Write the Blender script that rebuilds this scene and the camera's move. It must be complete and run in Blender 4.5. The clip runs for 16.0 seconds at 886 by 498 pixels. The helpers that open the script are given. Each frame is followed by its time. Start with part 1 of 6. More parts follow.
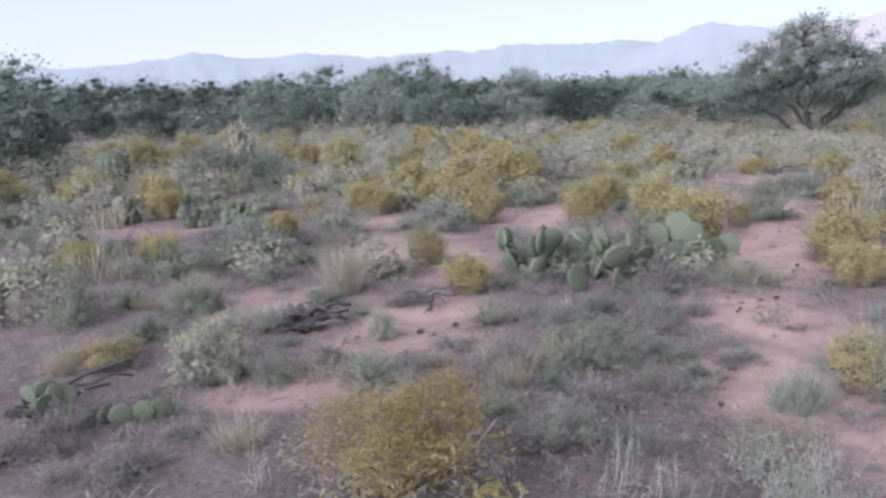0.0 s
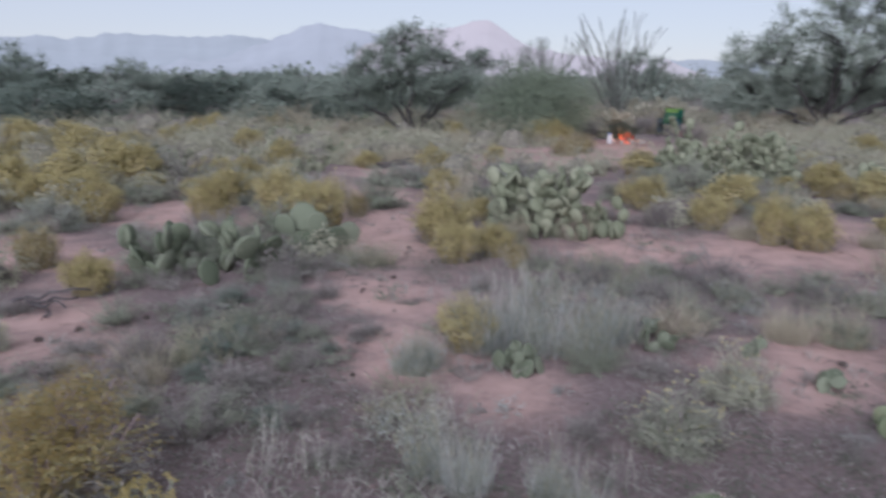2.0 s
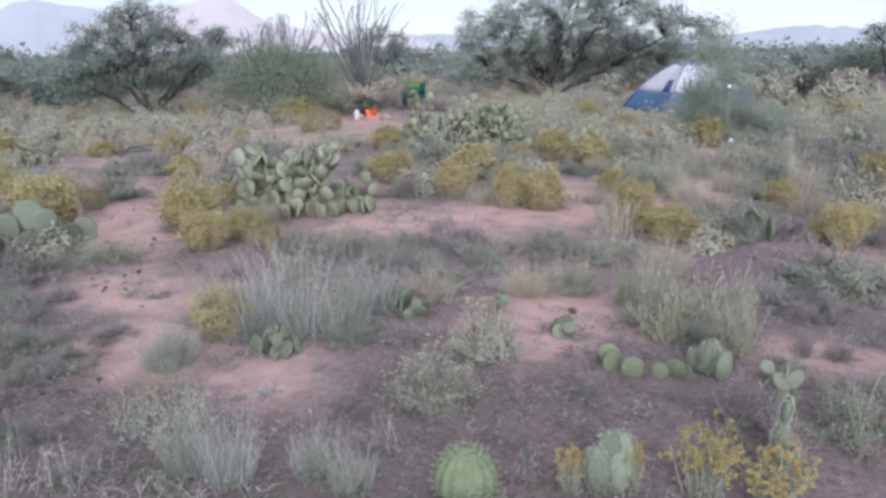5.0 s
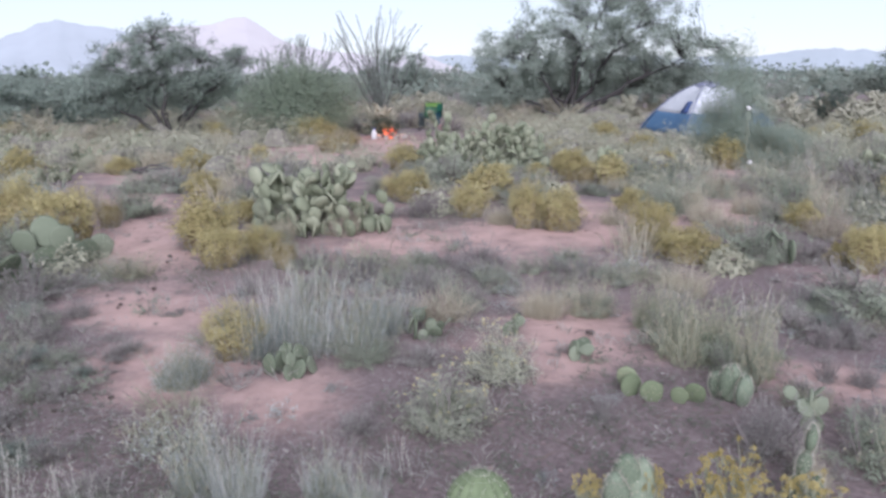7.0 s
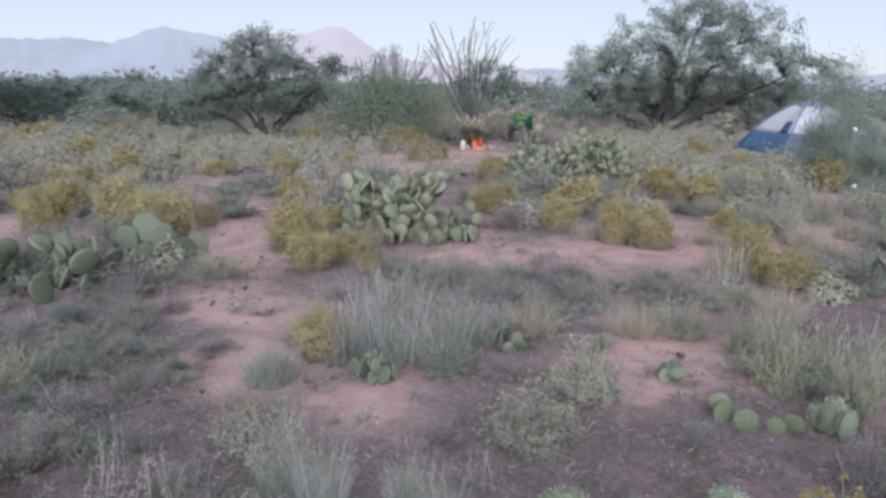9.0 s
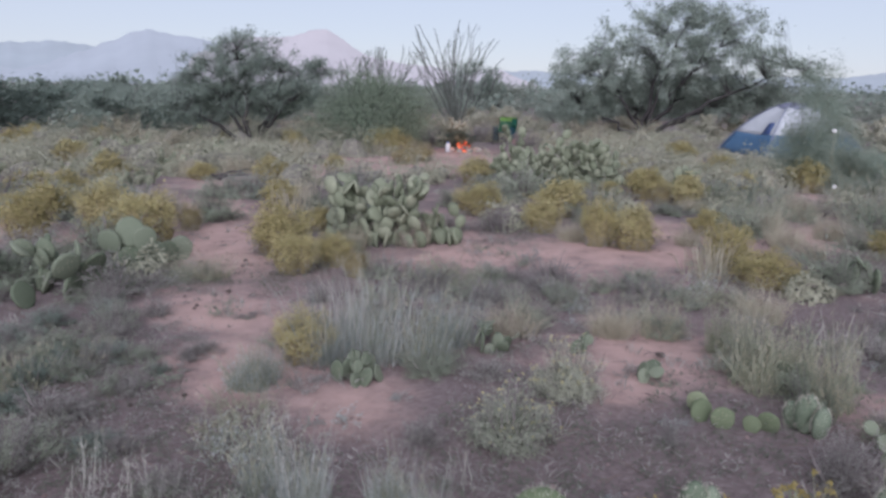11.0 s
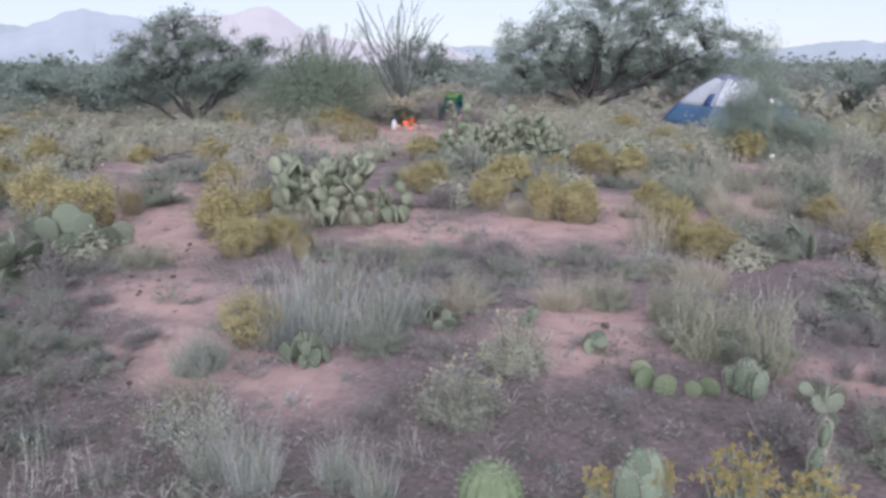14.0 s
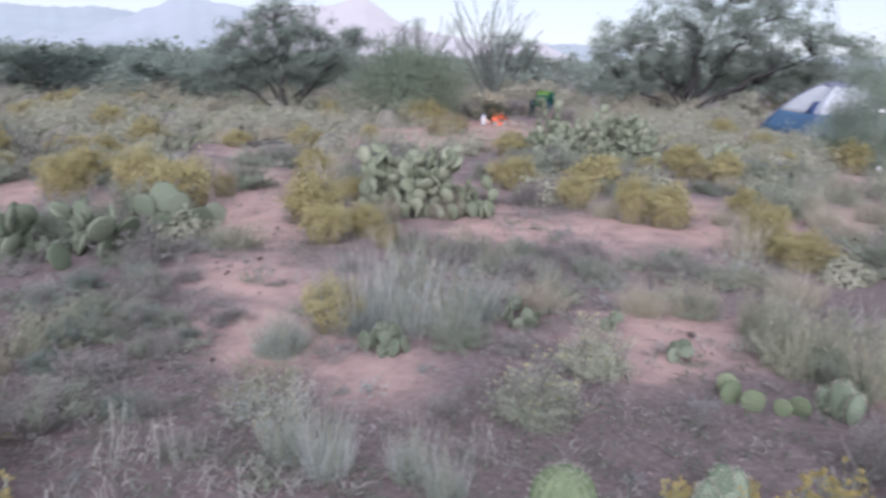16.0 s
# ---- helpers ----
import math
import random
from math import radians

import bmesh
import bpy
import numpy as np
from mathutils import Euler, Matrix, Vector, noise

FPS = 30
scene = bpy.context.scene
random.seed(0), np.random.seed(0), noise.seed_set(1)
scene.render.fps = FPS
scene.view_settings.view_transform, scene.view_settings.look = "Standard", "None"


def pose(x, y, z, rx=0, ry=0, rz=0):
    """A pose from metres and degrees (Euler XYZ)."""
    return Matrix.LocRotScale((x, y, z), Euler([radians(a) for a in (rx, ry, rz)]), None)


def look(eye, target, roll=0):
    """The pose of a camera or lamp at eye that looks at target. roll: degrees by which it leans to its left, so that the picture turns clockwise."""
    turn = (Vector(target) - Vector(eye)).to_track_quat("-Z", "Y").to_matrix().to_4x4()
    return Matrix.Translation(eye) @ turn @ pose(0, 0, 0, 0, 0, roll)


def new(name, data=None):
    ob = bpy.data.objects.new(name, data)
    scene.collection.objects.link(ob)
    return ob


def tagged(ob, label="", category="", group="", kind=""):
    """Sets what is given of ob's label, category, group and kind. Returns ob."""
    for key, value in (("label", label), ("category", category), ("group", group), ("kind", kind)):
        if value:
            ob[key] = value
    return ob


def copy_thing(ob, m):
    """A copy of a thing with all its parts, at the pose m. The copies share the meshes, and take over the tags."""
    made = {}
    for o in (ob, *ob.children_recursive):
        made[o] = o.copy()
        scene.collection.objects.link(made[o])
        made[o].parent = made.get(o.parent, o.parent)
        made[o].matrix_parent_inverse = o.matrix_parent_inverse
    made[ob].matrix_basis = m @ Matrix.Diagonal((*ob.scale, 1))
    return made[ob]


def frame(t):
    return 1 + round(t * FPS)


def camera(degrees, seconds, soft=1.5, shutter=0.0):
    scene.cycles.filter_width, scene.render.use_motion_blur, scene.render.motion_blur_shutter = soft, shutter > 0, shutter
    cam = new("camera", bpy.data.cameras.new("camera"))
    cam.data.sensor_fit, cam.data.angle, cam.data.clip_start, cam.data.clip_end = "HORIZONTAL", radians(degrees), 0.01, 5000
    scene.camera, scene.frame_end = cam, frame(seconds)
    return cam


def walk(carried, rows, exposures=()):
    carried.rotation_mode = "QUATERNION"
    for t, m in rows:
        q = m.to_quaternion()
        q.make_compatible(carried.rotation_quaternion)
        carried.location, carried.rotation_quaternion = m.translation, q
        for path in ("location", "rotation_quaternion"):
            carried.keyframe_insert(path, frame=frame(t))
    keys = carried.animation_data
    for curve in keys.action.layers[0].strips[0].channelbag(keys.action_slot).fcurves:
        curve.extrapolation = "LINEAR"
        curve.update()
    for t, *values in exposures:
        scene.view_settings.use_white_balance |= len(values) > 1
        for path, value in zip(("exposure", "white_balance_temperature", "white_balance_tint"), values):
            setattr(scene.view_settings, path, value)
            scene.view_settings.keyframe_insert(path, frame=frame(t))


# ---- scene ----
cam = camera(56.92, 16.0, soft=3.0, shutter=0.5)
walk(cam, [
    (0.0, look((0.040, 0.185, 1.680), (0.129, 9.986, -0.303), -1.74)),
    (0.5, look((-0.086, 0.200, 1.689), (0.634, 9.967, -0.331), -1.24)),
    (1.0, look((-0.020, 0.039, 1.716), (1.906, 9.629, -0.361), 0.78)),
    (1.5, pose(-0.028, 0.059, 1.683, 79.625, -0.804, -19.384)),
    (2.0, pose(-0.048, 0.022, 1.67, 78.042, -0.514, -26.889)),
    (2.5, pose(-0.049, -0.012, 1.678, 77.837, -1.001, -32.864)),
    (3.0, pose(-0.027, -0.021, 1.675, 77.278, -0.231, -36.233)),
    (3.5, pose(-0.023, -0.032, 1.682, 77.966, 2.262, -39.249)),
    (4.0, pose(-0.02, -0.051, 1.683, 76.806, 1.269, -42.064)),
    (6.5, pose(0.0, -0.029, 1.672, 76.584, 0.643, -44.928)),
    (7, pose(0.019, -0.012, 1.668, 77.862, 0.451, -43.0)),
    (7.5, pose(0.01, 0.015, 1.67, 78.291, -0.024, -41.592)),
    (8, pose(0.012, 0.017, 1.651, 78.742, -0.942, -38.084)),
    (8.5, pose(0.014, 0.028, 1.651, 78.200, -1.454, -38.439)),
    (9, pose(0.008, 0.04, 1.659, 78.631, -0.887, -36.839)),
    (11.5, pose(0.009, -0.025, 1.673, 78.878, -0.688, -38.692)),
    (12.0, pose(0.015, -0.033, 1.681, 78.276, -0.344, -40.985)),
    (12.5, pose(0.026, -0.046, 1.682, 78.268, -0.334, -43.472)),
    (13.0, pose(0.023, -0.065, 1.69, 78.407, -0.129, -46.19)),
    (13.5, pose(0.019, -0.043, 1.684, 77.767, 0.618, -43.437)),
    (14.0, pose(0.029, -0.036, 1.672, 77.234, 0.139, -41.525)),
    (14.5, pose(0.041, -0.017, 1.666, 77.110, -0.062, -38.735)),
    (15.0, pose(0.052, -0.02, 1.671, 76.767, -1.259, -39.056)),
    (15.5, pose(0.049, -0.024, 1.663, 77.281, -0.688, -39.842)),
    (16.0, pose(0.045, 0.005, 1.657, 76.857, -1.731, -35.219)),
], exposures=[(t, e, 5950, 15) for t, e in ((0.0, 1.43), (0.5, 1.24), (1.0, 1.27), (1.5, 1.33), (2.0, 0.91), (2.5, 1.1), (3.0, 1.3), (3.5, 1.42), (4.2, 1.38), (6.5, 1.38),
                                           (7.0, 1.43), (8.3, 1.14), (9.0, 1.14), (11.5, 0.92), (12.0, 1.12), (13.0, 1.2), (13.5, 1.2), (14.5, 1.35), (16.0, 1.37))])

# ---------------------------------------------------------------- sky and light
SUN_AZ = radians(222.0)     # compass-wise from +y: low in the west, behind the viewer
SUN_EL = radians(24.0)
world = bpy.data.worlds.new("dusk_sky")
scene.world = world
world.use_nodes = True
wt = world.node_tree
wt.nodes.clear()
w_out = wt.nodes.new("ShaderNodeOutputWorld")
w_bg = wt.nodes.new("ShaderNodeBackground")
w_sky = wt.nodes.new("ShaderNodeTexSky")
w_sky.sky_type = "NISHITA"
w_sky.sun_disc = False
w_sky.sun_elevation = SUN_EL
w_sky.sun_rotation = SUN_AZ
w_sky.altitude = 1200.0
w_sky.air_density = 1.0
w_sky.dust_density = 0.6
w_sky.ozone_density = 1.5
w_bg.inputs["Strength"].default_value = 0.066
w_veil = wt.nodes.new("ShaderNodeMix")      # thin high cloud that pales the sky evenly
w_veil.data_type = "RGBA"
w_veil.inputs[0].default_value = 0.8
w_veil.inputs[7].default_value = (4.9, 5.0, 5.45, 1)
wt.links.new(w_sky.outputs[0], w_veil.inputs[6])
wt.links.new(w_veil.outputs[2], w_bg.inputs["Color"])
wt.links.new(w_bg.outputs[0], w_out.inputs["Surface"])

sun_data = bpy.data.lights.new("low_sun", "SUN")
sun_data.energy = 2.25
sun_data.angle = radians(60)
sun_data.color = (0.97, 0.93, 1.0)
sun = new("low_sun", sun_data)
sun_dir = Vector((math.sin(SUN_AZ) * math.cos(SUN_EL), math.cos(SUN_AZ) * math.cos(SUN_EL), math.sin(SUN_EL)))
sun.matrix_basis = look(sun_dir * 100, (0, 0, 0))

# ---------------------------------------------------------------- materials
def shader(name, rough=0.9):
    m = bpy.data.materials.new(name)
    m.use_nodes = True
    nt = m.node_tree
    bsdf = nt.nodes["Principled BSDF"]
    bsdf.inputs["Roughness"].default_value = rough
    bsdf.inputs["Specular IOR Level"].default_value = 0.2
    return m, nt, bsdf


def ramp(nt, fac, stops):
    r = nt.nodes.new("ShaderNodeValToRGB")
    els = r.color_ramp.elements
    while len(els) < len(stops):
        els.new(0.5)
    for e, (pos, col) in zip(els, stops):
        e.position = pos
        e.color = (*col, 1)
    nt.links.new(fac, r.inputs["Fac"])
    return r.outputs["Color"]


def noise_tex(nt, scale, detail=4.0, rough=0.6, coord="Object"):
    tc = nt.nodes.new("ShaderNodeTexCoord")
    n = nt.nodes.new("ShaderNodeTexNoise")
    n.inputs["Scale"].default_value = scale
    n.inputs["Detail"].default_value = detail
    n.inputs["Roughness"].default_value = rough
    nt.links.new(tc.outputs[coord], n.inputs["Vector"])
    return n.outputs["Fac"]


def math_node(nt, op, a, b):
    n = nt.nodes.new("ShaderNodeMath")
    n.operation = op
    for s, v in zip(n.inputs, (a, b)):
        if isinstance(v, (int, float)):
            s.default_value = v
        else:
            nt.links.new(v, s)
    return n.outputs[0]


def mix_col(nt, fac, a, b, mode="MIX"):
    n = nt.nodes.new("ShaderNodeMix")
    n.data_type, n.blend_type = "RGBA", mode
    for s, v in ((n.inputs[0], fac), (n.inputs[6], a), (n.inputs[7], b)):
        if isinstance(v, tuple):
            s.default_value = (*v, 1)
        elif isinstance(v, (int, float)):
            s.default_value = v
        else:
            nt.links.new(v, s)
    return n.outputs[2]


def bump(nt, bsdf, height, strength=0.4, dist=0.02):
    b = nt.nodes.new("ShaderNodeBump")
    b.inputs["Strength"].default_value = strength
    b.inputs["Distance"].default_value = dist
    nt.links.new(height, b.inputs["Height"])
    nt.links.new(b.outputs[0], bsdf.inputs["Normal"])


def foliage(name, a, b, c, rough=0.85, through_light=0.38):
    """Leaf colours a, b, c: each leaf takes its own, each plant leans to one side."""
    m, nt, bsdf = shader(name, rough)
    geo = nt.nodes.new("ShaderNodeNewGeometry")
    info = nt.nodes.new("ShaderNodeObjectInfo")
    mixed = math_node(nt, "ADD", math_node(nt, "MULTIPLY", geo.outputs["Random Per Island"], 0.5),
                      math_node(nt, "MULTIPLY", info.outputs["Random"], 0.5))
    col = ramp(nt, mixed, [(0.08, a), (0.5, b), (0.92, c)])
    nt.links.new(col, bsdf.inputs["Base Color"])
    tr = nt.nodes.new("ShaderNodeBsdfTranslucent")
    nt.links.new(col, tr.inputs["Color"])
    mx = nt.nodes.new("ShaderNodeMixShader")
    mx.inputs[0].default_value = through_light
    nt.links.new(bsdf.outputs[0], mx.inputs[1])
    nt.links.new(tr.outputs[0], mx.inputs[2])
    nt.links.new(mx.outputs[0], nt.nodes["Material Output"].inputs["Surface"])
    return m


def grainy(name, a, b, scale=30.0, rough=0.85, relief=0.3, metal=0.0, dist=0.01):
    m, nt, bsdf = shader(name, rough)
    f1 = noise_tex(nt, scale, 6)
    f2 = noise_tex(nt, scale * 0.13, 3)
    f = math_node(nt, "ADD", math_node(nt, "MULTIPLY", f1, 0.55), math_node(nt, "MULTIPLY", f2, 0.45))
    nt.links.new(ramp(nt, f, [(0.35, a), (0.65, b)]), bsdf.inputs["Base Color"])
    bsdf.inputs["Metallic"].default_value = metal
    bump(nt, bsdf, f1, relief, dist)
    return m


M_FLOWER = foliage("yellow_flower_heads", (0.345, 0.3, 0.14), (0.405, 0.357, 0.172), (0.47, 0.42, 0.22))
M_FLOWER_BRIGHT = foliage("bright_flower_heads", (0.34, 0.277, 0.10), (0.405, 0.335, 0.135), (0.47, 0.395, 0.18))
M_BROOMCORE = grainy("close_brown_twigs", (0.17, 0.14, 0.075), (0.30, 0.25, 0.125), 22, relief=0.9, dist=0.05)
# inner twig mass; its dark tone stands for shade between the leaves
M_GREYCORE = grainy("shade_toned_twigs", (0.127, 0.119, 0.099), (0.237, 0.223, 0.182), 22, relief=0.9, dist=0.05)
M_BUTTON = foliage("pale_button_flowers", (0.50, 0.45, 0.22), (0.56, 0.51, 0.27), (0.62, 0.57, 0.34))
M_FLOWER_GOLD = foliage("golden_flower_heads", (0.265, 0.2, 0.075), (0.33, 0.258, 0.105), (0.39, 0.315, 0.14))
M_FLOWER_DULL = foliage("faded_flower_heads", (0.24, 0.195, 0.09), (0.31, 0.26, 0.125), (0.37, 0.32, 0.16))
M_BROOM = foliage("broom_leaf", (0.275, 0.248, 0.121), (0.341, 0.308, 0.154), (0.407, 0.369, 0.204))
M_PALESTALK = foliage("pale_seed_stalk", (0.37, 0.365, 0.32), (0.46, 0.45, 0.395), (0.55, 0.53, 0.465))
M_MOUND = foliage("mound_leaf", (0.313, 0.313, 0.228), (0.402, 0.400, 0.298), (0.494, 0.479, 0.364))
M_TANLEAF = foliage("tan_brush_leaf", (0.298, 0.275, 0.189), (0.391, 0.36, 0.255), (0.49, 0.449, 0.335))
M_STEM = grainy("dry_stem", (0.16, 0.12, 0.11), (0.26, 0.21, 0.19), 40)
M_SILVER = foliage("silver_grass_blade", (0.147, 0.177, 0.163), (0.301, 0.334, 0.309), (0.507, 0.525, 0.478))
M_STRAW = foliage("straw_blade", (0.325, 0.295, 0.215), (0.415, 0.38, 0.285), (0.505, 0.468, 0.365))
M_GREENGRASS = foliage("olive_grass_blade", (0.19, 0.205, 0.13), (0.27, 0.28, 0.185), (0.36, 0.36, 0.255))
M_SAGE = foliage("sage_leaf", (0.216, 0.246, 0.18), (0.286, 0.316, 0.236), (0.371, 0.392, 0.296))
M_DAISY = foliage("daisy_leaf", (0.256, 0.275, 0.211), (0.371, 0.384, 0.294), (0.499, 0.506, 0.39))
M_TWIG = grainy("grey_twig", (0.13, 0.11, 0.105), (0.24, 0.21, 0.20), 40)
M_TWIGLEAF = foliage("dry_leaf", (0.195, 0.185, 0.166), (0.287, 0.274, 0.248), (0.395, 0.376, 0.334))
M_MESQUITE = foliage("mesquite_leaf", (0.134, 0.174, 0.142), (0.197, 0.24, 0.197), (0.275, 0.315, 0.258))
M_CREOSOTE = foliage("creosote_leaf", (0.16, 0.197, 0.16), (0.228, 0.268, 0.219), (0.308, 0.344, 0.28))
M_PALO = foliage("palo_verde_leaf", (0.138, 0.182, 0.127), (0.193, 0.237, 0.165), (0.253, 0.297, 0.209))
# much darker leaf colour for the bushes that stand out dark
M_DARKLEAF = foliage("dark_bush_leaf", (0.056, 0.075, 0.062), (0.083, 0.106, 0.084), (0.115, 0.138, 0.11))
# mesquite leaf lightened so the dense crown by the tent reads as lit
M_MESQUITE_LIT = foliage("lit_mesquite_leaf", (0.245, 0.29, 0.24), (0.355, 0.4, 0.332), (0.48, 0.52, 0.435))
M_GREYLEAF = foliage("greyish_bush_leaf", (0.185, 0.211, 0.17), (0.246, 0.274, 0.224), (0.325, 0.347, 0.286))
M_FEATHER = foliage("feathery_leaf", (0.18, 0.225, 0.175), (0.245, 0.29, 0.23), (0.32, 0.36, 0.29))
M_BARK = grainy("mesquite_bark", (0.022, 0.020, 0.019), (0.05, 0.046, 0.043), 18, relief=0.7)
M_GREENTWIG = grainy("green_twig", (0.19, 0.20, 0.14), (0.27, 0.275, 0.2), 30)
M_WAND = grainy("ocotillo_wand", (0.06, 0.058, 0.052), (0.115, 0.11, 0.098), 30)
M_CHOLLA = grainy("cholla_joint", (0.18, 0.18, 0.135), (0.27, 0.26, 0.19), 60, relief=0.6)
M_SPINE = foliage("pale_spine", (0.40, 0.385, 0.31), (0.49, 0.47, 0.39), (0.57, 0.55, 0.47))
M_CHAR = grainy("charred_wood", (0.035, 0.032, 0.032), (0.13, 0.118, 0.115), 25, relief=0.8)
M_STONE = grainy("fire_ring_stone", (0.16, 0.13, 0.12), (0.34, 0.29, 0.27), 12, relief=0.6)
M_PEBBLE = foliage("pebble", (0.16, 0.11, 0.10), (0.28, 0.21, 0.19), (0.42, 0.34, 0.31), through_light=0.0)
M_LITTER = foliage("ground_litter", (0.13, 0.10, 0.09), (0.24, 0.19, 0.165), (0.40, 0.34, 0.29), through_light=0.0)


def pad_material(name, k, tint=(1.0, 1.0, 1.0)):
    m, nt, bsdf = shader(name, 0.85)
    info = nt.nodes.new("ShaderNodeObjectInfo")
    f = noise_tex(nt, 5, 4)
    mixed = math_node(nt, "ADD", math_node(nt, "MULTIPLY", info.outputs["Random"], 0.7), math_node(nt, "MULTIPLY", f, 0.3))
    tones = ((0.1, (0.125, 0.152, 0.098)), (0.5, (0.18, 0.21, 0.142)), (0.85, (0.238, 0.266, 0.187)), (1.0, (0.285, 0.285, 0.175)))
    col = ramp(nt, mixed, [(p, tuple(v * k * q for v, q in zip(c, tint))) for p, c in tones])
    tc = nt.nodes.new("ShaderNodeTexCoord")
    vo = nt.nodes.new("ShaderNodeTexVoronoi")
    vo.inputs["Scale"].default_value = 8.0
    vo.inputs["Randomness"].default_value = 0.35
    nt.links.new(tc.outputs["Object"], vo.inputs["Vector"])
    dots = ramp(nt, vo.outputs["Distance"], [(0.10, (1, 1, 1)), (0.20, (0, 0, 0))])
    col2 = mix_col(nt, math_node(nt, "MULTIPLY", dots, 0.55), col, (0.50, 0.46, 0.33))
    nt.links.new(col2, bsdf.inputs["Base Color"])
    bump(nt, bsdf, dots, 0.4, 0.02)
    return m


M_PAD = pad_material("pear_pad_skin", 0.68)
# paler, warmer pad skin for clumps farther off
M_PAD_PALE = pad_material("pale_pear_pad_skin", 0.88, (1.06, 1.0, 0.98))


def soil_material():
    m, nt, bsdf = shader("desert_soil", 0.95)
    at = nt.nodes.new("ShaderNodeAttribute")
    at.attribute_name = "bare"
    big = noise_tex(nt, 0.55, 5, 0.62)
    mid = noise_tex(nt, 2.6, 6, 0.65)
    fine = noise_tex(nt, 28.0, 6, 0.7)
    grit = noise_tex(nt, 110.0, 3, 0.7)
    cover = math_node(nt, "ADD", math_node(nt, "MULTIPLY", big, 0.55), math_node(nt, "MULTIPLY", mid, 0.45))
    cover = math_node(nt, "ADD", cover, math_node(nt, "MULTIPLY", at.outputs["Fac"], 0.22))
    red = ramp(nt, mid, [(0.3, (0.25, 0.178, 0.16)), (0.55, (0.325, 0.238, 0.216)), (0.75, (0.40, 0.304, 0.275))])
    litter = ramp(nt, fine, [(0.32, (0.126, 0.099, 0.095)), (0.5, (0.170, 0.136, 0.130)), (0.70, (0.22, 0.18, 0.172))])
    fac = ramp(nt, cover, [(0.525, (0, 0, 0)), (0.70, (1, 1, 1))])
    col = mix_col(nt, fac, litter, red)
    shade = ramp(nt, fine, [(0.3, (0.82, 0.80, 0.80)), (0.6, (1.0, 1.0, 1.0))])
    col = mix_col(nt, 0.8, col, shade, "MULTIPLY")
    crumbs = ramp(nt, noise_tex(nt, 7.5, 5, 0.7), [(0.30, (0.70, 0.68, 0.68)), (0.46, (1.0, 1.0, 1.0))])
    col = mix_col(nt, 0.75, col, crumbs, "MULTIPLY")
    bared = math_node(nt, "MULTIPLY", at.outputs["Fac"], ramp(nt, mid, [(0.31, (0.14, 0.14, 0.14)), (0.57, (0.8, 0.8, 0.8))]))
    col = mix_col(nt, bared, col, (0.455, 0.31, 0.262))
    nt.links.new(col, bsdf.inputs["Base Color"])
    h = math_node(nt, "ADD", math_node(nt, "MULTIPLY", fine, 1.0), math_node(nt, "MULTIPLY", grit, 0.4))
    bump(nt, bsdf, h, 0.55, 0.012)
    return m


M_SOIL = soil_material()


# far ridges: air haze and evening tint go into the colour as faint emission
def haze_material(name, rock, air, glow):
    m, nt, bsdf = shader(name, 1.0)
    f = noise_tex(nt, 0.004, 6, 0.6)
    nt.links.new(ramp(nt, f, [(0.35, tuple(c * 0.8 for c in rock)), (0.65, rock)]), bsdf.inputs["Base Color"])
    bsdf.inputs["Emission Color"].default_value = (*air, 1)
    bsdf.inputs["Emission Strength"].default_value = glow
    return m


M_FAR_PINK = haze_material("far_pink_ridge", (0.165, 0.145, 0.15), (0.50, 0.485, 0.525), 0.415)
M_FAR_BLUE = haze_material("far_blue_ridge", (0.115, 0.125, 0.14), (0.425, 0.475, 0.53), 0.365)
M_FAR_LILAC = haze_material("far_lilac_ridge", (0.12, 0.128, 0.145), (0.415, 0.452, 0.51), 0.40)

# ---------------------------------------------------------------- mesh helpers


def data_mesh(name, verts, faces, mat, smooth=False):
    me = bpy.data.meshes.new(name)
    me.from_pydata([tuple(v) for v in np.asarray(verts, float).tolist()], [], [tuple(f) for f in faces])
    if smooth:
        me.polygons.foreach_set("use_smooth", [True] * len(me.polygons))
    me.materials.append(mat)
    me.update()
    return me


def thing(name, label, category, group="", kind=""):
    return tagged(new(name), label, category, group, kind)


FINE = ("foliage", "bloom", "stem_work", "branch_work", "crown", "grass", "seed_grass", "thatch", "spine_cover", "leaf_cover", "twig_heart")


def part_of(parent, name, me, label="", m=None):
    ob = new(name, me)
    ob.parent = parent
    if m is not None:
        ob.matrix_basis = m
    if label:
        tagged(ob, label)
    if name in FINE:
        tagged(ob, kind="stuff")
    return ob


def part(name, bm, mat, parent, label="", m=None, smooth=False):
    me = bpy.data.meshes.new(name)
    bm.to_mesh(me)
    bm.free()
    if smooth:
        me.polygons.foreach_set("use_smooth", [True] * len(me.polygons))
    me.materials.append(mat)
    return part_of(parent, name, me, label, m)


def unit(v):
    v = np.asarray(v, float)
    return v / np.maximum(np.linalg.norm(v, axis=-1, keepdims=True), 1e-9)


def join(*geos):
    vs, fs, n = [], [], 0
    for v, f in geos:
        vs.append(np.asarray(v, float).reshape(-1, 3))
        fs += [tuple(i + n for i in q) for q in f]
        n += len(vs[-1])
    return (np.concatenate(vs) if vs else np.zeros((0, 3))), fs


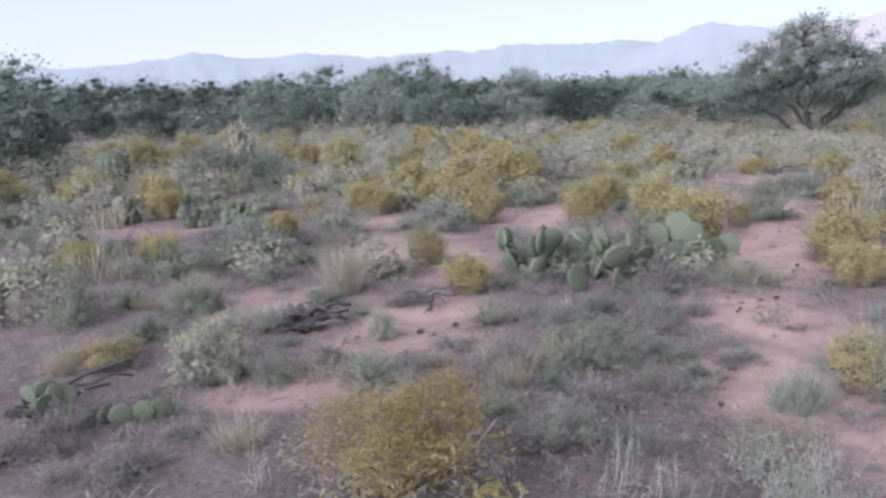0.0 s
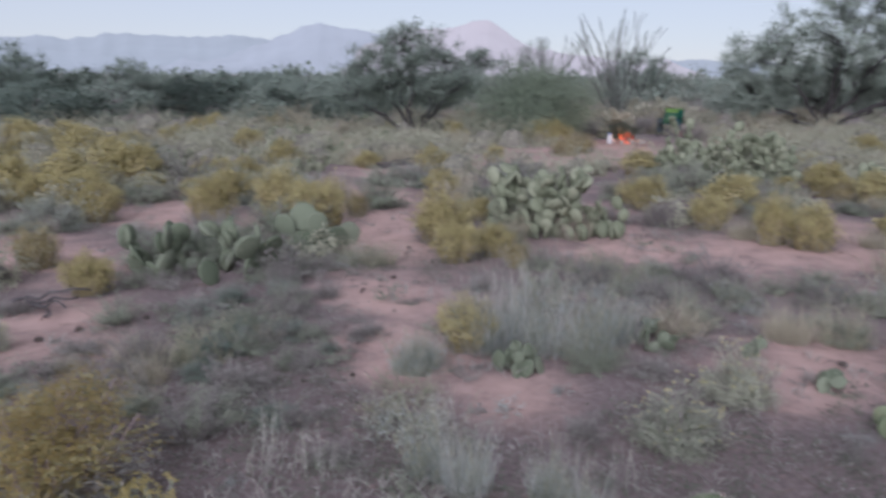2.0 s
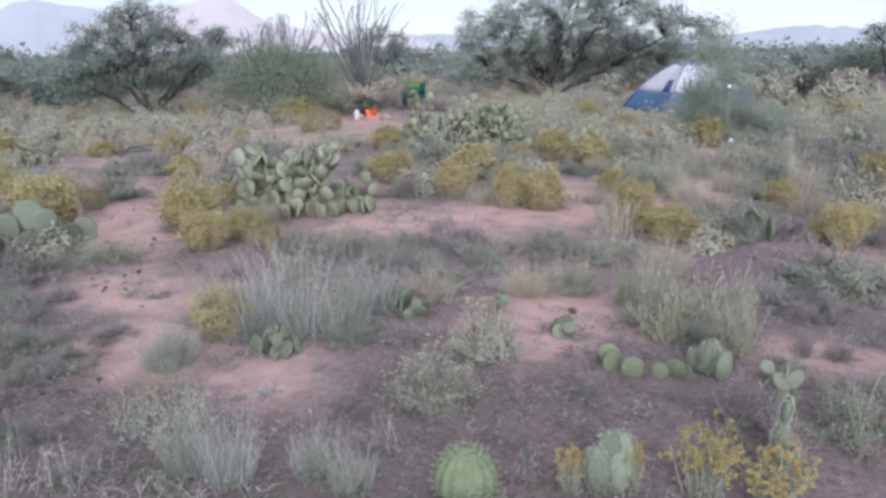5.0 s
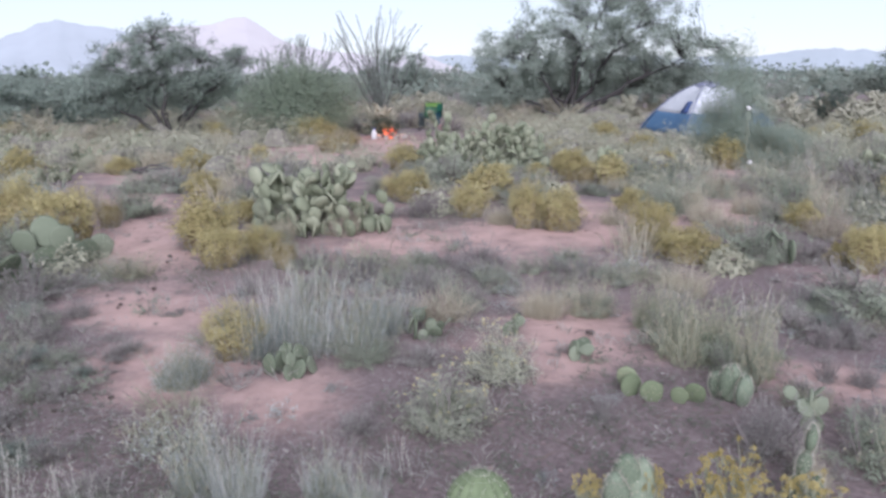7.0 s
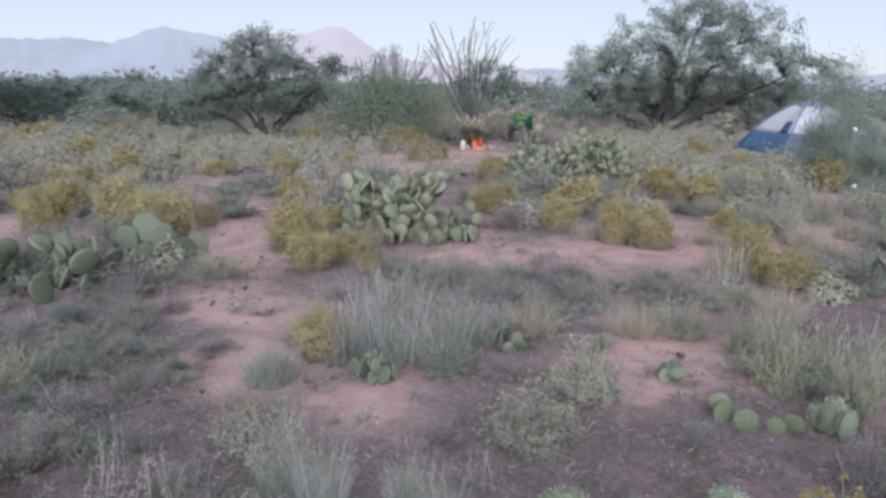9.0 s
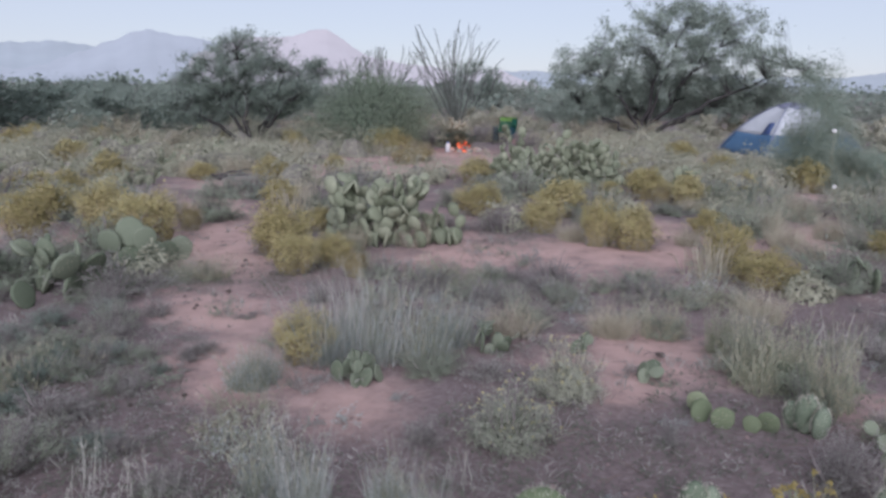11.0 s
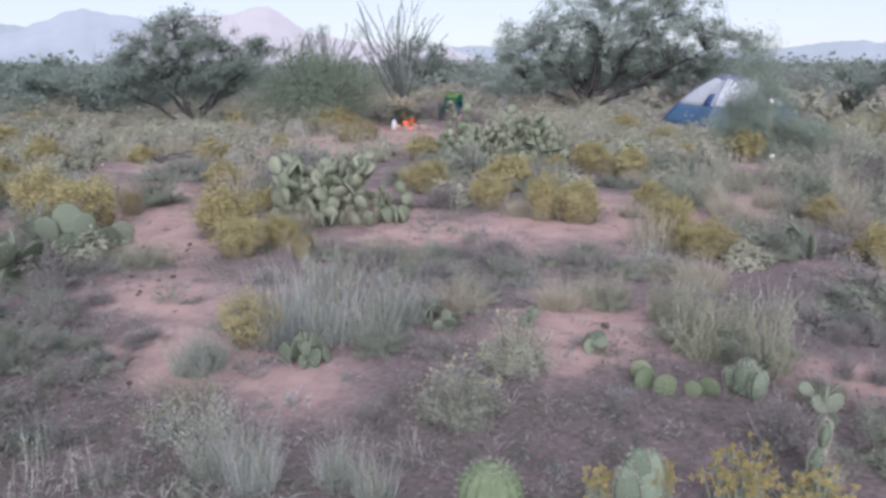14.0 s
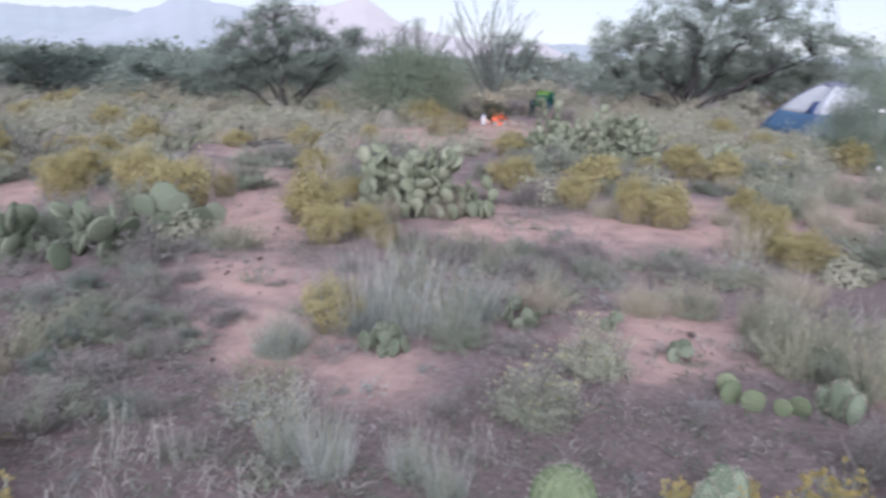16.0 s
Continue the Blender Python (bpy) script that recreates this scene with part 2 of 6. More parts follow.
def tubes(paths, k=4):
    """Tapered tubes: each path is (points, radius at the start, radius at the end)."""
    V, F, n = [], [], 0
    ang = np.arange(k) * 2 * np.pi / k
    for pts, r0, r1 in paths:
        p = np.asarray(pts, float)
        t = unit(np.gradient(p, axis=0))
        ref = np.where(np.abs(t[:, 2:3]) > 0.9, [[1.0, 0, 0]], [[0, 0, 1.0]])
        a = unit(np.cross(t, ref))
        b = np.cross(t, a)
        r = np.linspace(r0, r1, len(p))[:, None, None]
        ring = p[:, None] + r * (np.cos(ang)[None, :, None] * a[:, None] + np.sin(ang)[None, :, None] * b[:, None])
        V.append(ring.reshape(-1, 3))
        for i in range(len(p) - 1):
            for j in range(k):
                q = (j + 1) % k
                F.append((n + i * k + j, n + i * k + q, n + (i + 1) * k + q, n + (i + 1) * k + j))
        F.append(tuple(n + (len(p) - 1) * k + j for j in range(k)))
        n += len(p) * k
    return (np.concatenate(V) if V else np.zeros((0, 3))), F


def leaves(c, L, W, r, up=0.0, face=None, loose=0.8):
    """A small pointed leaf at each centre, turned at random; up lifts their tips, face is the way their blades tend to face."""
    c = np.asarray(c, float)
    n = len(c)
    a = r.normal(size=(n, 3))
    a[:, 2] += up
    a = unit(a)
    b = unit(np.cross(a, r.normal(size=(n, 3))))
    if face is not None:
        f = unit(unit(face) + r.normal(size=(n, 3)) * loose)
        a = unit(a - f * np.sum(a * f, 1, keepdims=True))
        b = np.cross(f, a)
    L = (L * r.uniform(0.6, 1.35, n))[:, None]
    W = (W * r.uniform(0.6, 1.35, n))[:, None]
    v = np.stack([c - a * L * 0.45 - b * W * 0.5, c - a * L * 0.45 + b * W * 0.5, c + a * L * 0.55], 1).reshape(-1, 3)
    i = np.arange(n) * 3
    return v, list(zip(i.tolist(), (i + 1).tolist(), (i + 2).tolist()))


def blades(p, d, L, w, bend, r):
    """Tapering, drooping grass blades from p along d."""
    p, d = np.asarray(p, float), unit(d)
    n = len(p)
    side = unit(np.cross(d, r.normal(size=(n, 3))))
    droop = d * [1, 1, 0] + r.normal(size=(n, 3)) * 0.3
    L = np.broadcast_to(L, n)[:, None]
    w = np.broadcast_to(w, n)[:, None]
    mid = p + d * L * 0.55 + droop * L * bend * 0.2
    tip = p + d * L * 0.95 + (droop - [0, 0, 0.4]) * L * bend
    v = np.stack([p - side * w / 2, p + side * w / 2, mid - side * w * 0.4, mid + side * w * 0.4, tip], 1).reshape(-1, 3)
    i = (np.arange(n) * 5).tolist()
    f = [(k, k + 1, k + 3, k + 2) for k in i] + [(k + 2, k + 3, k + 4) for k in i]
    return v, f


def ground_z(x, y):
    """Height of the ground: soft humps, and a shallow wash to the east."""
    d = math.hypot(x, y)
    z = 0.035 * noise.noise(Vector((x * 0.55, y * 0.55, 0.3))) + 0.018 * noise.noise(Vector((x * 1.7, y * 1.7, 3.1)))
    z *= min(1.0, max(0.0, (d - 0.8) / 2.0))
    z += 0.05 * math.exp(-((x - 4.1) ** 2 + (y - 3.1) ** 2) / 0.5)
    z -= 0.22 * math.exp(-((x - 31.5) / 8) ** 2 - ((y - 7) / 8) ** 2)
    if d > 60:
        z *= math.exp(-(d - 60) / 80)
    return z


placed = {}


def put(tpl, x, y, sx=1.0, sy=1.0, sz=1.0, turn=0.0, sink=0.01, label="", group=""):
    """Stands a template, or a copy of it once it is taken, on the ground."""
    m = Matrix.Translation((x, y, ground_z(x, y) - sink)) @ Matrix.Rotation(turn, 4, "Z") @ Matrix.Diagonal((sx, sy, sz, 1))
    if tpl.name not in placed:
        placed[tpl.name] = True
        tpl.matrix_basis = m
        ob = tpl
    else:
        s = tpl.matrix_basis.to_scale()
        ob = copy_thing(tpl, m @ Matrix.Diagonal((1 / s.x, 1 / s.y, 1 / s.z, 1)))
    tagged(ob, label, "", group)
    return ob


def pick(variants, r):
    return variants[int(r.integers(len(variants)))]


# ---------------------------------------------------------------- ground
BARE = [  # bare patches of red earth: x, y, reach along x, reach along y
    (5.0, 6.3, 0.9, 0.6), (6.0, 5.7, 0.9, 0.6), (6.9, 5.1, 1.0, 0.6), (3.2, 8.0, 0.5, 1.4), (2.3, 5.6, 0.45, 0.75), (1.8, 4.4, 0.55, 0.7),
    (4.1, 3.1, 0.8, 0.5), (9.4, 4.8, 0.9, 0.5), (8.9, 13.7, 1.1, 1.3), (10.2, 13.6, 1.3, 1.2), (11.6, 13.2, 1.2, 1.1), (-0.3, 5.5, 0.8, 0.4),
    (0.1, 6.2, 0.5, 0.3), (-0.3, 8.6, 0.6, 0.9), (1.3, 10.2, 0.7, 0.8), (-1.2, 6.4, 0.5, 0.4), (6.8, 2.3, 0.6, 0.5), (4.5, 1.6, 0.6, 0.5),
    (3.4, 2.7, 0.4, 0.3), (-4.8, 16.9, 1.5, 1.0), (-1.0, 4.5, 0.6, 0.3),
]


BARE += [  # the clearing by the camp, the trodden strip and gaps between far shrubs
    (9.3, 14.1, 1.8, 1.1), (11.2, 14.2, 1.6, 1.0), (12.6, 15.1, 1.0, 0.9), (7.3, 13.7, 0.9, 0.6), (10.6, 15.7, 1.5, 0.9), (12.3, 16.2, 0.9, 0.7), (5.2, 6.2, 1.0, 0.8), (6.3, 5.6, 1.1, 0.8), (7.2, 5.0, 1.1, 0.7), (8.9, 4.6, 0.8, 0.5), (8.0, 6.1, 0.6, 0.5), (6.3, 8.4, 0.5, 0.5), (12.6, 14.4, 0.7, 0.6), (5.5, 13.2, 0.5, 1.1), (4.4, 10.6, 0.5, 1.2), (3.7, 8.8, 0.45, 0.9), (5.6, 7.3, 0.6, 0.4),
    (12.6, 6.3, 0.8, 0.5), (-0.7, 10.2, 0.6, 0.5), (0.3, 7.9, 0.45, 0.7), (1.7, 10.8, 0.4, 0.6), (-3.7, 10.0, 0.8, 0.4), (2.1, 9.4, 0.4, 0.4), (2.1, 3.5, 0.4, 0.35),
]
LITTER_SHADE = [  # patches under dead leaves and herbs, darker than the open soil; trailing shade painted in too
    (1.0, 3.5, 0.7, 0.8), (-1.5, 3.9, 0.9, 0.6), (-1.7, 5.3, 0.8, 0.5), (1.1, 4.6, 0.45, 0.6), (1.2, 5.4, 0.5, 0.9), (5.7, 1.95, 1.3, 0.8), (3.6, 1.2, 0.5, 0.5), (6.4, 1.7, 0.6, 0.4), (3.1, 2.0, 0.7, 0.6), (2.9, 2.9, 0.5, 0.4), (-1.9, 4.4, 0.7, 0.5),
]


def bare_at(x, y):
    """1 where the red earth lies bare, below 0 where litter and painted shade cover it."""
    up = max(math.exp(-((x - px) / rx) ** 2 - ((y - py) / ry) ** 2) for px, py, rx, ry in BARE)
    down = max(math.exp(-((x - px) / rx) ** 2 - ((y - py) / ry) ** 2) for px, py, rx, ry in LITTER_SHADE)
    return up - 0.9 * down


def ground():
    rings, seg = 160, 250
    rad = np.concatenate([[0.0], np.geomspace(0.35, 4600.0, rings)])
    V, F, bare = [(0, 0, 0)], [], [0.0]
    for r_ in rad[1:]:
        for s in range(seg):
            a = 2 * math.pi * s / seg
            x, y = r_ * math.cos(a), r_ * math.sin(a)
            V.append((x, y, ground_z(x, y) if r_ < 300 else 0.0))
            bare.append(bare_at(x, y) if r_ < 30 else 0.0)
    for s in range(seg):
        F.append((0, 1 + s, 1 + (s + 1) % seg))
    for i in range(rings - 1):
        o = 1 + i * seg
        for s in range(seg):
            q = (s + 1) % seg
            F.append((o + s, o + seg + s, o + seg + q, o + q))
    me = data_mesh("ground", V, F, M_SOIL, True)
    at = me.attributes.new("bare", "FLOAT", "POINT")
    at.data.foreach_set("value", bare)
    return tagged(new("ground", me), "reddish sandy desert ground with dry litter", "ground", "", "structure")


ground()


# ---------------------------------------------------------------- mountains on the horizon
def ridge(name, label, mat, dist, depth, az0, az1, base, peaks, seed):
    """A far range: bearings in degrees; each peak is (bearing, rise in degrees, half-width in degrees)."""
    cols, rows_ = int((az1 - az0) / 0.22), 14
    V, F = [], []
    for j in range(rows_):
        f = j / (rows_ - 1)
        for i in range(cols + 1):
            az = az0 + (az1 - az0) * i / cols
            edge = min(1.0, (az - az0) / 3.0, (az1 - az) / 3.0)
            el = base + sum(h * math.exp(-abs((az - a) / w) ** 1.6) for a, h, w in peaks)
            el += 0.22 * noise.noise(Vector((az * 0.45, seed, 0))) + 0.14 * noise.noise(Vector((az * 1.3, seed, 2))) + 0.06 * noise.noise(Vector((az * 4.0, seed, 4)))
            el *= max(0.0, edge)
            d = dist + depth * (f - 1.0)
            slope = f ** 1.4 + 0.10 * math.sin(f * math.pi) * noise.noise(Vector((az * 0.8, f * 3, seed)))
            V.append((d * math.sin(radians(az)), d * math.cos(radians(az)), math.tan(radians(el)) * dist * slope - 1.0))
    for j in range(rows_ - 1):
        for i in range(cols):
            a = j * (cols + 1) + i
            F.append((a, a + 1, a + cols + 2, a + cols + 1))
    me = data_mesh(name, V, F, mat, True)
    return tagged(new(name, me), label, "mountain", "", "structure")


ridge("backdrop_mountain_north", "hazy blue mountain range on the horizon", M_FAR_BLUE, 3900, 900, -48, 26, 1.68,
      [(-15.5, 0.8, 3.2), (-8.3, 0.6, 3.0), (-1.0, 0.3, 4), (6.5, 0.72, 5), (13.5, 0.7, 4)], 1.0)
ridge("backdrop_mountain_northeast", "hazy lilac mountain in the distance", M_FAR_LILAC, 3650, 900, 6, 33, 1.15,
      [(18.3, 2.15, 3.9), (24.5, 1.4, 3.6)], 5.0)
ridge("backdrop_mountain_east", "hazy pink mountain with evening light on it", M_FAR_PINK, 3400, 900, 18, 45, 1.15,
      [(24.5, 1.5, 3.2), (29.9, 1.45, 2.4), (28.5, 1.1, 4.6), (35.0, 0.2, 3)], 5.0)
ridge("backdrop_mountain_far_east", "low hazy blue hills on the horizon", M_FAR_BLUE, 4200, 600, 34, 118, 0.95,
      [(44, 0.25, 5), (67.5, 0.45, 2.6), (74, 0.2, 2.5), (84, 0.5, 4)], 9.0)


# ---------------------------------------------------------------- plants: templates of width 1 and height 1
def dome_points(n, r, low=0.0, noise_amt=0.18, seed=0.0):
    """Points in the outer shell of a lumpy dome one wide and one high."""
    d = unit(r.normal(size=(n, 3)))
    d[:, 2] = np.abs(d[:, 2])
    lump = np.array([1 + noise_amt * 2 * noise.noise(Vector((v[0] * 2.2 + seed, v[1] * 2.2, v[2] * 2.2))) for v in d])
    rad = (r.uniform(0.35, 1.0, n) ** 0.33) * lump
    p = d * rad[:, None] * [0.5, 0.5, 0.92]
    p[:, 2] = low + p[:, 2] * (1 - low)
    return p


def dome_core(seed, grow=0.8, noise_amt=0.22, low=0.0, waist=1.0, detail=3):
    """The close inner mass of a dome-shaped shrub, uneven all over."""
    bm = bmesh.new()
    bmesh.ops.create_icosphere(bm, subdivisions=detail, radius=1.0)
    bmesh.ops.delete(bm, geom=[v for v in bm.verts if v.co.z < -0.25], context="VERTS")
    for v in bm.verts:
        d = v.co.normalized()
        q = grow * (1 + noise_amt * 2 * noise.noise(Vector((d.x * 2.2 + seed, d.y * 2.2, abs(d.z) * 2.2))) + 0.16 * noise.noise(d * 7 + Vector((seed, 0, 0))))
        z = max(0.0, d.z) * q * 0.92 * (1 - low) + (low if d.z > 0 else 0.0)
        k = 0.5 * q * (waist + (1 - waist) * min(1.0, z / 0.45))
        v.co = Vector((d.x * k, d.y * k, z))
    return bm


def waisted(p, waist):
    """Draws a dome's points in towards the foot."""
    k = waist + (1 - waist) * np.minimum(1.0, p[:, 2:3] / 0.45)
    return p * np.concatenate([k, k, np.ones_like(k)], 1)


def broom(seed, flower, dull=False, detail=1.0):
    """Dense rounded shrub on a narrow foot, its top closed by fine flower heads."""
    r = np.random.default_rng(seed)
    ob = thing("yellow_shrub", "rounded snakeweed shrub with yellow flower heads on sandy soil" if not dull else
               "rounded shrub gone olive brown with few flowers", "shrub", "low flowering shrubs")
    waist = 0.66
    n = int(90 * min(detail, 1.5))
    tips = waisted(dome_points(n, r, 0.06, 0.22, seed), waist)
    paths = []
    for t in tips:
        b = np.array([t[0] * 0.25, t[1] * 0.25, 0.0]) + r.normal(size=3) * [0.03, 0.03, 0]
        mid = b * 0.45 + t * 0.55 + [0, 0, 0.04] + r.normal(size=3) * 0.02
        paths.append(([b, mid, t * 1.03], 0.008, 0.003))
    part_of(ob, "stem_work", data_mesh("stem_work", *tubes(paths, 3), M_STEM))
    part("twig_heart", dome_core(seed, 0.5 if detail > 1 else 0.72, 0.22, 0.05, waist, 2 if detail < 0.5 else 3), M_BROOMCORE, ob, "close brown inner twigs", smooth=True)
    c = waisted(dome_points(int(2200 * detail), r, 0.03, 0.22, seed), waist) * r.uniform(0.86, 1.02, (int(2200 * detail), 1))
    c = c + r.normal(size=c.shape) * 0.02
    c[:, 2] = np.maximum(c[:, 2], 0.03)
    low = c[:, 2] < (0.46 if detail > 1 else 0.30) + 0.14 * r.normal(size=len(c))
    size = 1 / detail ** 0.5
    up = unit(c) + [0, 0, 0.2]
    part_of(ob, "foliage", data_mesh("foliage", *leaves(c[~low], 0.048 * size, 0.016 * size, r, 0.9, up[~low], 0.6), M_TANLEAF if dull else M_BROOM))
    part_of(ob, "thatch", data_mesh("thatch", *leaves(c[low], 0.05 * size, 0.012 * size, r, 0.9, up[low]), M_TWIGLEAF), "withered grey lower leaves")
    hi = dome_points(int((3000 if dull else 16000 if detail > 1 else 9000) * detail), r, 0.06, 0.22, seed)
    patchy = np.array([noise.noise(Vector((v[0] * 4.5 + seed, v[1] * 4.5, v[2] * 4.5))) for v in hi])
    hi = hi[(patchy > (-0.3 if detail > 1 else -1)) & (hi[:, 2] > (0.6 if detail > 1 else 0.47) + 0.13 * r.normal(size=len(hi)) - 0.22 * patchy)]
    hi = waisted(hi, waist) * r.uniform(0.9, 1.05, (len(hi), 1)) + r.normal(size=hi.shape) * [0.014, 0.014, 0.02]
    part_of(ob, "bloom", data_mesh("bloom", *leaves(hi, (0.018 if detail > 1 else 0.032) * size, (0.014 if detail > 1 else 0.025) * size, r, 0.5, unit(hi) + [0, 0, 0.35], 0.55), flower))
    return ob


def flower_clump(seed):
    """Loose bunch of thin green stems, each ending in a knot of small yellow heads."""
    r = np.random.default_rng(seed)
    ob = thing("flower_clump", "loose bunch of yellow flower heads on thin stems", "flowers", "low flowering shrubs")
    paths, heads, lv = [], [], []
    for _ in range(36):
        a, q = r.uniform(0, 6.28), math.sqrt(r.uniform()) * 0.5
        t = np.array([q * math.cos(a), q * math.sin(a), r.uniform(0.55, 1.0) * (1 - 0.35 * q)])
        b = np.array([t[0] * 0.5, t[1] * 0.5, 0.0])
        mid = (b + t) / 2 + r.normal(size=3) * 0.03
        paths.append(([b, mid, t], 0.014, 0.008))
        for _ in range(int(r.integers(2, 5))):
            h = t + r.normal(size=3) * [0.06, 0.06, 0.08]
            paths.append(([mid * 0.3 + t * 0.7, h], 0.007, 0.005))
            heads.append(h + r.normal(size=(26, 3)) * 0.021)
        u = r.uniform(0.1, 0.9, (16, 1))
        lv.append(b * (1 - u) + t * u + r.normal(size=(16, 3)) * 0.04)
    part_of(ob, "stem_work", data_mesh("stem_work", *tubes(paths, 4), M_GREENTWIG))
    part_of(ob, "foliage", data_mesh("foliage", *leaves(np.concatenate(lv), 0.11, 0.016, r, 1.0), M_SAGE))
    part_of(ob, "bloom", data_mesh("bloom", *leaves(np.concatenate(heads), 0.036, 0.028, r, 0.3), M_FLOWER_BRIGHT))
    return ob


def tussock(seed, mat, label, lean=0.35, n=420, wide=0.010, bend=0.35, stalks=40, reach=0.34, thatch=60, stalkmat=None):
    """Bunch of upright blades of uneven height, with pale seed stalks."""
    r = np.random.default_rng(seed)
    ob = thing("grass_tuft", label, "grass", "bunch grasses")
    a = r.uniform(0, 2 * np.pi, n)
    q = np.sqrt(r.uniform(0, 1, n)) * reach
    p = np.stack([q * np.cos(a), q * np.sin(a), np.zeros(n)], 1)
    d = np.stack([np.cos(a) * q * lean * 3, np.sin(a) * q * lean * 3, np.ones(n)], 1) + r.normal(size=(n, 3)) * [0.27, 0.27, 0.05]
    tall = np.array([0.72 + 0.55 * noise.noise(Vector((v[0] * 7, v[1] * 7, seed))) for v in p])
    L = np.clip(tall * r.uniform(0.3, 1.15, n), 0.12, 1.05)
    part_of(ob, "grass", data_mesh("grass", *blades(p, d, L, wide, bend, r), mat))
    k = r.integers(0, n, stalks)
    part_of(ob, "seed_grass", data_mesh("seed_grass", *blades(p[k], d[k] + r.normal(size=(stalks, 3)) * 0.12, r.uniform(0.6, 1.35, stalks), wide * 0.7, 0.15, r), stalkmat or M_STRAW))
    base = p[r.integers(0, n, thatch)] * 1.2 + [0, 0, 0.03]
    part_of(ob, "thatch", data_mesh("thatch", *leaves(base, 0.14, 0.016, r), M_LITTER))
    return ob


def weed_stand(seed, label, leafmat, n=42, stemmat=None):
    """Loose stand of thin upright stems with small narrow leaves and pale tips."""
    r = np.random.default_rng(seed)
    ob = thing("weed_stand", label, "weeds", "tall weeds")
    paths, cs, tips = [], [], []
    for _ in range(n):
        a, q = r.uniform(0, 6.28), math.sqrt(r.uniform()) * 0.45
        b = np.array([q * math.cos(a), q * math.sin(a), 0.0])
        H = (0.7 + 0.5 * noise.noise(Vector((b[0] * 5, b[1] * 5, seed)))) * r.uniform(0.3, 1.15)
        t = b + np.array([r.normal() * 0.2, r.normal() * 0.2, H])
        m = (b + t) / 2 + r.normal(size=3) * 0.03
        paths.append(([b, m, t], 0.007, 0.003))
        u = r.uniform(0.02, 0.9, (20, 1)) ** 1.3
        cs.append(b * (1 - u) + t * u + r.normal(size=(20, 3)) * 0.05)
        tips.append(t)
    part_of(ob, "stem_work", data_mesh("stem_work", *tubes(paths, 3), stemmat or M_STEM))
    c = np.concatenate(cs)
    part_of(ob, "foliage", data_mesh("foliage", *leaves(c, 0.075, 0.012, r, 1.0), leafmat))
    t = np.repeat(np.array(tips), 2, 0) + r.normal(size=(n * 2, 3)) * [0.02, 0.02, 0.05]
    part_of(ob, "seed_grass", data_mesh("seed_grass", *leaves(t, 0.07, 0.012, r, 2.0), M_STRAW))
    return ob


def sub_shrub(seed, name, label, leafmat, stems=120, per=22, L=0.07, W=0.018, flowers=0, up=0.5, shell=0.16, stemmat=None, spread=0.04, straight=False, core=0.0):
    """Low shrub: stems from one foot, fine leaves in a lumpy dome round a close inner mass."""
    r = np.random.default_rng(seed)
    ob = thing(name, label, "shrub", "low grey shrubs")
    if core:
        part("twig_heart", dome_core(seed, core, 0.3, 0.02, 0.8, 2), M_GREYCORE, ob, smooth=True)
    tips = dome_points(stems, r, 0.08, 0.3, seed)
    paths = []
    for t in tips:
        b = np.array([t[0] * 0.25, t[1] * 0.25, 0.0])
        mid = b * 0.5 + t * 0.5 + r.normal(size=3) * 0.05
        paths.append(([b, t] if straight else [b, mid, t], 0.009, 0.003))
    part_of(ob, "stem_work", data_mesh("stem_work", *tubes(paths, 3), stemmat or M_TWIG))
    if per:
        c = np.repeat(tips, per, 0)
        c = c * r.uniform(0.4, 1.03, (len(c), 1)) + r.normal(size=c.shape) * spread
        c[:, 2] = np.maximum(c[:, 2], 0.03)
        part_of(ob, "foliage", data_mesh("foliage", *leaves(c, L, W, r, up, unit(c) + [0, 0, 0.2], 0.55), leafmat))
    if flowers:
        f = tips[r.integers(0, len(tips), flowers)] * 1.04 + r.normal(size=(flowers, 3)) * 0.03
        f = f[f[:, 2] > 0.35]
        part_of(ob, "bloom", data_mesh("bloom", *leaves(np.repeat(f, 3, 0) + r.normal(size=(len(f) * 3, 3)) * 0.007, 0.027, 0.025, r), M_BUTTON))
    return ob


def knots(C, q, r):
    """The close-leaved heart of each leaf cluster: a small uneven lump."""
    bm = bmesh.new()
    bmesh.ops.create_icosphere(bm, subdivisions=1, radius=1.0)
    base = np.array([tuple(v.co) for v in bm.verts])
    tri = [tuple(v.index for v in f.verts) for f in bm.faces]
    bm.free()
    n = len(C)
    V = np.asarray(C)[:, None] + base[None] * q * r.uniform(0.55, 1.35, (n, len(base), 1)) * [1.15, 1.15, 0.8]
    V[..., 2] = np.maximum(V[..., 2], 0.0)
    return V.reshape(-1, 3), [tuple(i * len(base) + k for k in t) for i in range(n) for t in tri]


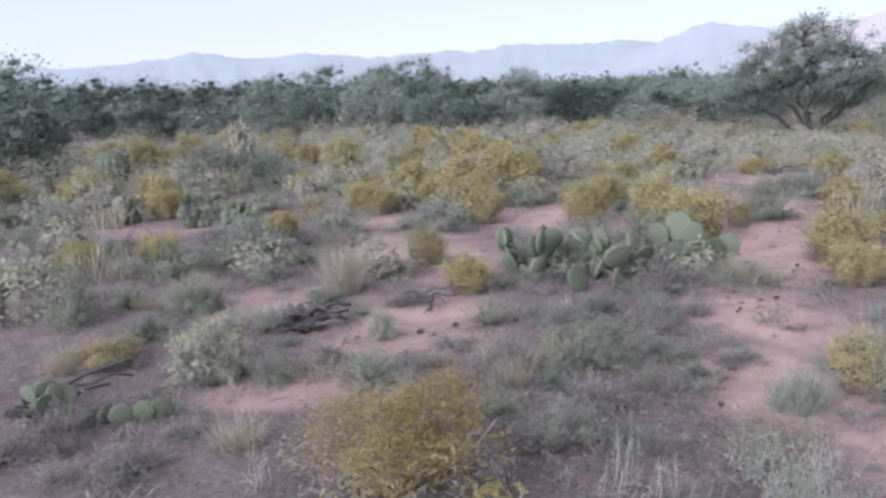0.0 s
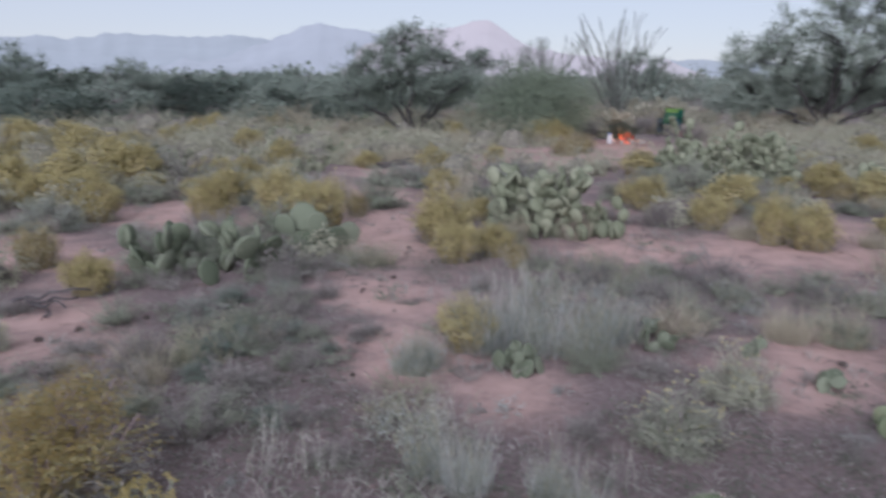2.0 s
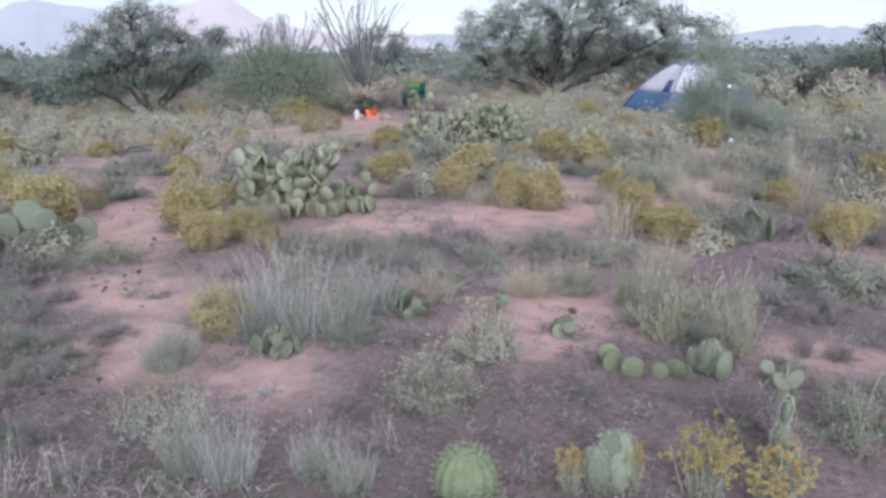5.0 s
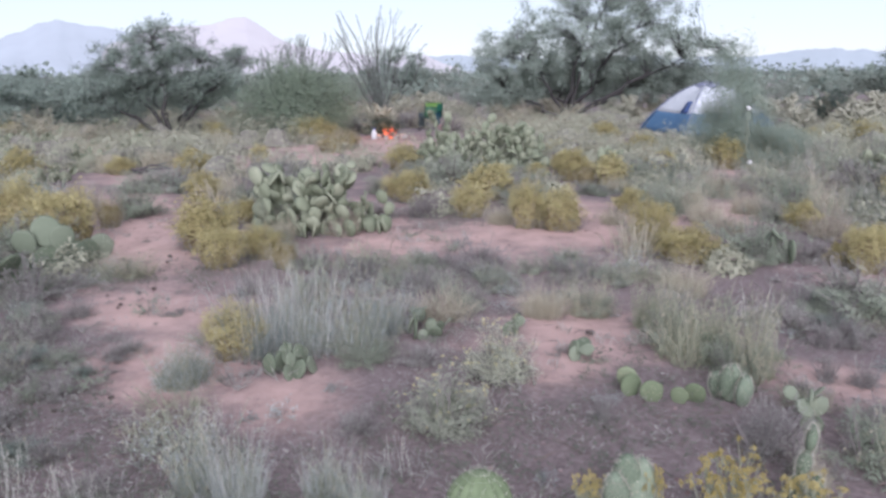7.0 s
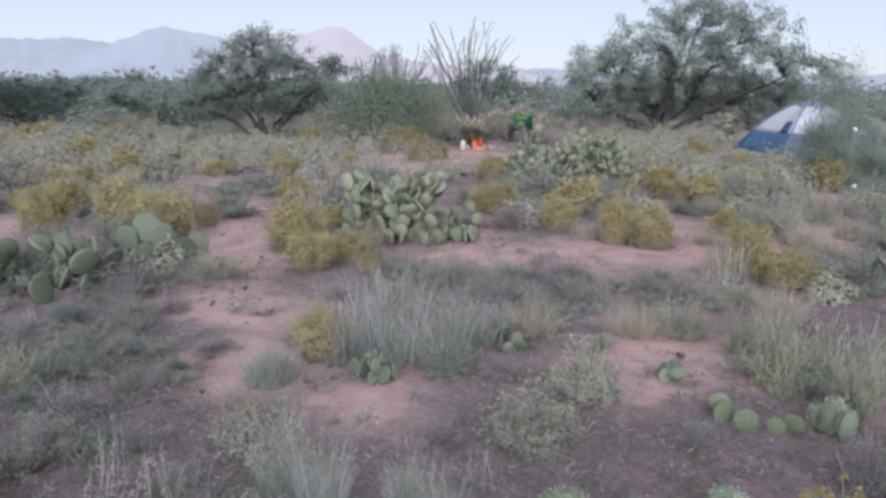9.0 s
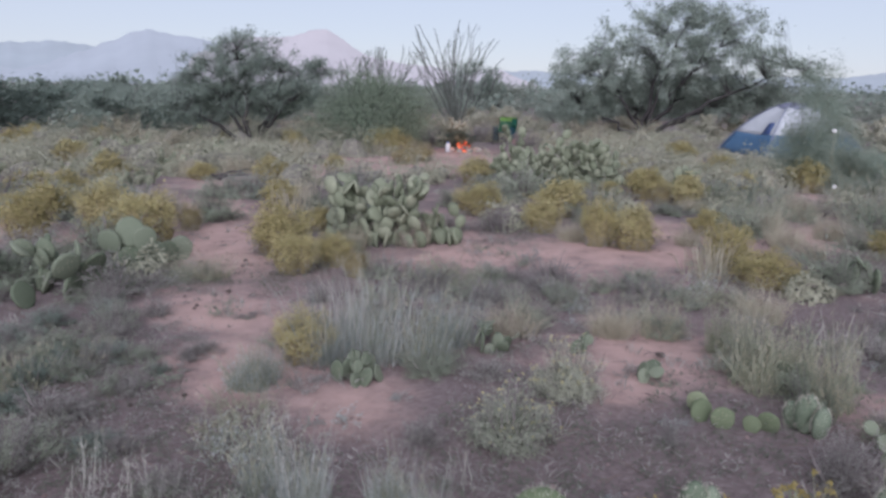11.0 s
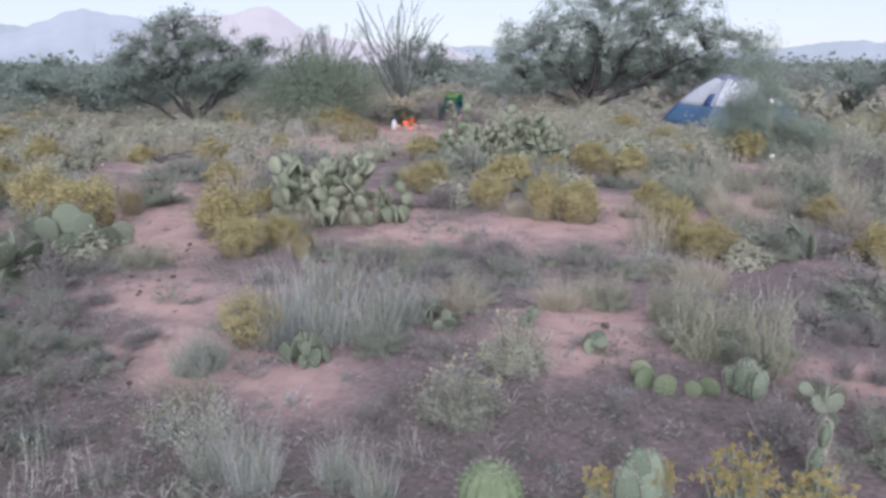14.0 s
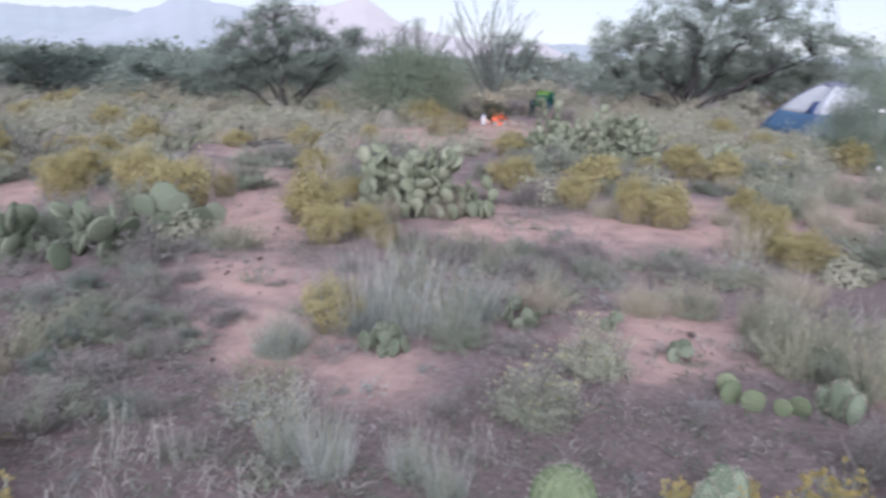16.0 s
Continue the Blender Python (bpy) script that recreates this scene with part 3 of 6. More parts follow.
def woody(seed, name, label, leafmat, W, H, bottom=0.3, K=160, per=80, leaf=(0.05, 0.02), limbs=6, trunk=0.07, lumps=0.28,
          puff=0.16, group="", gap=-0.28, freq=1.3, flat=0.9, category="tree", trunks_label="", separate=False, bark=None, lobes=(), dense=0.0):
    """Tree or large bush: a few crooked stems, limbs to each leaf cluster, clusters in a lumpy crown with gaps."""
    r = np.random.default_rng(seed)
    ob = thing(name, label, category, group)
    cz, hz = H * (bottom + 1) / 2, H * (1 - bottom) / 2
    C = []
    total = sum(q[6] for q in lobes)
    for u, d, z, ru, rd, rz, share in lobes:
        own = []
        while len(own) < K * share / total:
            v = unit(r.normal(size=3))
            rad = r.uniform(0.2, 1.0) ** 0.5 * (1 + lumps * 2 * noise.noise(Vector((v[0] * 2 + seed, v[1] * 2 + u, v[2] * 2))))
            p = np.array([u + v[0] * rad * ru, d + v[1] * rad * rd, z + v[2] * rad * rz])
            if noise.noise(Vector((p[0] * freq + seed, p[1] * freq, p[2] * freq * 1.5))) > gap:
                own.append(p)
        C += own
    while len(C) < K and not lobes:
        v = unit(r.normal(size=3))
        rad = r.uniform(0.25, 1.0) ** 0.45 * (1 + lumps * 2 * noise.noise(Vector((v[0] * 1.7 + seed, v[1] * 1.7, v[2] * 1.7))))
        p = np.array([v[0] * rad * W / 2, v[1] * rad * W / 2, cz + v[2] * rad * hz * flat])
        if noise.noise(Vector((p[0] * freq + seed, p[1] * freq, p[2] * freq * 1.2))) > gap:
            C.append(p)
    C = np.array(C)
    paths, nodes = [], []
    for i in range(len(lobes) or limbs):
        a = 2 * math.pi * (i + r.uniform(-0.3, 0.3)) / limbs
        lean = r.uniform(0.10, 0.40) * W
        end = np.array([math.cos(a) * lean, math.sin(a) * lean, H * r.uniform(0.6, 0.85)])
        if lobes:
            end = np.array(lobes[i][:3]) + [0, 0, lobes[i][5] * 0.2]
            a = math.atan2(end[1], end[0])
        s = np.array([math.cos(a), math.sin(a), 0]) * trunk * 0.9
        pts = []
        for f in np.linspace(0, 1, 9):
            pt = s * (1 - f) + end * f
            pt[2] = end[2] * (f ** 0.85)
            pts.append(pt + r.normal(size=3) * [0.10, 0.10, 0.04] * H * 0.25 * (f > 0))
        pts[0][2] = -0.05
        pts = np.array(pts)
        paths.append((pts, trunk * r.uniform(0.75, 1.1), trunk * 0.18))
        nodes += list(pts[3:])
    nodes = np.array(nodes)
    twigs = []
    for c in (C if separate else C[::3]):
        d = np.linalg.norm(nodes - c, axis=1) + np.maximum(0, nodes[:, 2] - c[2]) * 1.5
        q = nodes[int(np.argmin(d))]
        mid = q * 0.5 + c * 0.5 + r.normal(size=3) * 0.06 * H * 0.4 + [0, 0, 0.04 * H]
        twigs.append(([q, mid, c], trunk * 0.09, trunk * 0.04))
        e = c + r.normal(size=3) * puff * 1.2
        twigs.append(([mid, (mid + e) / 2 + r.normal(size=3) * 0.04, e], trunk * 0.045, trunk * 0.025))
    if separate:
        for p in paths:
            part_of(ob, "limb", data_mesh("limb", *tubes([p], 7), bark or M_BARK, True), trunks_label)
    else:
        tagged(part_of(ob, "trunk", data_mesh("trunk", *tubes(paths, 5), bark or M_BARK, True)), kind="stuff")
    part_of(ob, "branch_work", data_mesh("branch_work", *tubes(twigs, 3), bark or M_BARK))
    c = np.repeat(C, per, 0)
    c = c + r.normal(size=c.shape) * puff * [1, 1, 0.85]
    c[:, 2] = np.maximum(c[:, 2], 0.04)
    geo = [leaves(c, leaf[0], leaf[1], r, 0.0, unit((c - [0, 0, cz * 0.7]) / [W / 2, W / 2, hz]) + [0, 0, 0.35])]
    if dense:
        geo.append(knots(C, puff * dense, r))
    part_of(ob, "crown", data_mesh("crown", *join(*geo), leafmat))
    return ob


def pad_mesh(seed, seg=16, rings=2, skin=None):
    """One prickly pear pad: an upright, slightly bent lens with a rounded rim, one long."""
    r = np.random.default_rng(seed)
    V, F = [], []
    prof = [(1.0, 0.0), (0.965, 0.045), (0.84, 0.060), (0.0, 0.066)]
    bend = r.uniform(-0.06, 0.06)

    def pt(a, q, th):
        w = (0.40 + 0.035 * noise.noise(Vector((math.sin(a) * 1.5, math.cos(a) * 1.5, seed * 3.7)))) * (1 - 0.14 * math.cos(a)) * (1 if math.cos(a) > -0.5 else 0.9)
        x = q * math.sin(a) * w
        z = 0.5 - q * math.cos(a) * 0.5
        z = z if q else 0.52
        return (x, th + bend * math.sin(z * math.pi) + 0.1 * x * bend, z)
    rim = [pt(2 * math.pi * i / seg, 1.0, 0.0) for i in range(seg)]
    V += rim
    for sgn in (1, -1):
        prev = list(range(seg))
        for q, th in prof[1:1 + rings] if rings == 2 else ((0.90, 0.056),):
            o = len(V)
            V += [pt(2 * math.pi * i / seg, q, th * sgn) for i in range(seg)]
            cur = list(range(o, o + seg))
            for i in range(seg):
                j = (i + 1) % seg
                f = (prev[i], prev[j], cur[j], cur[i])
                F.append(f if sgn < 0 else f[::-1])
            prev = cur
        V.append(pt(0, 0.0, prof[3][1] * sgn))
        for i in range(seg):
            j = (i + 1) % seg
            f = (prev[i], prev[j], len(V) - 1)
            F.append(f if sgn < 0 else f[::-1])
    return data_mesh("pad", V, F, skin or M_PAD, True)


PADS = [pad_mesh(s) for s in range(4)]
PADS_MID = [pad_mesh(s, 12, 1) for s in range(4)]
M_PAD_LIME = pad_material("lime_pear_pad_skin", 0.74, (1.0, 1.02, 0.88))
PADS_LIME = [pad_mesh(s, 16, 2, M_PAD_LIME) for s in range(3)]
M_PAD_GLAUCOUS = pad_material("glaucous_pad_skin", 0.74, (0.94, 1.0, 1.0))
PADS_SLIM = [pad_mesh(s, 16, 2, M_PAD_GLAUCOUS) for s in range(3)]
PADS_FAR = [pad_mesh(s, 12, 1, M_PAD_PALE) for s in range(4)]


def prickly_pear(x, y, w, h, seed, size=0.2, count=None, spines=False, low=False):
    """A clump of pads, each a piece of its own, growing pad upon pad."""
    r = np.random.default_rng(seed)
    ob = thing("prickly_pear", "low grey-green prickly pear patch among dry grass" if low else
               "grey-green prickly pear cactus with many flat pads", "cactus", "prickly pears")
    ob.matrix_basis = Matrix.Translation((x, y, ground_z(x, y) - 0.015))
    count = count or int(min(230, max(8, (4.0 if w < 0.75 and size < 0.16 else 4.6 if math.hypot(x, y) < 7.8 else 9.0 if math.hypot(x, y) < 11 else 12.0) * (w / size) * (h / size) ** 0.6)))
    stack, mats = [], []
    nb = max(2, int(count * (0.62 if low else 0.2 if h > 0.6 else 0.36)))
    for i in range(nb):
        a, q = r.uniform(0, 2 * math.pi), math.sqrt(r.uniform(0, 1)) * max(0.02, w / 2 - size * 0.35)
        s = size * r.uniform(0.75, 1.2)
        m = Matrix.Translation((q * math.cos(a), q * math.sin(a), 0)) @ Matrix.Rotation(r.uniform(0, math.pi * 2), 4, "Z") @ \
            Matrix.Rotation(r.normal() * 0.2, 4, "X") @ Matrix.Rotation(r.normal() * 0.2, 4, "Y")
        stack.append((m, s))
        mats.append((m, s))
    guard = 0
    while len(mats) < count and guard < count * 12:
        guard += 1
        m, s = stack[min(len(stack) - 1, int(len(stack) * math.sqrt(r.uniform())))]
        a = r.uniform(-1.1, 1.1)
        s2 = size * r.uniform(0.65, 1.15)
        rim = Vector((0.38 * s * math.sin(a), 0, s * (0.5 + 0.47 * math.cos(a))))
        m2 = m @ Matrix.Translation(rim) @ Matrix.Rotation(a * 0.75, 4, "Y") @ Matrix.Rotation(r.normal() * 0.3, 4, "X") @ Matrix.Rotation(r.normal() * 0.7, 4, "Z")
        tip = m2 @ Vector((0, 0, s2))
        if tip.z > h * 1.06 or math.hypot(tip.x, tip.y) > w * 0.58 or tip.z < s2 * 0.5:
            continue
        mats.append((m2, s2))
        stack.append((m2, s2))
    sp = []
    for m, s in mats:
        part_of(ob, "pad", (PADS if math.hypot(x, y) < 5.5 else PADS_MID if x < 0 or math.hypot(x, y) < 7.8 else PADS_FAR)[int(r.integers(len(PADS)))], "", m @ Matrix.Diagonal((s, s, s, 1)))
        if spines:
            for _ in range(16):
                a, q = r.uniform(0, 2 * math.pi), math.sqrt(r.uniform(0.1, 1.0))
                c = Vector((0.39 * q * math.sin(a), 0.07 * (1 - q * q) * (1 if r.uniform() > 0.5 else -1), 0.5 - 0.5 * q * math.cos(a)))
                o = Vector((0.5 * math.sin(a) * q, 2.5 * c.y * 8, -0.5 * math.cos(a) * q)) + Vector(r.normal(size=3)) * 0.5
                sp.append((m @ (c * s), (m.to_3x3() @ o).normalized()))
    if sp:
        p = np.array([tuple(q[0]) for q in sp])
        d = np.array([tuple(q[1]) for q in sp])
        part_of(ob, "spine_cover", data_mesh("spine_cover", *blades(p, d, 0.022, 0.0018, 0.05, r), M_SPINE))
    return ob


def pear_chain(label, line, size, seed, skin, stacked=()):
    """A creeping line of upright pads along the ground, some with pads on their rims; line: x, y of its bends."""
    r = np.random.default_rng(seed)
    ob = thing("prickly_pear", label, "cactus", "prickly pears")
    x0, y0 = line[0]
    ob.matrix_basis = Matrix.Translation((x0, y0, ground_z(x0, y0) - 0.012))
    for i, ((xa, ya), (xb, yb)) in enumerate(zip(line, line[1:])):
        n = max(1, round(math.hypot(xb - xa, yb - ya) / (size * (0.76 if size < 0.15 else 0.9))))
        for k in range(n):
            x, y = xa + (xb - xa) * k / n - x0, ya + (yb - ya) * k / n - y0
            turn = math.atan2(y + y0, x + x0) - math.pi / 2 + r.normal() * (0.4 if size < 0.15 else 0.75)
            q = size * r.uniform(0.85, 1.2)
            m = Matrix.Translation((x, y, ground_z(x + x0, y + y0) - ground_z(x0, y0))) @ Matrix.Rotation(turn, 4, "Z") @ Matrix.Rotation(r.normal() * 0.14, 4, "X") @ Matrix.Rotation(r.normal() * 0.2, 4, "Y")
            part_of(ob, "pad", skin[int(r.integers(len(skin)))], "", m @ Matrix.Diagonal((q * 1.2, q, q, 1)))
            if (i, k) in stacked:
                for a in (-0.8, 0.1, 0.75):
                    q2 = q * r.uniform(0.75, 1.0)
                    rim = Vector((0.44 * q * math.sin(a), 0, q * (0.5 + 0.46 * math.cos(a))))
                    m2 = m @ Matrix.Translation(rim) @ Matrix.Rotation(a * 0.7, 4, "Y") @ Matrix.Rotation(r.normal() * 0.3, 4, "X") @ Matrix.Rotation(r.normal() * 0.5, 4, "Z")
                    part_of(ob, "pad", skin[int(r.integers(len(skin)))], "", m2 @ Matrix.Diagonal((q2 * 1.15, q2, q2, 1)))
    sp = [(o.matrix_basis @ Vector((0.36 * math.sin(a) * q, 0.06, 0.5 - 0.46 * math.cos(a) * q)), (-x0, -y0, 0.4 * math.hypot(x0, y0)))
          for o in ob.children for a, q in zip(r.uniform(0, 6.28, 26), np.sqrt(r.uniform(0.1, 1.0, 26)))]
    p, d = np.array([tuple(q[0]) for q in sp]), np.array([q[1] for q in sp])
    part_of(ob, "spine_cover", data_mesh("spine_cover", *blades(p, unit(d) + r.normal(size=d.shape) * 0.6, 0.02, 0.0022, 0.05, r), M_SPINE))
    return ob


def upright_pear(x, y, h, seed, pads):
    """A cactus of long blunt pads under a fur of pale spines; pads: across, up, lean, width and height in shares of h."""
    r = np.random.default_rng(seed)
    ob = thing("prickly_pear", "upright blue-green cactus with long spiny pads", "cactus", "prickly pears")
    ob.matrix_basis = Matrix.Translation((x, y, ground_z(x, y) - 0.012)) @ Matrix.Rotation(math.atan2(-x, y), 4, "Z")
    P, D = [], []
    for k, (across, up, lean, wide, tall) in enumerate(pads):
        m = Matrix.Translation((across * h, 0.03 * r.normal(), up * h)) @ Matrix.Rotation(lean, 4, "Y") @ Matrix.Rotation(r.normal() * 0.1, 4, "X") @ Matrix.Rotation(r.normal() * 0.25, 4, "Z")
        part_of(ob, "pad", PADS_SLIM[k % 3], "", m @ Matrix.Diagonal((wide * h / 0.8, 0.42, tall * h, 1)))
        for _ in range(600):
            a, f = r.uniform(0, 6.28), r.uniform(0.05, 0.99)
            c = Vector((0.48 * wide * h * math.sin(a) * math.sin(f * math.pi) ** 0.4, 0.026 * math.cos(a), f * tall * h))
            P.append(tuple(m @ c))
            D.append(tuple(m.to_3x3() @ (Vector((math.sin(a), math.cos(a), 0.3)) + Vector(r.normal(size=3)) * 0.3)))
    part_of(ob, "spine_cover", data_mesh("spine_cover", *blades(np.array(P), np.array(D), 0.015, 0.0024, 0.05, r), M_SPINE))
    return ob


def mounds(spots, grow, r):
    """Coarse uneven domes, the inner mass of many low plants: x, y, width, height."""
    G = []
    rings = ((1.0, 0.0), (0.95, 0.45), (0.62, 0.82))
    for x, y, w, h in spots:
        g = ground_z(x, y)
        V = [(x + grow * w / 2 * q * k * math.cos(a), y + grow * w / 2 * q * k * math.sin(a), g + grow * h * z * k)
             for q, z in rings for a, k in zip(np.arange(7) * 0.8976, r.uniform(0.75, 1.15, 7))]
        V.append((x, y, g + grow * h))
        F = [(j * 7 + i, j * 7 + (i + 1) % 7, (j + 1) * 7 + (i + 1) % 7, (j + 1) * 7 + i) for j in range(2) for i in range(7)]
        F += [(14 + i, 14 + (i + 1) % 7, 21) for i in range(7)]
        G.append((V, F))
    return join(*G)


def ocotillo(seed, n, H, spread):
    r = np.random.default_rng(seed)
    ob = thing("ocotillo", "tall ocotillo with bare grey upright wands", "cactus", "ocotillos")
    for i in range(n):
        a = r.uniform(0, 2 * math.pi)
        q = r.uniform(0.15, 1.0) * spread
        L = H * (1 - 0.55 * r.uniform() ** 1.5)
        f = np.linspace(0, 1, 11)
        kink = np.cumsum(r.normal(size=(11, 2)) * 0.085 * H * 0.25, 0) * f[:, None]
        out = 0.10 + q * f ** r.uniform(0.7, 1.5)
        pts = np.stack([np.cos(a) * out + kink[:, 0], np.sin(a) * out + kink[:, 1], L * f - 0.03], 1)
        g = [tubes([(pts, 0.017, 0.010)], 5)]
        if r.uniform() < 0.55:
            b = pts[5:] + np.linspace(0, 1, 6)[:, None] * np.array([math.cos(a + 1.5), math.sin(a + 1.5), -0.1]) * 0.35
            g.append(tubes([(b, 0.014, 0.008)], 5))
        k = r.integers(1, 10, 170)
        u = r.uniform(0, 1, (170, 1))
        lv = leaves(pts[k] * (1 - u) + pts[k + 1] * u + r.normal(size=(170, 3)) * 0.03, 0.06, 0.024, r)
        wand = part_of(ob, "wand", data_mesh("wand", *join(*g), M_WAND))
        part_of(wand, "leaf_cover", data_mesh("leaf_cover", *lv, M_MESQUITE))
    return ob


def cholla(seed, H, W, spine=None, n=2400):
    r = np.random.default_rng(seed)
    ob = thing("cholla", "cholla cactus with pale spiny joints and dark trunk", "cactus", "chollas")
    trunk = np.array([[0, 0, -0.03], [0.02, 0.01, H * 0.2], [0.0, 0.03, H * 0.42]])
    part_of(ob, "trunk", data_mesh("trunk", *tubes([(trunk, 0.06, 0.045)], 7), M_BARK, True))
    joints, ends = [], []
    heads = [(trunk[2], unit(r.normal(size=3) * [1, 1, 0.4] + [0, 0, 0.5]), 0) for _ in range(9)] + \
            [(trunk[1], unit(r.normal(size=3) * [1, 1, 0.2] + [0, 0, 0.5]), 0) for _ in range(4)]
    while heads:
        p, d, lv = heads.pop()
        L = H * r.uniform(0.075, 0.12)
        q = p + d * L * [W / H, W / H, 1]
        joints.append(([p, p * 0.5 + q * 0.5, q], 0.034, 0.03))
        ends.append((p, q))
        if lv < 5 and q[2] < H * 0.95:
            for _ in range(2 if lv < 2 else 1):
                heads.append((q, unit(d + r.normal(size=3) * 0.75 + [0, 0, 0.15]), lv + 1))
    part_of(ob, "joint_work", data_mesh("joint_work", *tubes(joints, 6), M_CHOLLA, True))
    A, B = np.array([e[0] for e in ends]), np.array([e[1] for e in ends])
    k = r.integers(0, len(A), n)
    k = k[A[k, 2] > H * 0.3]
    u = r.uniform(0, 1, (len(k), 1))
    c = A[k] * (1 - u) + B[k] * u
    o = unit(r.normal(size=c.shape))
    part_of(ob, "spine_cover", data_mesh("spine_cover", *blades(c + o * 0.025, o, 0.04, 0.008, 0.05, r), spine or M_SPINE))
    return ob


# ---------------------------------------------------------------- where the plants stand: x, y, width, height
yellow_rows = []
yellow_rows += [
    (2.35, 1.69, 0.14, 0.24),
    (2.51, 1.52, 0.11, 0.27),
    (2.68, 1.32, 0.26, 0.35),
    (2.86, 1.12, 0.31, 0.23),
    (0.22, 3.05, 0.3, 0.17),
    (-0.13, 3.4, 1.1, 0.48),
    (2.3, 4.29, 0.45, 0.32),
    (0.3, 6.71, 0.44, 0.35),
    (3.41, 6.55, 0.47, 0.42),
    (6.52, 3.74, 0.67, 0.34),
    (7.14, 2.46, 0.4, 0.46),
    (3.85, 6.6, 0.44, 0.31),
    (7.19, 2.69, 0.27, 0.22),
    (7.26, 2.68, 0.23, 0.21),
    (6.87, 4.36, 0.47, 0.48),
    (7.76, 2.57, 0.41, 0.34),
    (3.68, 7.35, 0.74, 0.52),
    (-2.69, 8.15, 0.39, 0.36),
    (-3.41, 7.92, 0.44, 0.29),
    (6.91, 5.53, 0.61, 0.47),
]
yellow_rows += [
    (6.71, 5.84, 0.47, 0.51),
    (2.73, 8.55, 0.68, 0.61),
    (6.79, 6.8, 0.54, 0.4),
    (2.52, 9.33, 0.55, 0.58),
    (1.81, 9.61, 0.56, 0.51),
    (0.62, 10.01, 0.51, 0.48),
    (7.04, 8.22, 0.77, 0.43),
    (-0.66, 10.98, 0.48, 0.37),
    (-0.97, 11.15, 0.49, 0.45),
    (0.49, 11.31, 0.8, 0.52),
    (10.9, 3.23, 0.82, 0.54),
    (-0.05, 11.57, 0.59, 0.39),
    (-3.57, 11.17, 0.43, 0.43),
    (1.47, 12.04, 0.49, 0.31),
    (2.01, 11.99, 0.41, 0.26),
    (9.85, 8.43, 0.53, 0.32),
    (10.32, 8.07, 0.79, 0.5),
    (-0.96, 13.15, 0.62, 0.3),
    (2.64, 13.06, 0.58, 0.4),
    (-5.44, 12.41, 0.37, 0.37),
]
yellow_rows += [
    (-2.06, 13.44, 0.63, 0.34),
    (-0.27, 14.06, 0.71, 0.37),
    (6.44, 13.2, 0.81, 0.47),
    (5.54, 14.06, 0.62, 0.33),
    (13.38, 7.04, 0.86, 0.61),
    (-3.4, 14.88, 0.59, 0.3),
    (8.1, 13.83, 0.5, 0.4),
    (-0.63, 16.63, 0.84, 0.36),
    (-1.83, 16.83, 0.95, 0.7),
    (14.29, 9.45, 0.83, 0.45),
    (-5.36, 17.53, 0.77, 0.59),
    (-2.7, 18.52, 0.74, 0.5),
    (2.04, 19.22, 0.78, 0.44),
    (0.19, 19.49, 0.92, 0.58),
    (-3.41, 19.26, 0.7, 0.49),
    (-6.35, 18.52, 0.85, 0.63),
    (3.11, 20.99, 0.86, 0.41),
    (-8.1, 20.95, 1.09, 0.49),
    (4.23, 23.03, 1.1, 0.63),
]
yellow_rows += [
    (26.82, 7.41, 1.16, 0.34),
]
olive_rows = []
olive_rows += [
    (-2.06, 5.15, 0.59, 0.19),
    (3.77, 6.08, 0.34, 0.28),
    (-0.04, 7.94, 0.51, 0.45),
    (3.45, 9.17, 0.37, 0.35),
    (9.54, 2.74, 0.6, 0.34),
    (-1.49, 10.62, 0.57, 0.33),
    (10.01, 7.5, 0.51, 0.32),
    (11.24, 15.26, 0.89, 0.49),
    (10.45, 14.76, 0.91, 0.48),
]
pear_rows = []
pear_rows += [
    (3.73, 1.46, 0.26, 0.18),
    (2.35, 3.74, 0.49, 0.14),
    (3.7, 2.79, 0.22, 0.12),
    (4.23, 2.29, 0.28, 0.14),
    (4.76, 1.15, 0.29, 0.19),
    (3.7, 3.34, 0.21, 0.14),
    (4.92, 1.22, 0.29, 0.33),
    (3.38, 3.8, 0.36, 0.16),
    (1.32, 7.04, 0.41, 0.44),
    (0.83, 7.12, 0.56, 0.51),
    (7.04, 3.16, 0.45, 0.3),
    (4.80, 7.10, 0.5, 0.69),
    (5.06, 7.0, 0.53, 0.72),
    (4.62, 7.6, 0.62, 0.8),
]
pear_rows += [
    (-1.79, 8.91, 0.54, 0.45),
    (-2.32, 9.82, 0.52, 0.44),
    (-2.93, 10.37, 0.45, 0.42),
    (-4.05, 10.89, 0.57, 0.35),
    (9.45, 10.05, 0.9, 0.86),
    (9.95, 9.6, 1.1, 0.84),
    (10.45, 9.1, 1.1, 0.72),
    (13.1, 4.54, 0.61, 0.46),
    (11.33, 8.1, 0.47, 0.36),
    (-6.31, 14.48, 0.4, 0.43),
]
straw_rows = []
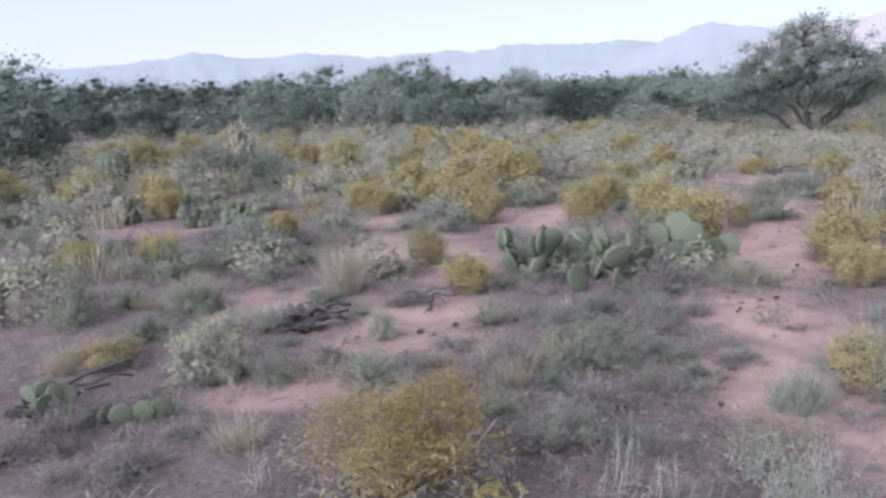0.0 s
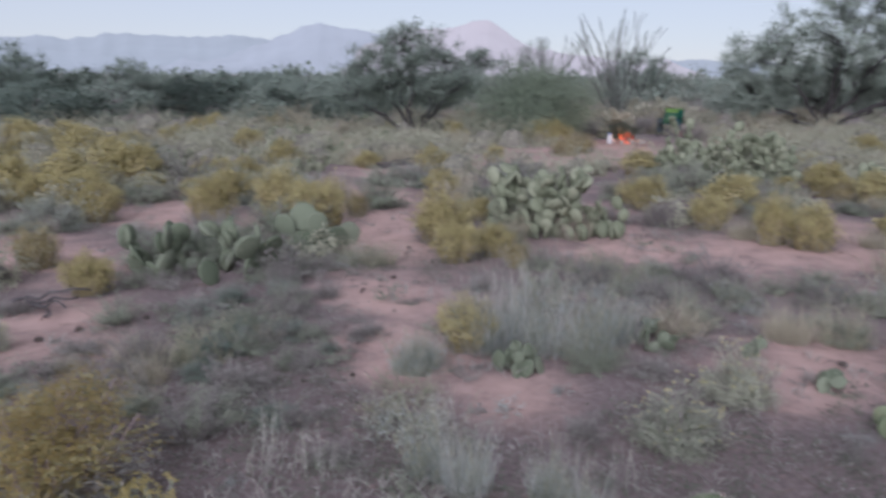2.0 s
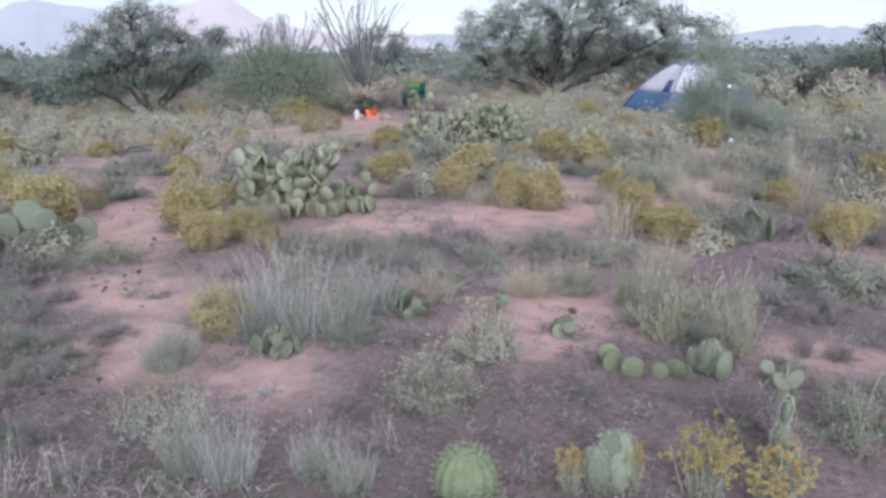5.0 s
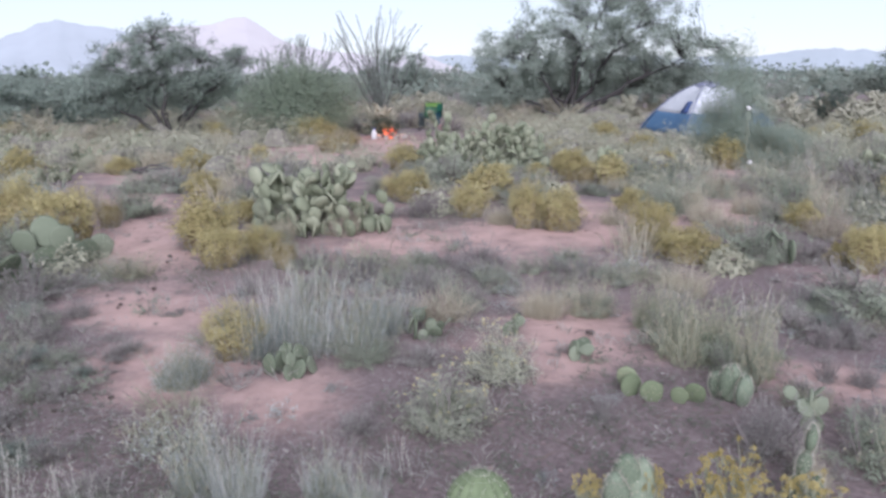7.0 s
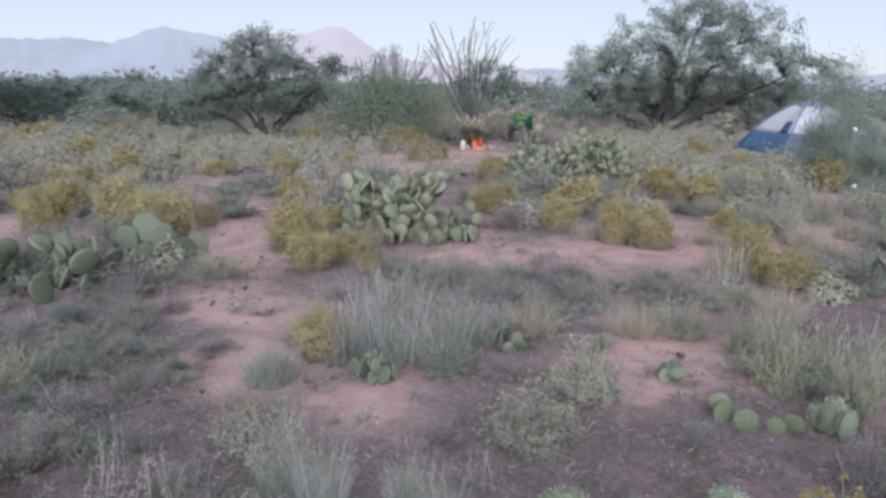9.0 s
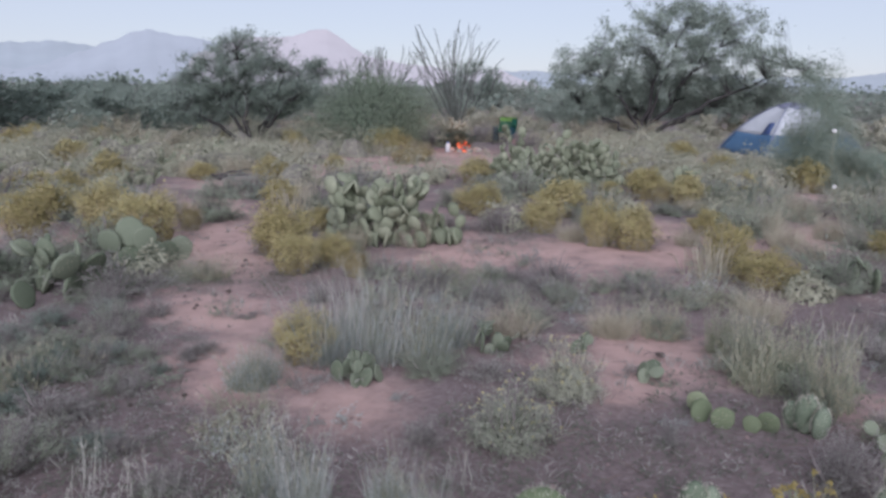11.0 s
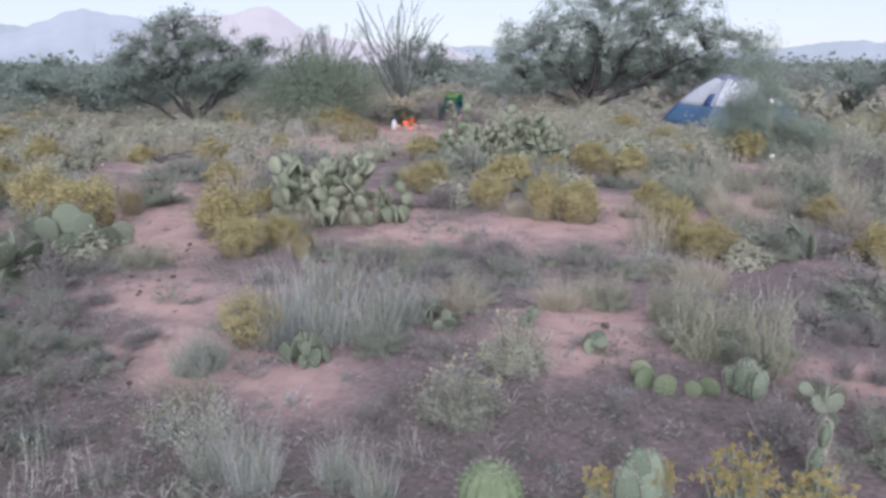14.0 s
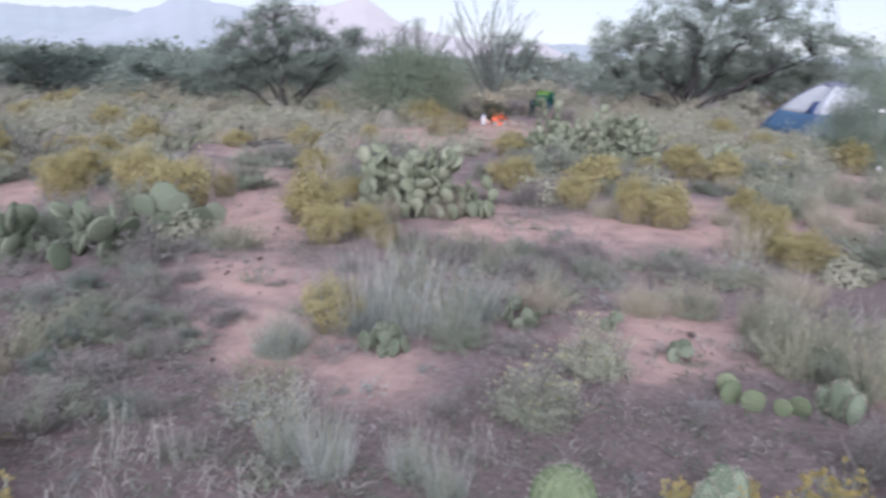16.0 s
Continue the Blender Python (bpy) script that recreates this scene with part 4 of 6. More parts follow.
straw_rows += [
    (3.14, 1.18, 0.17, 0.31),
    (-0.92, 3.84, 0.29, 0.33),
    (0.46, 4.52, 0.25, 0.27),
    (0.06, 4.94, 0.21, 0.16),
    (3.71, 3.96, 0.49, 0.31),
    (4.22, 3.5, 0.38, 0.38),
    (-2.28, 5.01, 0.3, 0.28),
    (5.48, 3.18, 0.47, 0.4),
    (-0.73, 6.78, 0.55, 0.72),
    (-2.23, 6.48, 0.39, 0.23),
    (4.42, 7.14, 0.34, 0.44),
    (5.03, 7.01, 0.47, 0.45),
    (7.91, 4.09, 0.46, 0.39),
    (8.39, 3.24, 0.56, 0.42),
    (6.74, 6.21, 0.5, 0.36),
    (7.59, 5.31, 0.44, 0.39),
    (8.37, 4.61, 0.62, 0.41),
    (8.86, 5.11, 0.54, 0.59),
    (9.19, 4.49, 0.53, 0.51),
    (9.88, 3.87, 0.54, 0.59),
]
straw_rows += [
    (10.4, 5.5, 0.61, 0.51),
    (9.85, 6.83, 0.56, 0.38),
    (11.18, 4.72, 0.68, 0.58),
]
stalk_rows = []
stalk_rows += [
    (2.02, 2.48, 0.23, 0.21),
    (0.94, 3.15, 0.23, 0.28),
    (0.7, 3.24, 0.19, 0.3),
    (-0.74, 3.4, 0.21, 0.24),
    (0.84, 3.39, 0.2, 0.28),
    (1.63, 3.29, 0.26, 0.26),
    (-0.4, 3.83, 0.21, 0.28),
    (4.97, 2.32, 0.36, 0.41),
]
daisy_rows = []
daisy_rows += [
    (2.54, 2.7, 0.5, 0.31),
    (3.18, 2.92, 0.44, 0.33),
    (-1.32, 4.88, 0.57, 0.43),
    (-0.35, 5.51, 0.25, 0.27),
]
sage_rows = []
sage_rows += [
    (-0.12, 4.35, 0.24, 0.22),
    (4.09, 2.01, 0.42, 0.3),
    (2.77, 3.63, 0.35, 0.16),
    (2.85, 3.76, 0.53, 0.15),
    (-0.93, 4.74, 0.31, 0.27),
    (4.25, 2.5, 0.47, 0.3),
    (1.48, 4.86, 0.31, 0.15),
    (4.52, 3.29, 0.39, 0.24),
    (1.54, 5.58, 0.36, 0.25),
    (-1.98, 5.66, 0.49, 0.19),
    (5.73, 2.24, 0.39, 0.14),
    (-2.63, 5.99, 0.44, 0.37),
    (-1.87, 6.28, 0.52, 0.35),
    (-0.86, 6.51, 0.44, 0.17),
    (-1.76, 6.42, 0.43, 0.32),
    (-2.44, 6.53, 0.43, 0.28),
    (-2.9, 6.6, 0.44, 0.37),
    (6.87, 3.21, 0.49, 0.29),
]
sage_rows += [
    (4.75, 7.55, 0.8, 0.5),
    (5.25, 7.3, 0.6, 0.4),
    (-1.29, 8.1, 0.44, 0.19),
    (8.02, 2.06, 0.6, 0.42),
    (7.33, 4.74, 0.58, 0.26),
    (-3.35, 8.51, 0.5, 0.23),
    (8.81, 4.06, 0.43, 0.35),
    (10.17, 3.64, 0.68, 0.41),
    (10.29, 3.66, 0.59, 0.31),
    (-2.92, 10.94, 0.58, 0.3),
    (9.27, 6.8, 0.84, 0.19),
    (7.33, 9.09, 0.64, 0.33),
    (11.03, 4.92, 0.76, 0.43),
    (12.63, 4.93, 0.91, 0.55),
    (-2.73, 13.68, 0.81, 0.38),
    (9.27, 10.48, 0.85, 0.35),
    (13.71, 5.56, 0.94, 0.72),
    (14.31, 4.98, 1.03, 0.81),
    (16.61, 5.09, 1.16, 0.71),
    (15.93, 7.19, 1.12, 0.7),
    (2.04, 26.46, 0.9, 0.61),
]
twig_rows = []
twig_rows += [
    (3.44, 1.5, 0.4, 0.27),
    (3.85, 1.2, 0.3, 0.2),
    (1.07, 3.17, 0.21, 0.16),
    (-0.23, 3.35, 0.46, 0.18),
    (1.02, 3.23, 0.23, 0.11),
    (3.28, 1.29, 0.16, 0.2),
    (3.29, 1.47, 0.27, 0.27),
    (2.19, 2.93, 0.29, 0.18),
    (-1.39, 3.47, 0.19, 0.12),
    (3.57, 1.16, 0.19, 0.16),
    (3.1, 2.18, 0.19, 0.17),
    (1.01, 3.67, 0.29, 0.12),
    (-1.38, 3.68, 0.4, 0.14),
    (-1.67, 3.57, 0.27, 0.14),
    (-1.24, 4.02, 0.27, 0.11),
    (-1.78, 3.86, 0.31, 0.12),
    (0.95, 4.22, 0.3, 0.12),
    (4.09, 1.62, 0.26, 0.15),
    (-1.84, 4.06, 0.35, 0.24),
    (3.01, 3.38, 0.32, 0.16),
    (0.4, 4.51, 0.19, 0.14),
    (4.36, 1.63, 0.18, 0.17),
]
twig_rows += [
    (4.45, 1.46, 0.23, 0.16),
    (-1.35, 4.71, 0.32, 0.16),
    (1.18, 4.87, 0.34, 0.12),
    (1.27, 4.9, 0.26, 0.2),
    (1.75, 4.75, 0.23, 0.11),
    (1.86, 4.79, 0.29, 0.11),
    (0.13, 5.26, 0.4, 0.11),
    (5.03, 1.91, 0.28, 0.19),
    (1.51, 5.33, 0.25, 0.19),
    (4.82, 2.9, 0.38, 0.22),
    (5.3, 1.91, 0.35, 0.17),
    (5.18, 2.42, 0.3, 0.17),
    (1.51, 5.52, 0.39, 0.26),
    (3.12, 4.85, 0.4, 0.21),
    (5.44, 2.43, 0.31, 0.15),
    (5.61, 2.05, 0.35, 0.21),
    (1.9, 5.76, 0.29, 0.18),
    (5.88, 1.58, 0.33, 0.2),
    (5.81, 1.95, 0.26, 0.21),
    (5.81, 2.4, 0.25, 0.19),
]
twig_rows += [
    (3.07, 5.49, 0.34, 0.19),
    (6.38, 7.16, 0.66, 0.36),
    (6.0, 7.5, 0.6, 0.3),
    (4.17, 4.71, 0.48, 0.22),
    (-0.23, 6.41, 0.44, 0.14),
    (1.68, 6.23, 0.36, 0.24),
    (4.0, 5.27, 0.55, 0.24),
    (4.79, 4.67, 0.64, 0.2),
    (-1.41, 7.36, 0.52, 0.21),
    (7.25, 2.95, 0.44, 0.25),
    (-0.92, 8.87, 0.48, 0.24),
]
green_grass_rows = []
green_grass_rows += [
    (4.14, 1.95, 0.39, 0.65),
    (4.15, 2.32, 0.45, 0.55),
    (0.75, 4.78, 0.48, 0.29),
    (4.48, 2.81, 0.36, 0.45),
    (4.53, 3.31, 0.44, 0.38),
    (9.15, 3.74, 0.5, 0.6),
]
silver_rows = []
silver_rows += [
    (1.74, 2.3, 0.19, 0.29),
    (1.7, 2.51, 0.2, 0.28),
    (1.45, 2.71, 0.22, 0.34),
    (1.36, 2.91, 0.23, 0.34),
    (1.83, 4.09, 0.29, 0.23),
    (1.91, 4.12, 0.3, 0.29),
    (2.87, 3.82, 0.44, 0.55),
    (2.63, 4.04, 0.4, 0.57),
    (2.4, 4.2, 0.42, 0.53),
    (3.26, 4.0, 0.36, 0.42),
]
low_pear_rows = []
low_pear_rows += [
    (2.21, 13.38, 0.73, 0.25),
    (3.82, 13.05, 1.07, 0.32),
    (4.32, 14.16, 1.08, 0.28),
    (4.04, 15.62, 1.27, 0.33),
    (1.92, 16.23, 1.09, 0.35),
    (2.66, 16.27, 1.84, 0.27),
    (5.74, 15.49, 1.03, 0.33),
    (5.42, 16.23, 1.22, 0.47),
    (4.57, 16.54, 0.62, 0.38),
    (7.43, 18.6, 1.26, 0.6),
    (5.82, 20.28, 1.14, 0.67),
    (4.27, 20.94, 1.97, 0.4),
    (6.88, 20.24, 1.31, 0.67),
    (6.76, 23.36, 1.9, 0.55),
    (8.78, 23.6, 1.77, 0.53),
    (5.38, 6.88, 0.5, 0.5),
]
dark_bush_rows = []
dark_bush_rows += [
    (-9.85, 28.99, 2.52, 1.16),
    (28.54, 11.45, 1.25, 1.07),
    (5.63, 33.85, 2.16, 1.36),
    (-12.87, 32.06, 1.66, 1.11),
    (9.84, 34.22, 2.1, 1.13),
]
bush_rows = []
bush_rows += [
    (-8.17, 15.43, 3.24, 2.44),
    (0.14, 26.4, 2.1, 1.89),
    (-1.79, 27.34, 2.34, 2.35),
    (-5.35, 27.39, 1.8, 2.32),
    (2.47, 29.3, 2.53, 1.75),
    (-4.24, 29.89, 2.35, 2.31),
    (10.93, 33.77, 2.57, 1.83),
    (9.64, 34.94, 1.73, 2.01),
]


R = np.random.default_rng(11)

YELLOW_NEAR = [broom(20 + i, M_FLOWER_GOLD, detail=1.8) for i in range(2)]
YELLOW = [broom(30 + i, M_FLOWER, detail=0.85) for i in range(4)]
YELLOW_FAR = [broom(40 + i, M_FLOWER, detail=0.36) for i in range(3)]
OLIVE = [broom(50 + i, M_FLOWER_DULL, True) for i in range(2)]
CLUMP = [flower_clump(25 + i) for i in range(3)]
for x, y, w, h in yellow_rows:
    d = math.hypot(x, y)
    if d < 3.2:
        put(pick(CLUMP, R), x, y, w, w, h * 0.9, R.uniform(0, 6.28))
        continue
    put(pick(YELLOW_NEAR if d < 4.5 else YELLOW if d < 12 else YELLOW_FAR, R), x, y, w * (1.2 if x < 3 and d > 8 else 1.06), w * (1.2 if x < 3 and d > 8 else 1.06), h * (1.1 if x < 3 and d > 8 else 1.02), R.uniform(0, 6.28))
for x, y, w, h in olive_rows:
    put(pick(OLIVE, R), x, y, w, w, h, R.uniform(0, 6.28))

SILVER = [tussock(60 + i, M_SILVER, "tuft of silvery grey bunch grass", 0.24, 190, 0.0065, 0.2, 70, 0.44, 90, M_PALESTALK) for i in range(3)]
STRAW = [tussock(65 + i, M_STRAW, "tuft of pale straw-coloured dry grass", 0.2, 260, 0.007, 0.4, 40) for i in range(3)]
GREENG = [weed_stand(70 + i, "loose stand of tall olive green weeds", (M_GREENGRASS, M_TANLEAF, M_GREENGRASS)[i], 46, M_GREENTWIG) for i in range(3)]
STRAWW = [weed_stand(79, "loose stand of straw-coloured dry weeds", M_STRAW)]
GREYW = [weed_stand(76 + i, "loose stand of grey upright weeds", M_SILVER, 42, M_GREENTWIG) for i in range(2)]
STALKS = [weed_stand(74 + i, 'a few bare pale stalks standing on dry soil', M_PALESTALK, 9, M_PALESTALK) for i in range(2)]
for x, y, w, h in stalk_rows:
    put(pick(STALKS, R), x, y, w, w, h * 1.15, R.uniform(0, 6.28))
undergrowth = []
for rows_, tpl in ((silver_rows, SILVER + GREYW + GREYW), (straw_rows, STRAW + STRAWW), (green_grass_rows, GREENG + GREENG + STRAWW)):
    for x, y, w, h in rows_:
        h *= 1.25 if tpl[0] is SILVER[0] else 1.25 if tpl[0] is GREENG[0] else 1.0
        c = min(w, 0.42)
        if tpl[0] is SILVER[0]:
            undergrowth.append((x, y, w * 0.8, h * 0.4))
        for k in range(max(3, int((3.2 if tpl[0] is GREENG[0] else 4.5) * w / c))):
            a, q = R.uniform(0, 6.28), math.sqrt(R.uniform()) * (w - c) * 0.55 + 0.02
            f = R.uniform(0.55, 1.1)
            put(pick(tpl, R), x + q * math.cos(a), y + q * math.sin(a), c * f, c * f, h * f, R.uniform(0, 6.28))

SAGE = [sub_shrub(80 + i, "sage_shrub", "grey-green leafy shrub on dry ground", M_SAGE, 70, 95, 0.034, 0.011, straight=True, core=0.38) for i in range(3)]
DAISY = [sub_shrub(85 + i, "daisy_bush", "pale green bush with small yellow button flowers", M_DAISY, 200, 46, 0.06, 0.011, 190, 1.0) for i in range(2)]
TWIG = [sub_shrub(90 + i, "twiggy_shrub", "low dark twiggy shrub nearly bare of leaves", M_TWIGLEAF, 100, 22, 0.05, 0.014, straight=True) for i in range(3)]
for rows_, tpl in ((sage_rows, SAGE), (undergrowth, SAGE), (daisy_rows, DAISY), (twig_rows, TWIG)):
    for x, y, w, h in rows_:
        put(pick(tpl, R), x, y, w, w, h, R.uniform(0, 6.28))

GREEN_LOW = [sub_shrub(195 + i, "green_herb", "low dark green leafy herb on dry soil", M_MESQUITE, 60, 70, 0.045, 0.016, straight=True, core=0.4) for i in range(2)]
for x, y, w, h in ((0.85, 4.75, 0.42, 0.22), (1.3, 4.95, 0.36, 0.18), (1.05, 5.1, 0.3, 0.16), (0.7, 4.5, 0.3, 0.14), (1.5, 4.6, 0.2, 0.1), (-1.45, 4.95, 0.5, 0.2), (0.9, 3.75, 0.3, 0.13), (1.2, 5.9, 0.4, 0.2), (1.6, 5.9, 0.35, 0.2), (0.9, 5.6, 0.4, 0.22), (5.4, 2.0, 0.4, 0.14), (6.0, 2.3, 0.5, 0.14)):
    put(pick(GREEN_LOW, R), x, y, w, w, h, R.uniform(0, 6.28))

for i, (x, y, w, h) in enumerate(pear_rows):
    d = math.hypot(x, y)
    prickly_pear(x, y, w, h * (1.22 if d > 10 else 1.0), 200 + i, min(0.12 if d < 5.4 else 0.15 if x < 0 else 0.25 if d < 7.8 else 0.19 if d < 11 else 0.17, max(0.115, h * 0.95)), spines=d < 14)
pear_chain("creeping line of round green prickly pear pads", ((3.53, 2.34), (3.45, 2.24), (3.46, 2.12), (3.53, 2.03), (3.62, 1.96), (3.70, 1.91)), 0.11, 5, PADS_LIME)
upright_pear(3.77, 1.88, 0.19, 262, ((-0.28, 0.0, -0.12, 0.42, 0.8), (0.02, 0.0, 0.05, 0.46, 1.0), (0.3, 0.0, 0.15, 0.42, 0.9), (0.14, 0.1, -0.05, 0.38, 1.0), (-0.12, 0.1, 0.1, 0.4, 0.95)))
pear_chain("creeping line of round green prickly pear pads", ((4.12, 2.26), (4.2, 2.2), (4.3, 2.18)), 0.12, 8, PADS, ((1, 0),))
pear_chain("green prickly pear spreading over the sand", ((1.2, 6.52), (1.5, 6.60), (1.78, 6.74), (2.16, 7.2), (2.6, 7.6), (2.95, 7.75)), 0.235, 6, PADS, ((1, 0), (3, 0)))
pear_chain("green prickly pear spreading over the sand", ((1.6, 6.9), (1.95, 7.15), (2.25, 7.45)), 0.2, 9, PADS)
pear_chain("low blue-green prickly pear among dark litter", ((-2.08, 4.3), (-1.9, 4.22), (-1.6, 4.2), (-1.36, 4.3)), 0.115, 12, PADS, ((0, 0), (0, 1)))
upright_pear(2.47, 1.60, 0.29, 260, ((-0.02, 0.0, 0.0, 0.42, 1.0), (-0.12, 0.0, -0.06, 0.34, 0.88), (0.13, 0.0, 0.05, 0.36, 0.93)))
upright_pear(3.06, 1.18, 0.33, 261, ((-0.12, 0.0, 0.12, 0.2, 0.42), (-0.07, 0.36, 0.2, 0.16, 0.36), (0.0, 0.66, 0.12, 0.12, 0.34), (0.04, 0.0, 0.25, 0.2, 0.4)))
for i, (x, y, w, h) in enumerate(low_pear_rows):
    prickly_pear(x, y, w, h, 300 + i, 0.17, 30, low=True)

# smaller growth that fills the ground between them
SAGE_LOW = [sub_shrub(180 + i, "sage_shrub", "low grey-green shrub on dry ground", M_SAGE, 30, 110, 0.038, 0.011, straight=True, core=0.35) for i in range(4)]
SAGE_MID = [sub_shrub(184 + i, 'sage_shrub', 'low rounded grey-green shrub on dry ground', (M_SAGE, M_GREYLEAF, M_SAGE)[i], 44, 84, 0.042, 0.016, straight=True, spread=0.045, core=0.42) for i in range(3)]
TWIG_LOW = [sub_shrub(190 + i, "twiggy_shrub", "low grey twiggy shrub on dry ground", M_TWIGLEAF, 50, 26, 0.06, 0.013, straight=True, core=0.3) for i in range(3)]
TUFT = [tussock(160 + i, (M_SILVER, M_STRAW, M_GREENGRASS, M_STRAW)[i], "small tuft of dry bunch grass", 0.42, 220, 0.008, 0.35, 14) for i in range(4)]
taken = [(x, y, w * 1.3) for x, y, w, h in yellow_rows] + [(x, y, w) for rows_ in (olive_rows, silver_rows, straw_rows, green_grass_rows, sage_rows, daisy_rows, pear_rows) for x, y, w, h in rows_]
taken += [(3.42, 2.2, 0.6), (3.5, 2.0, 0.6), (3.72, 1.86, 0.6), (4.2, 2.2, 0.5), (1.95, 5.9, 1.3), (2.47, 1.6, 0.6), (3.06, 1.18, 0.6)]
WISPS = [weed_stand(170 + i, "loose stand of pale feathery weeds", (M_FEATHER, M_PALESTALK, M_SAGE)[i], 40, M_GREENTWIG) for i in range(3)]
wild = np.random.default_rng(58)
for _ in range(120):
    az, d = radians(wild.uniform(58, 84)), wild.uniform(9.5, 25)
    x, y = d * math.sin(az), d * math.cos(az)
    if bare_at(x, y) < 0.25 and (x - 21.4) ** 2 + (y - 12.0) ** 2 > 5:
        w = wild.uniform(0.5, 0.95)
        put(pick(WISPS, wild), x, y, w, w, wild.uniform(0.4, 0.75), wild.uniform(0, 6.28))
S = np.random.default_rng(57)
far_tufts, far_low = [], []
made = 0
while made < 690:
    az, d = radians(S.uniform(-40, 92)), 2.4 + 25 * S.uniform() ** 0.62
    x, y = d * math.sin(az), d * math.cos(az)
    if bare_at(x, y) > 0.28 or (d > 18 and 0.97 < az < 1.17) or (d > 16.5 and 0.63 < az < 0.79) or (x - 13.8) ** 2 + (y - 16.9) ** 2 < 2.5 or any((x - a) ** 2 + (y - b) ** 2 < (0.42 * c + 0.12) ** 2 for a, b, c in taken):
        continue
    if noise.noise(Vector((x * 0.6, y * 0.6, 8))) < -0.22 and d < 9:
        continue
    made += 1
    w = S.uniform(0.25, 0.5) if d < 6 else S.uniform(0.5, 1.0) if d < 12 else S.uniform(0.7, 1.5)
    u = S.uniform()
    if d > 13 and u < 0.72:
        far_low.append((x, y, w, w * S.uniform(0.4, 0.65)))
    elif d > 11 and 0.72 <= u < 0.90:
        far_tufts.append((x, y, min(w, 0.6)))
    elif u < 0.36:
        put(pick(SAGE_LOW if w < 0.42 else SAGE_MID, S), x, y, w, w, w * S.uniform(0.4, 0.6), S.uniform(0, 6.28))
    elif u < 0.58:
        put(pick(TWIG_LOW, S), x, y, w, w, w * S.uniform(0.35, 0.5), S.uniform(0, 6.28))
    elif u < 0.92 or d < 9:
        w = min(w, 0.48)
        put(pick(TUFT, S), x, y, w, w, min(0.5, w * S.uniform(0.6, 0.9)), S.uniform(0, 6.28))
    else:
        put(pick(YELLOW_FAR, S), x, y, w * 0.8, w * 0.8, w * 0.5, S.uniform(0, 6.28))

made = 0
while made < 190:
    az, d = radians(S.uniform(-38, 82)), 3.6 + 6.5 * S.uniform()
    x, y = d * math.sin(az), d * math.cos(az)
    if bare_at(x, y) > 0.22 or noise.noise(Vector((x * 0.5, y * 0.5, 28))) < -0.12 or any((x - a) ** 2 + (y - b) ** 2 < (0.4 * c + 0.1) ** 2 for a, b, c in taken):
        continue
    made += 1
    w = S.uniform(0.22, 0.5)
    u = S.uniform()
    tpl = pick(SAGE_LOW, S) if u < 0.4 else pick(TWIG_LOW, S) if u < 0.72 else pick(GREYW + STRAWW + GREENG, S)
    put(tpl, x, y, w, w, w * S.uniform(0.4, 0.75), S.uniform(0, 6.28))

made = 0
while made < 110:
    az, d = radians(S.uniform(-36, 86)), 7.0 + 10 * S.uniform()
    x, y = d * math.sin(az), d * math.cos(az)
    if bare_at(x, y) > 0.2 or any((x - a) ** 2 + (y - b) ** 2 < (0.4 * c) ** 2 for a, b, c in taken):
        continue
    made += 1
    w = S.uniform(0.45, 1.0)
    u = S.uniform()
    if u < 0.12 and d > 9:
        put(pick(YELLOW_FAR, S), x, y, w * 0.9, w * 0.9, w * 0.55, S.uniform(0, 6.28))
    elif u < 0.32:
        put(pick(SAGE_LOW if w < 0.42 else SAGE_MID, S), x, y, w, w, w * S.uniform(0.4, 0.6), S.uniform(0, 6.28))
    elif u < 0.84:
        far_low.append((x, y, w, w * S.uniform(0.4, 0.6)))
    else:
        far_tufts.append((x, y, min(w, 0.6)))

made = 0
while made < 280:
    az, d = radians(S.uniform(18, 72)), 15.5 + 14 * S.uniform()
    x, y = d * math.sin(az), d * math.cos(az)
    if bare_at(x, y) > 0.25 or min((x - 13.8) ** 2 + (y - 16.9) ** 2, (x - 16.4) ** 2 + (y - 18.1) ** 2, (x - 15.8) ** 2 + (y - 17.3) ** 2) < 1.5 or (x - 21.4) ** 2 + (y - 12.0) ** 2 < 5:
        continue
    made += 1
    w = S.uniform(0.5, 1.1)
    if S.uniform() < 0.6:
        far_low.append((x, y, w, w * 0.36))
    else:
        far_tufts.append((x, y, w * 0.6))

cs, fs, cores = [], [], []
for x, y, w, h in far_low:
    v = unit(S.normal(size=(600, 3)))
    v[:, 2] = np.abs(v[:, 2])
    swell = np.array([1 + 0.5 * noise.noise(Vector((q[0] * 2 + x, q[1] * 2 + y, q[2] * 2))) for q in v])[:, None]
    cs.append(v * swell * (S.uniform(0.4, 1.0, (600, 1)) ** 0.35) * [w / 2, w / 2, h] + [x, y, ground_z(x, y)])
    cores.append((x, y, w, h))
    fs.append(v + [0, 0, 0.2])
tagged(new("far_low_scrub", data_mesh("far_low_scrub", *leaves(np.concatenate(cs), 0.05, 0.028, S, 0.4, np.concatenate(fs), 0.35), M_MOUND)),
       "low grey-green scrub covering the far ground", "scrub", "", "stuff")
# solid lumps inside the scrub, dark to read as shade among its twigs
tagged(new("far_scrub_twigs", data_mesh("far_scrub_twigs", *mounds(cores, 0.5, S), M_GREYCORE)), "dark inner lumps of the low scrub, standing for twigs and shade", "scrub", "", "stuff")
ps, ds, ls = [], [], []
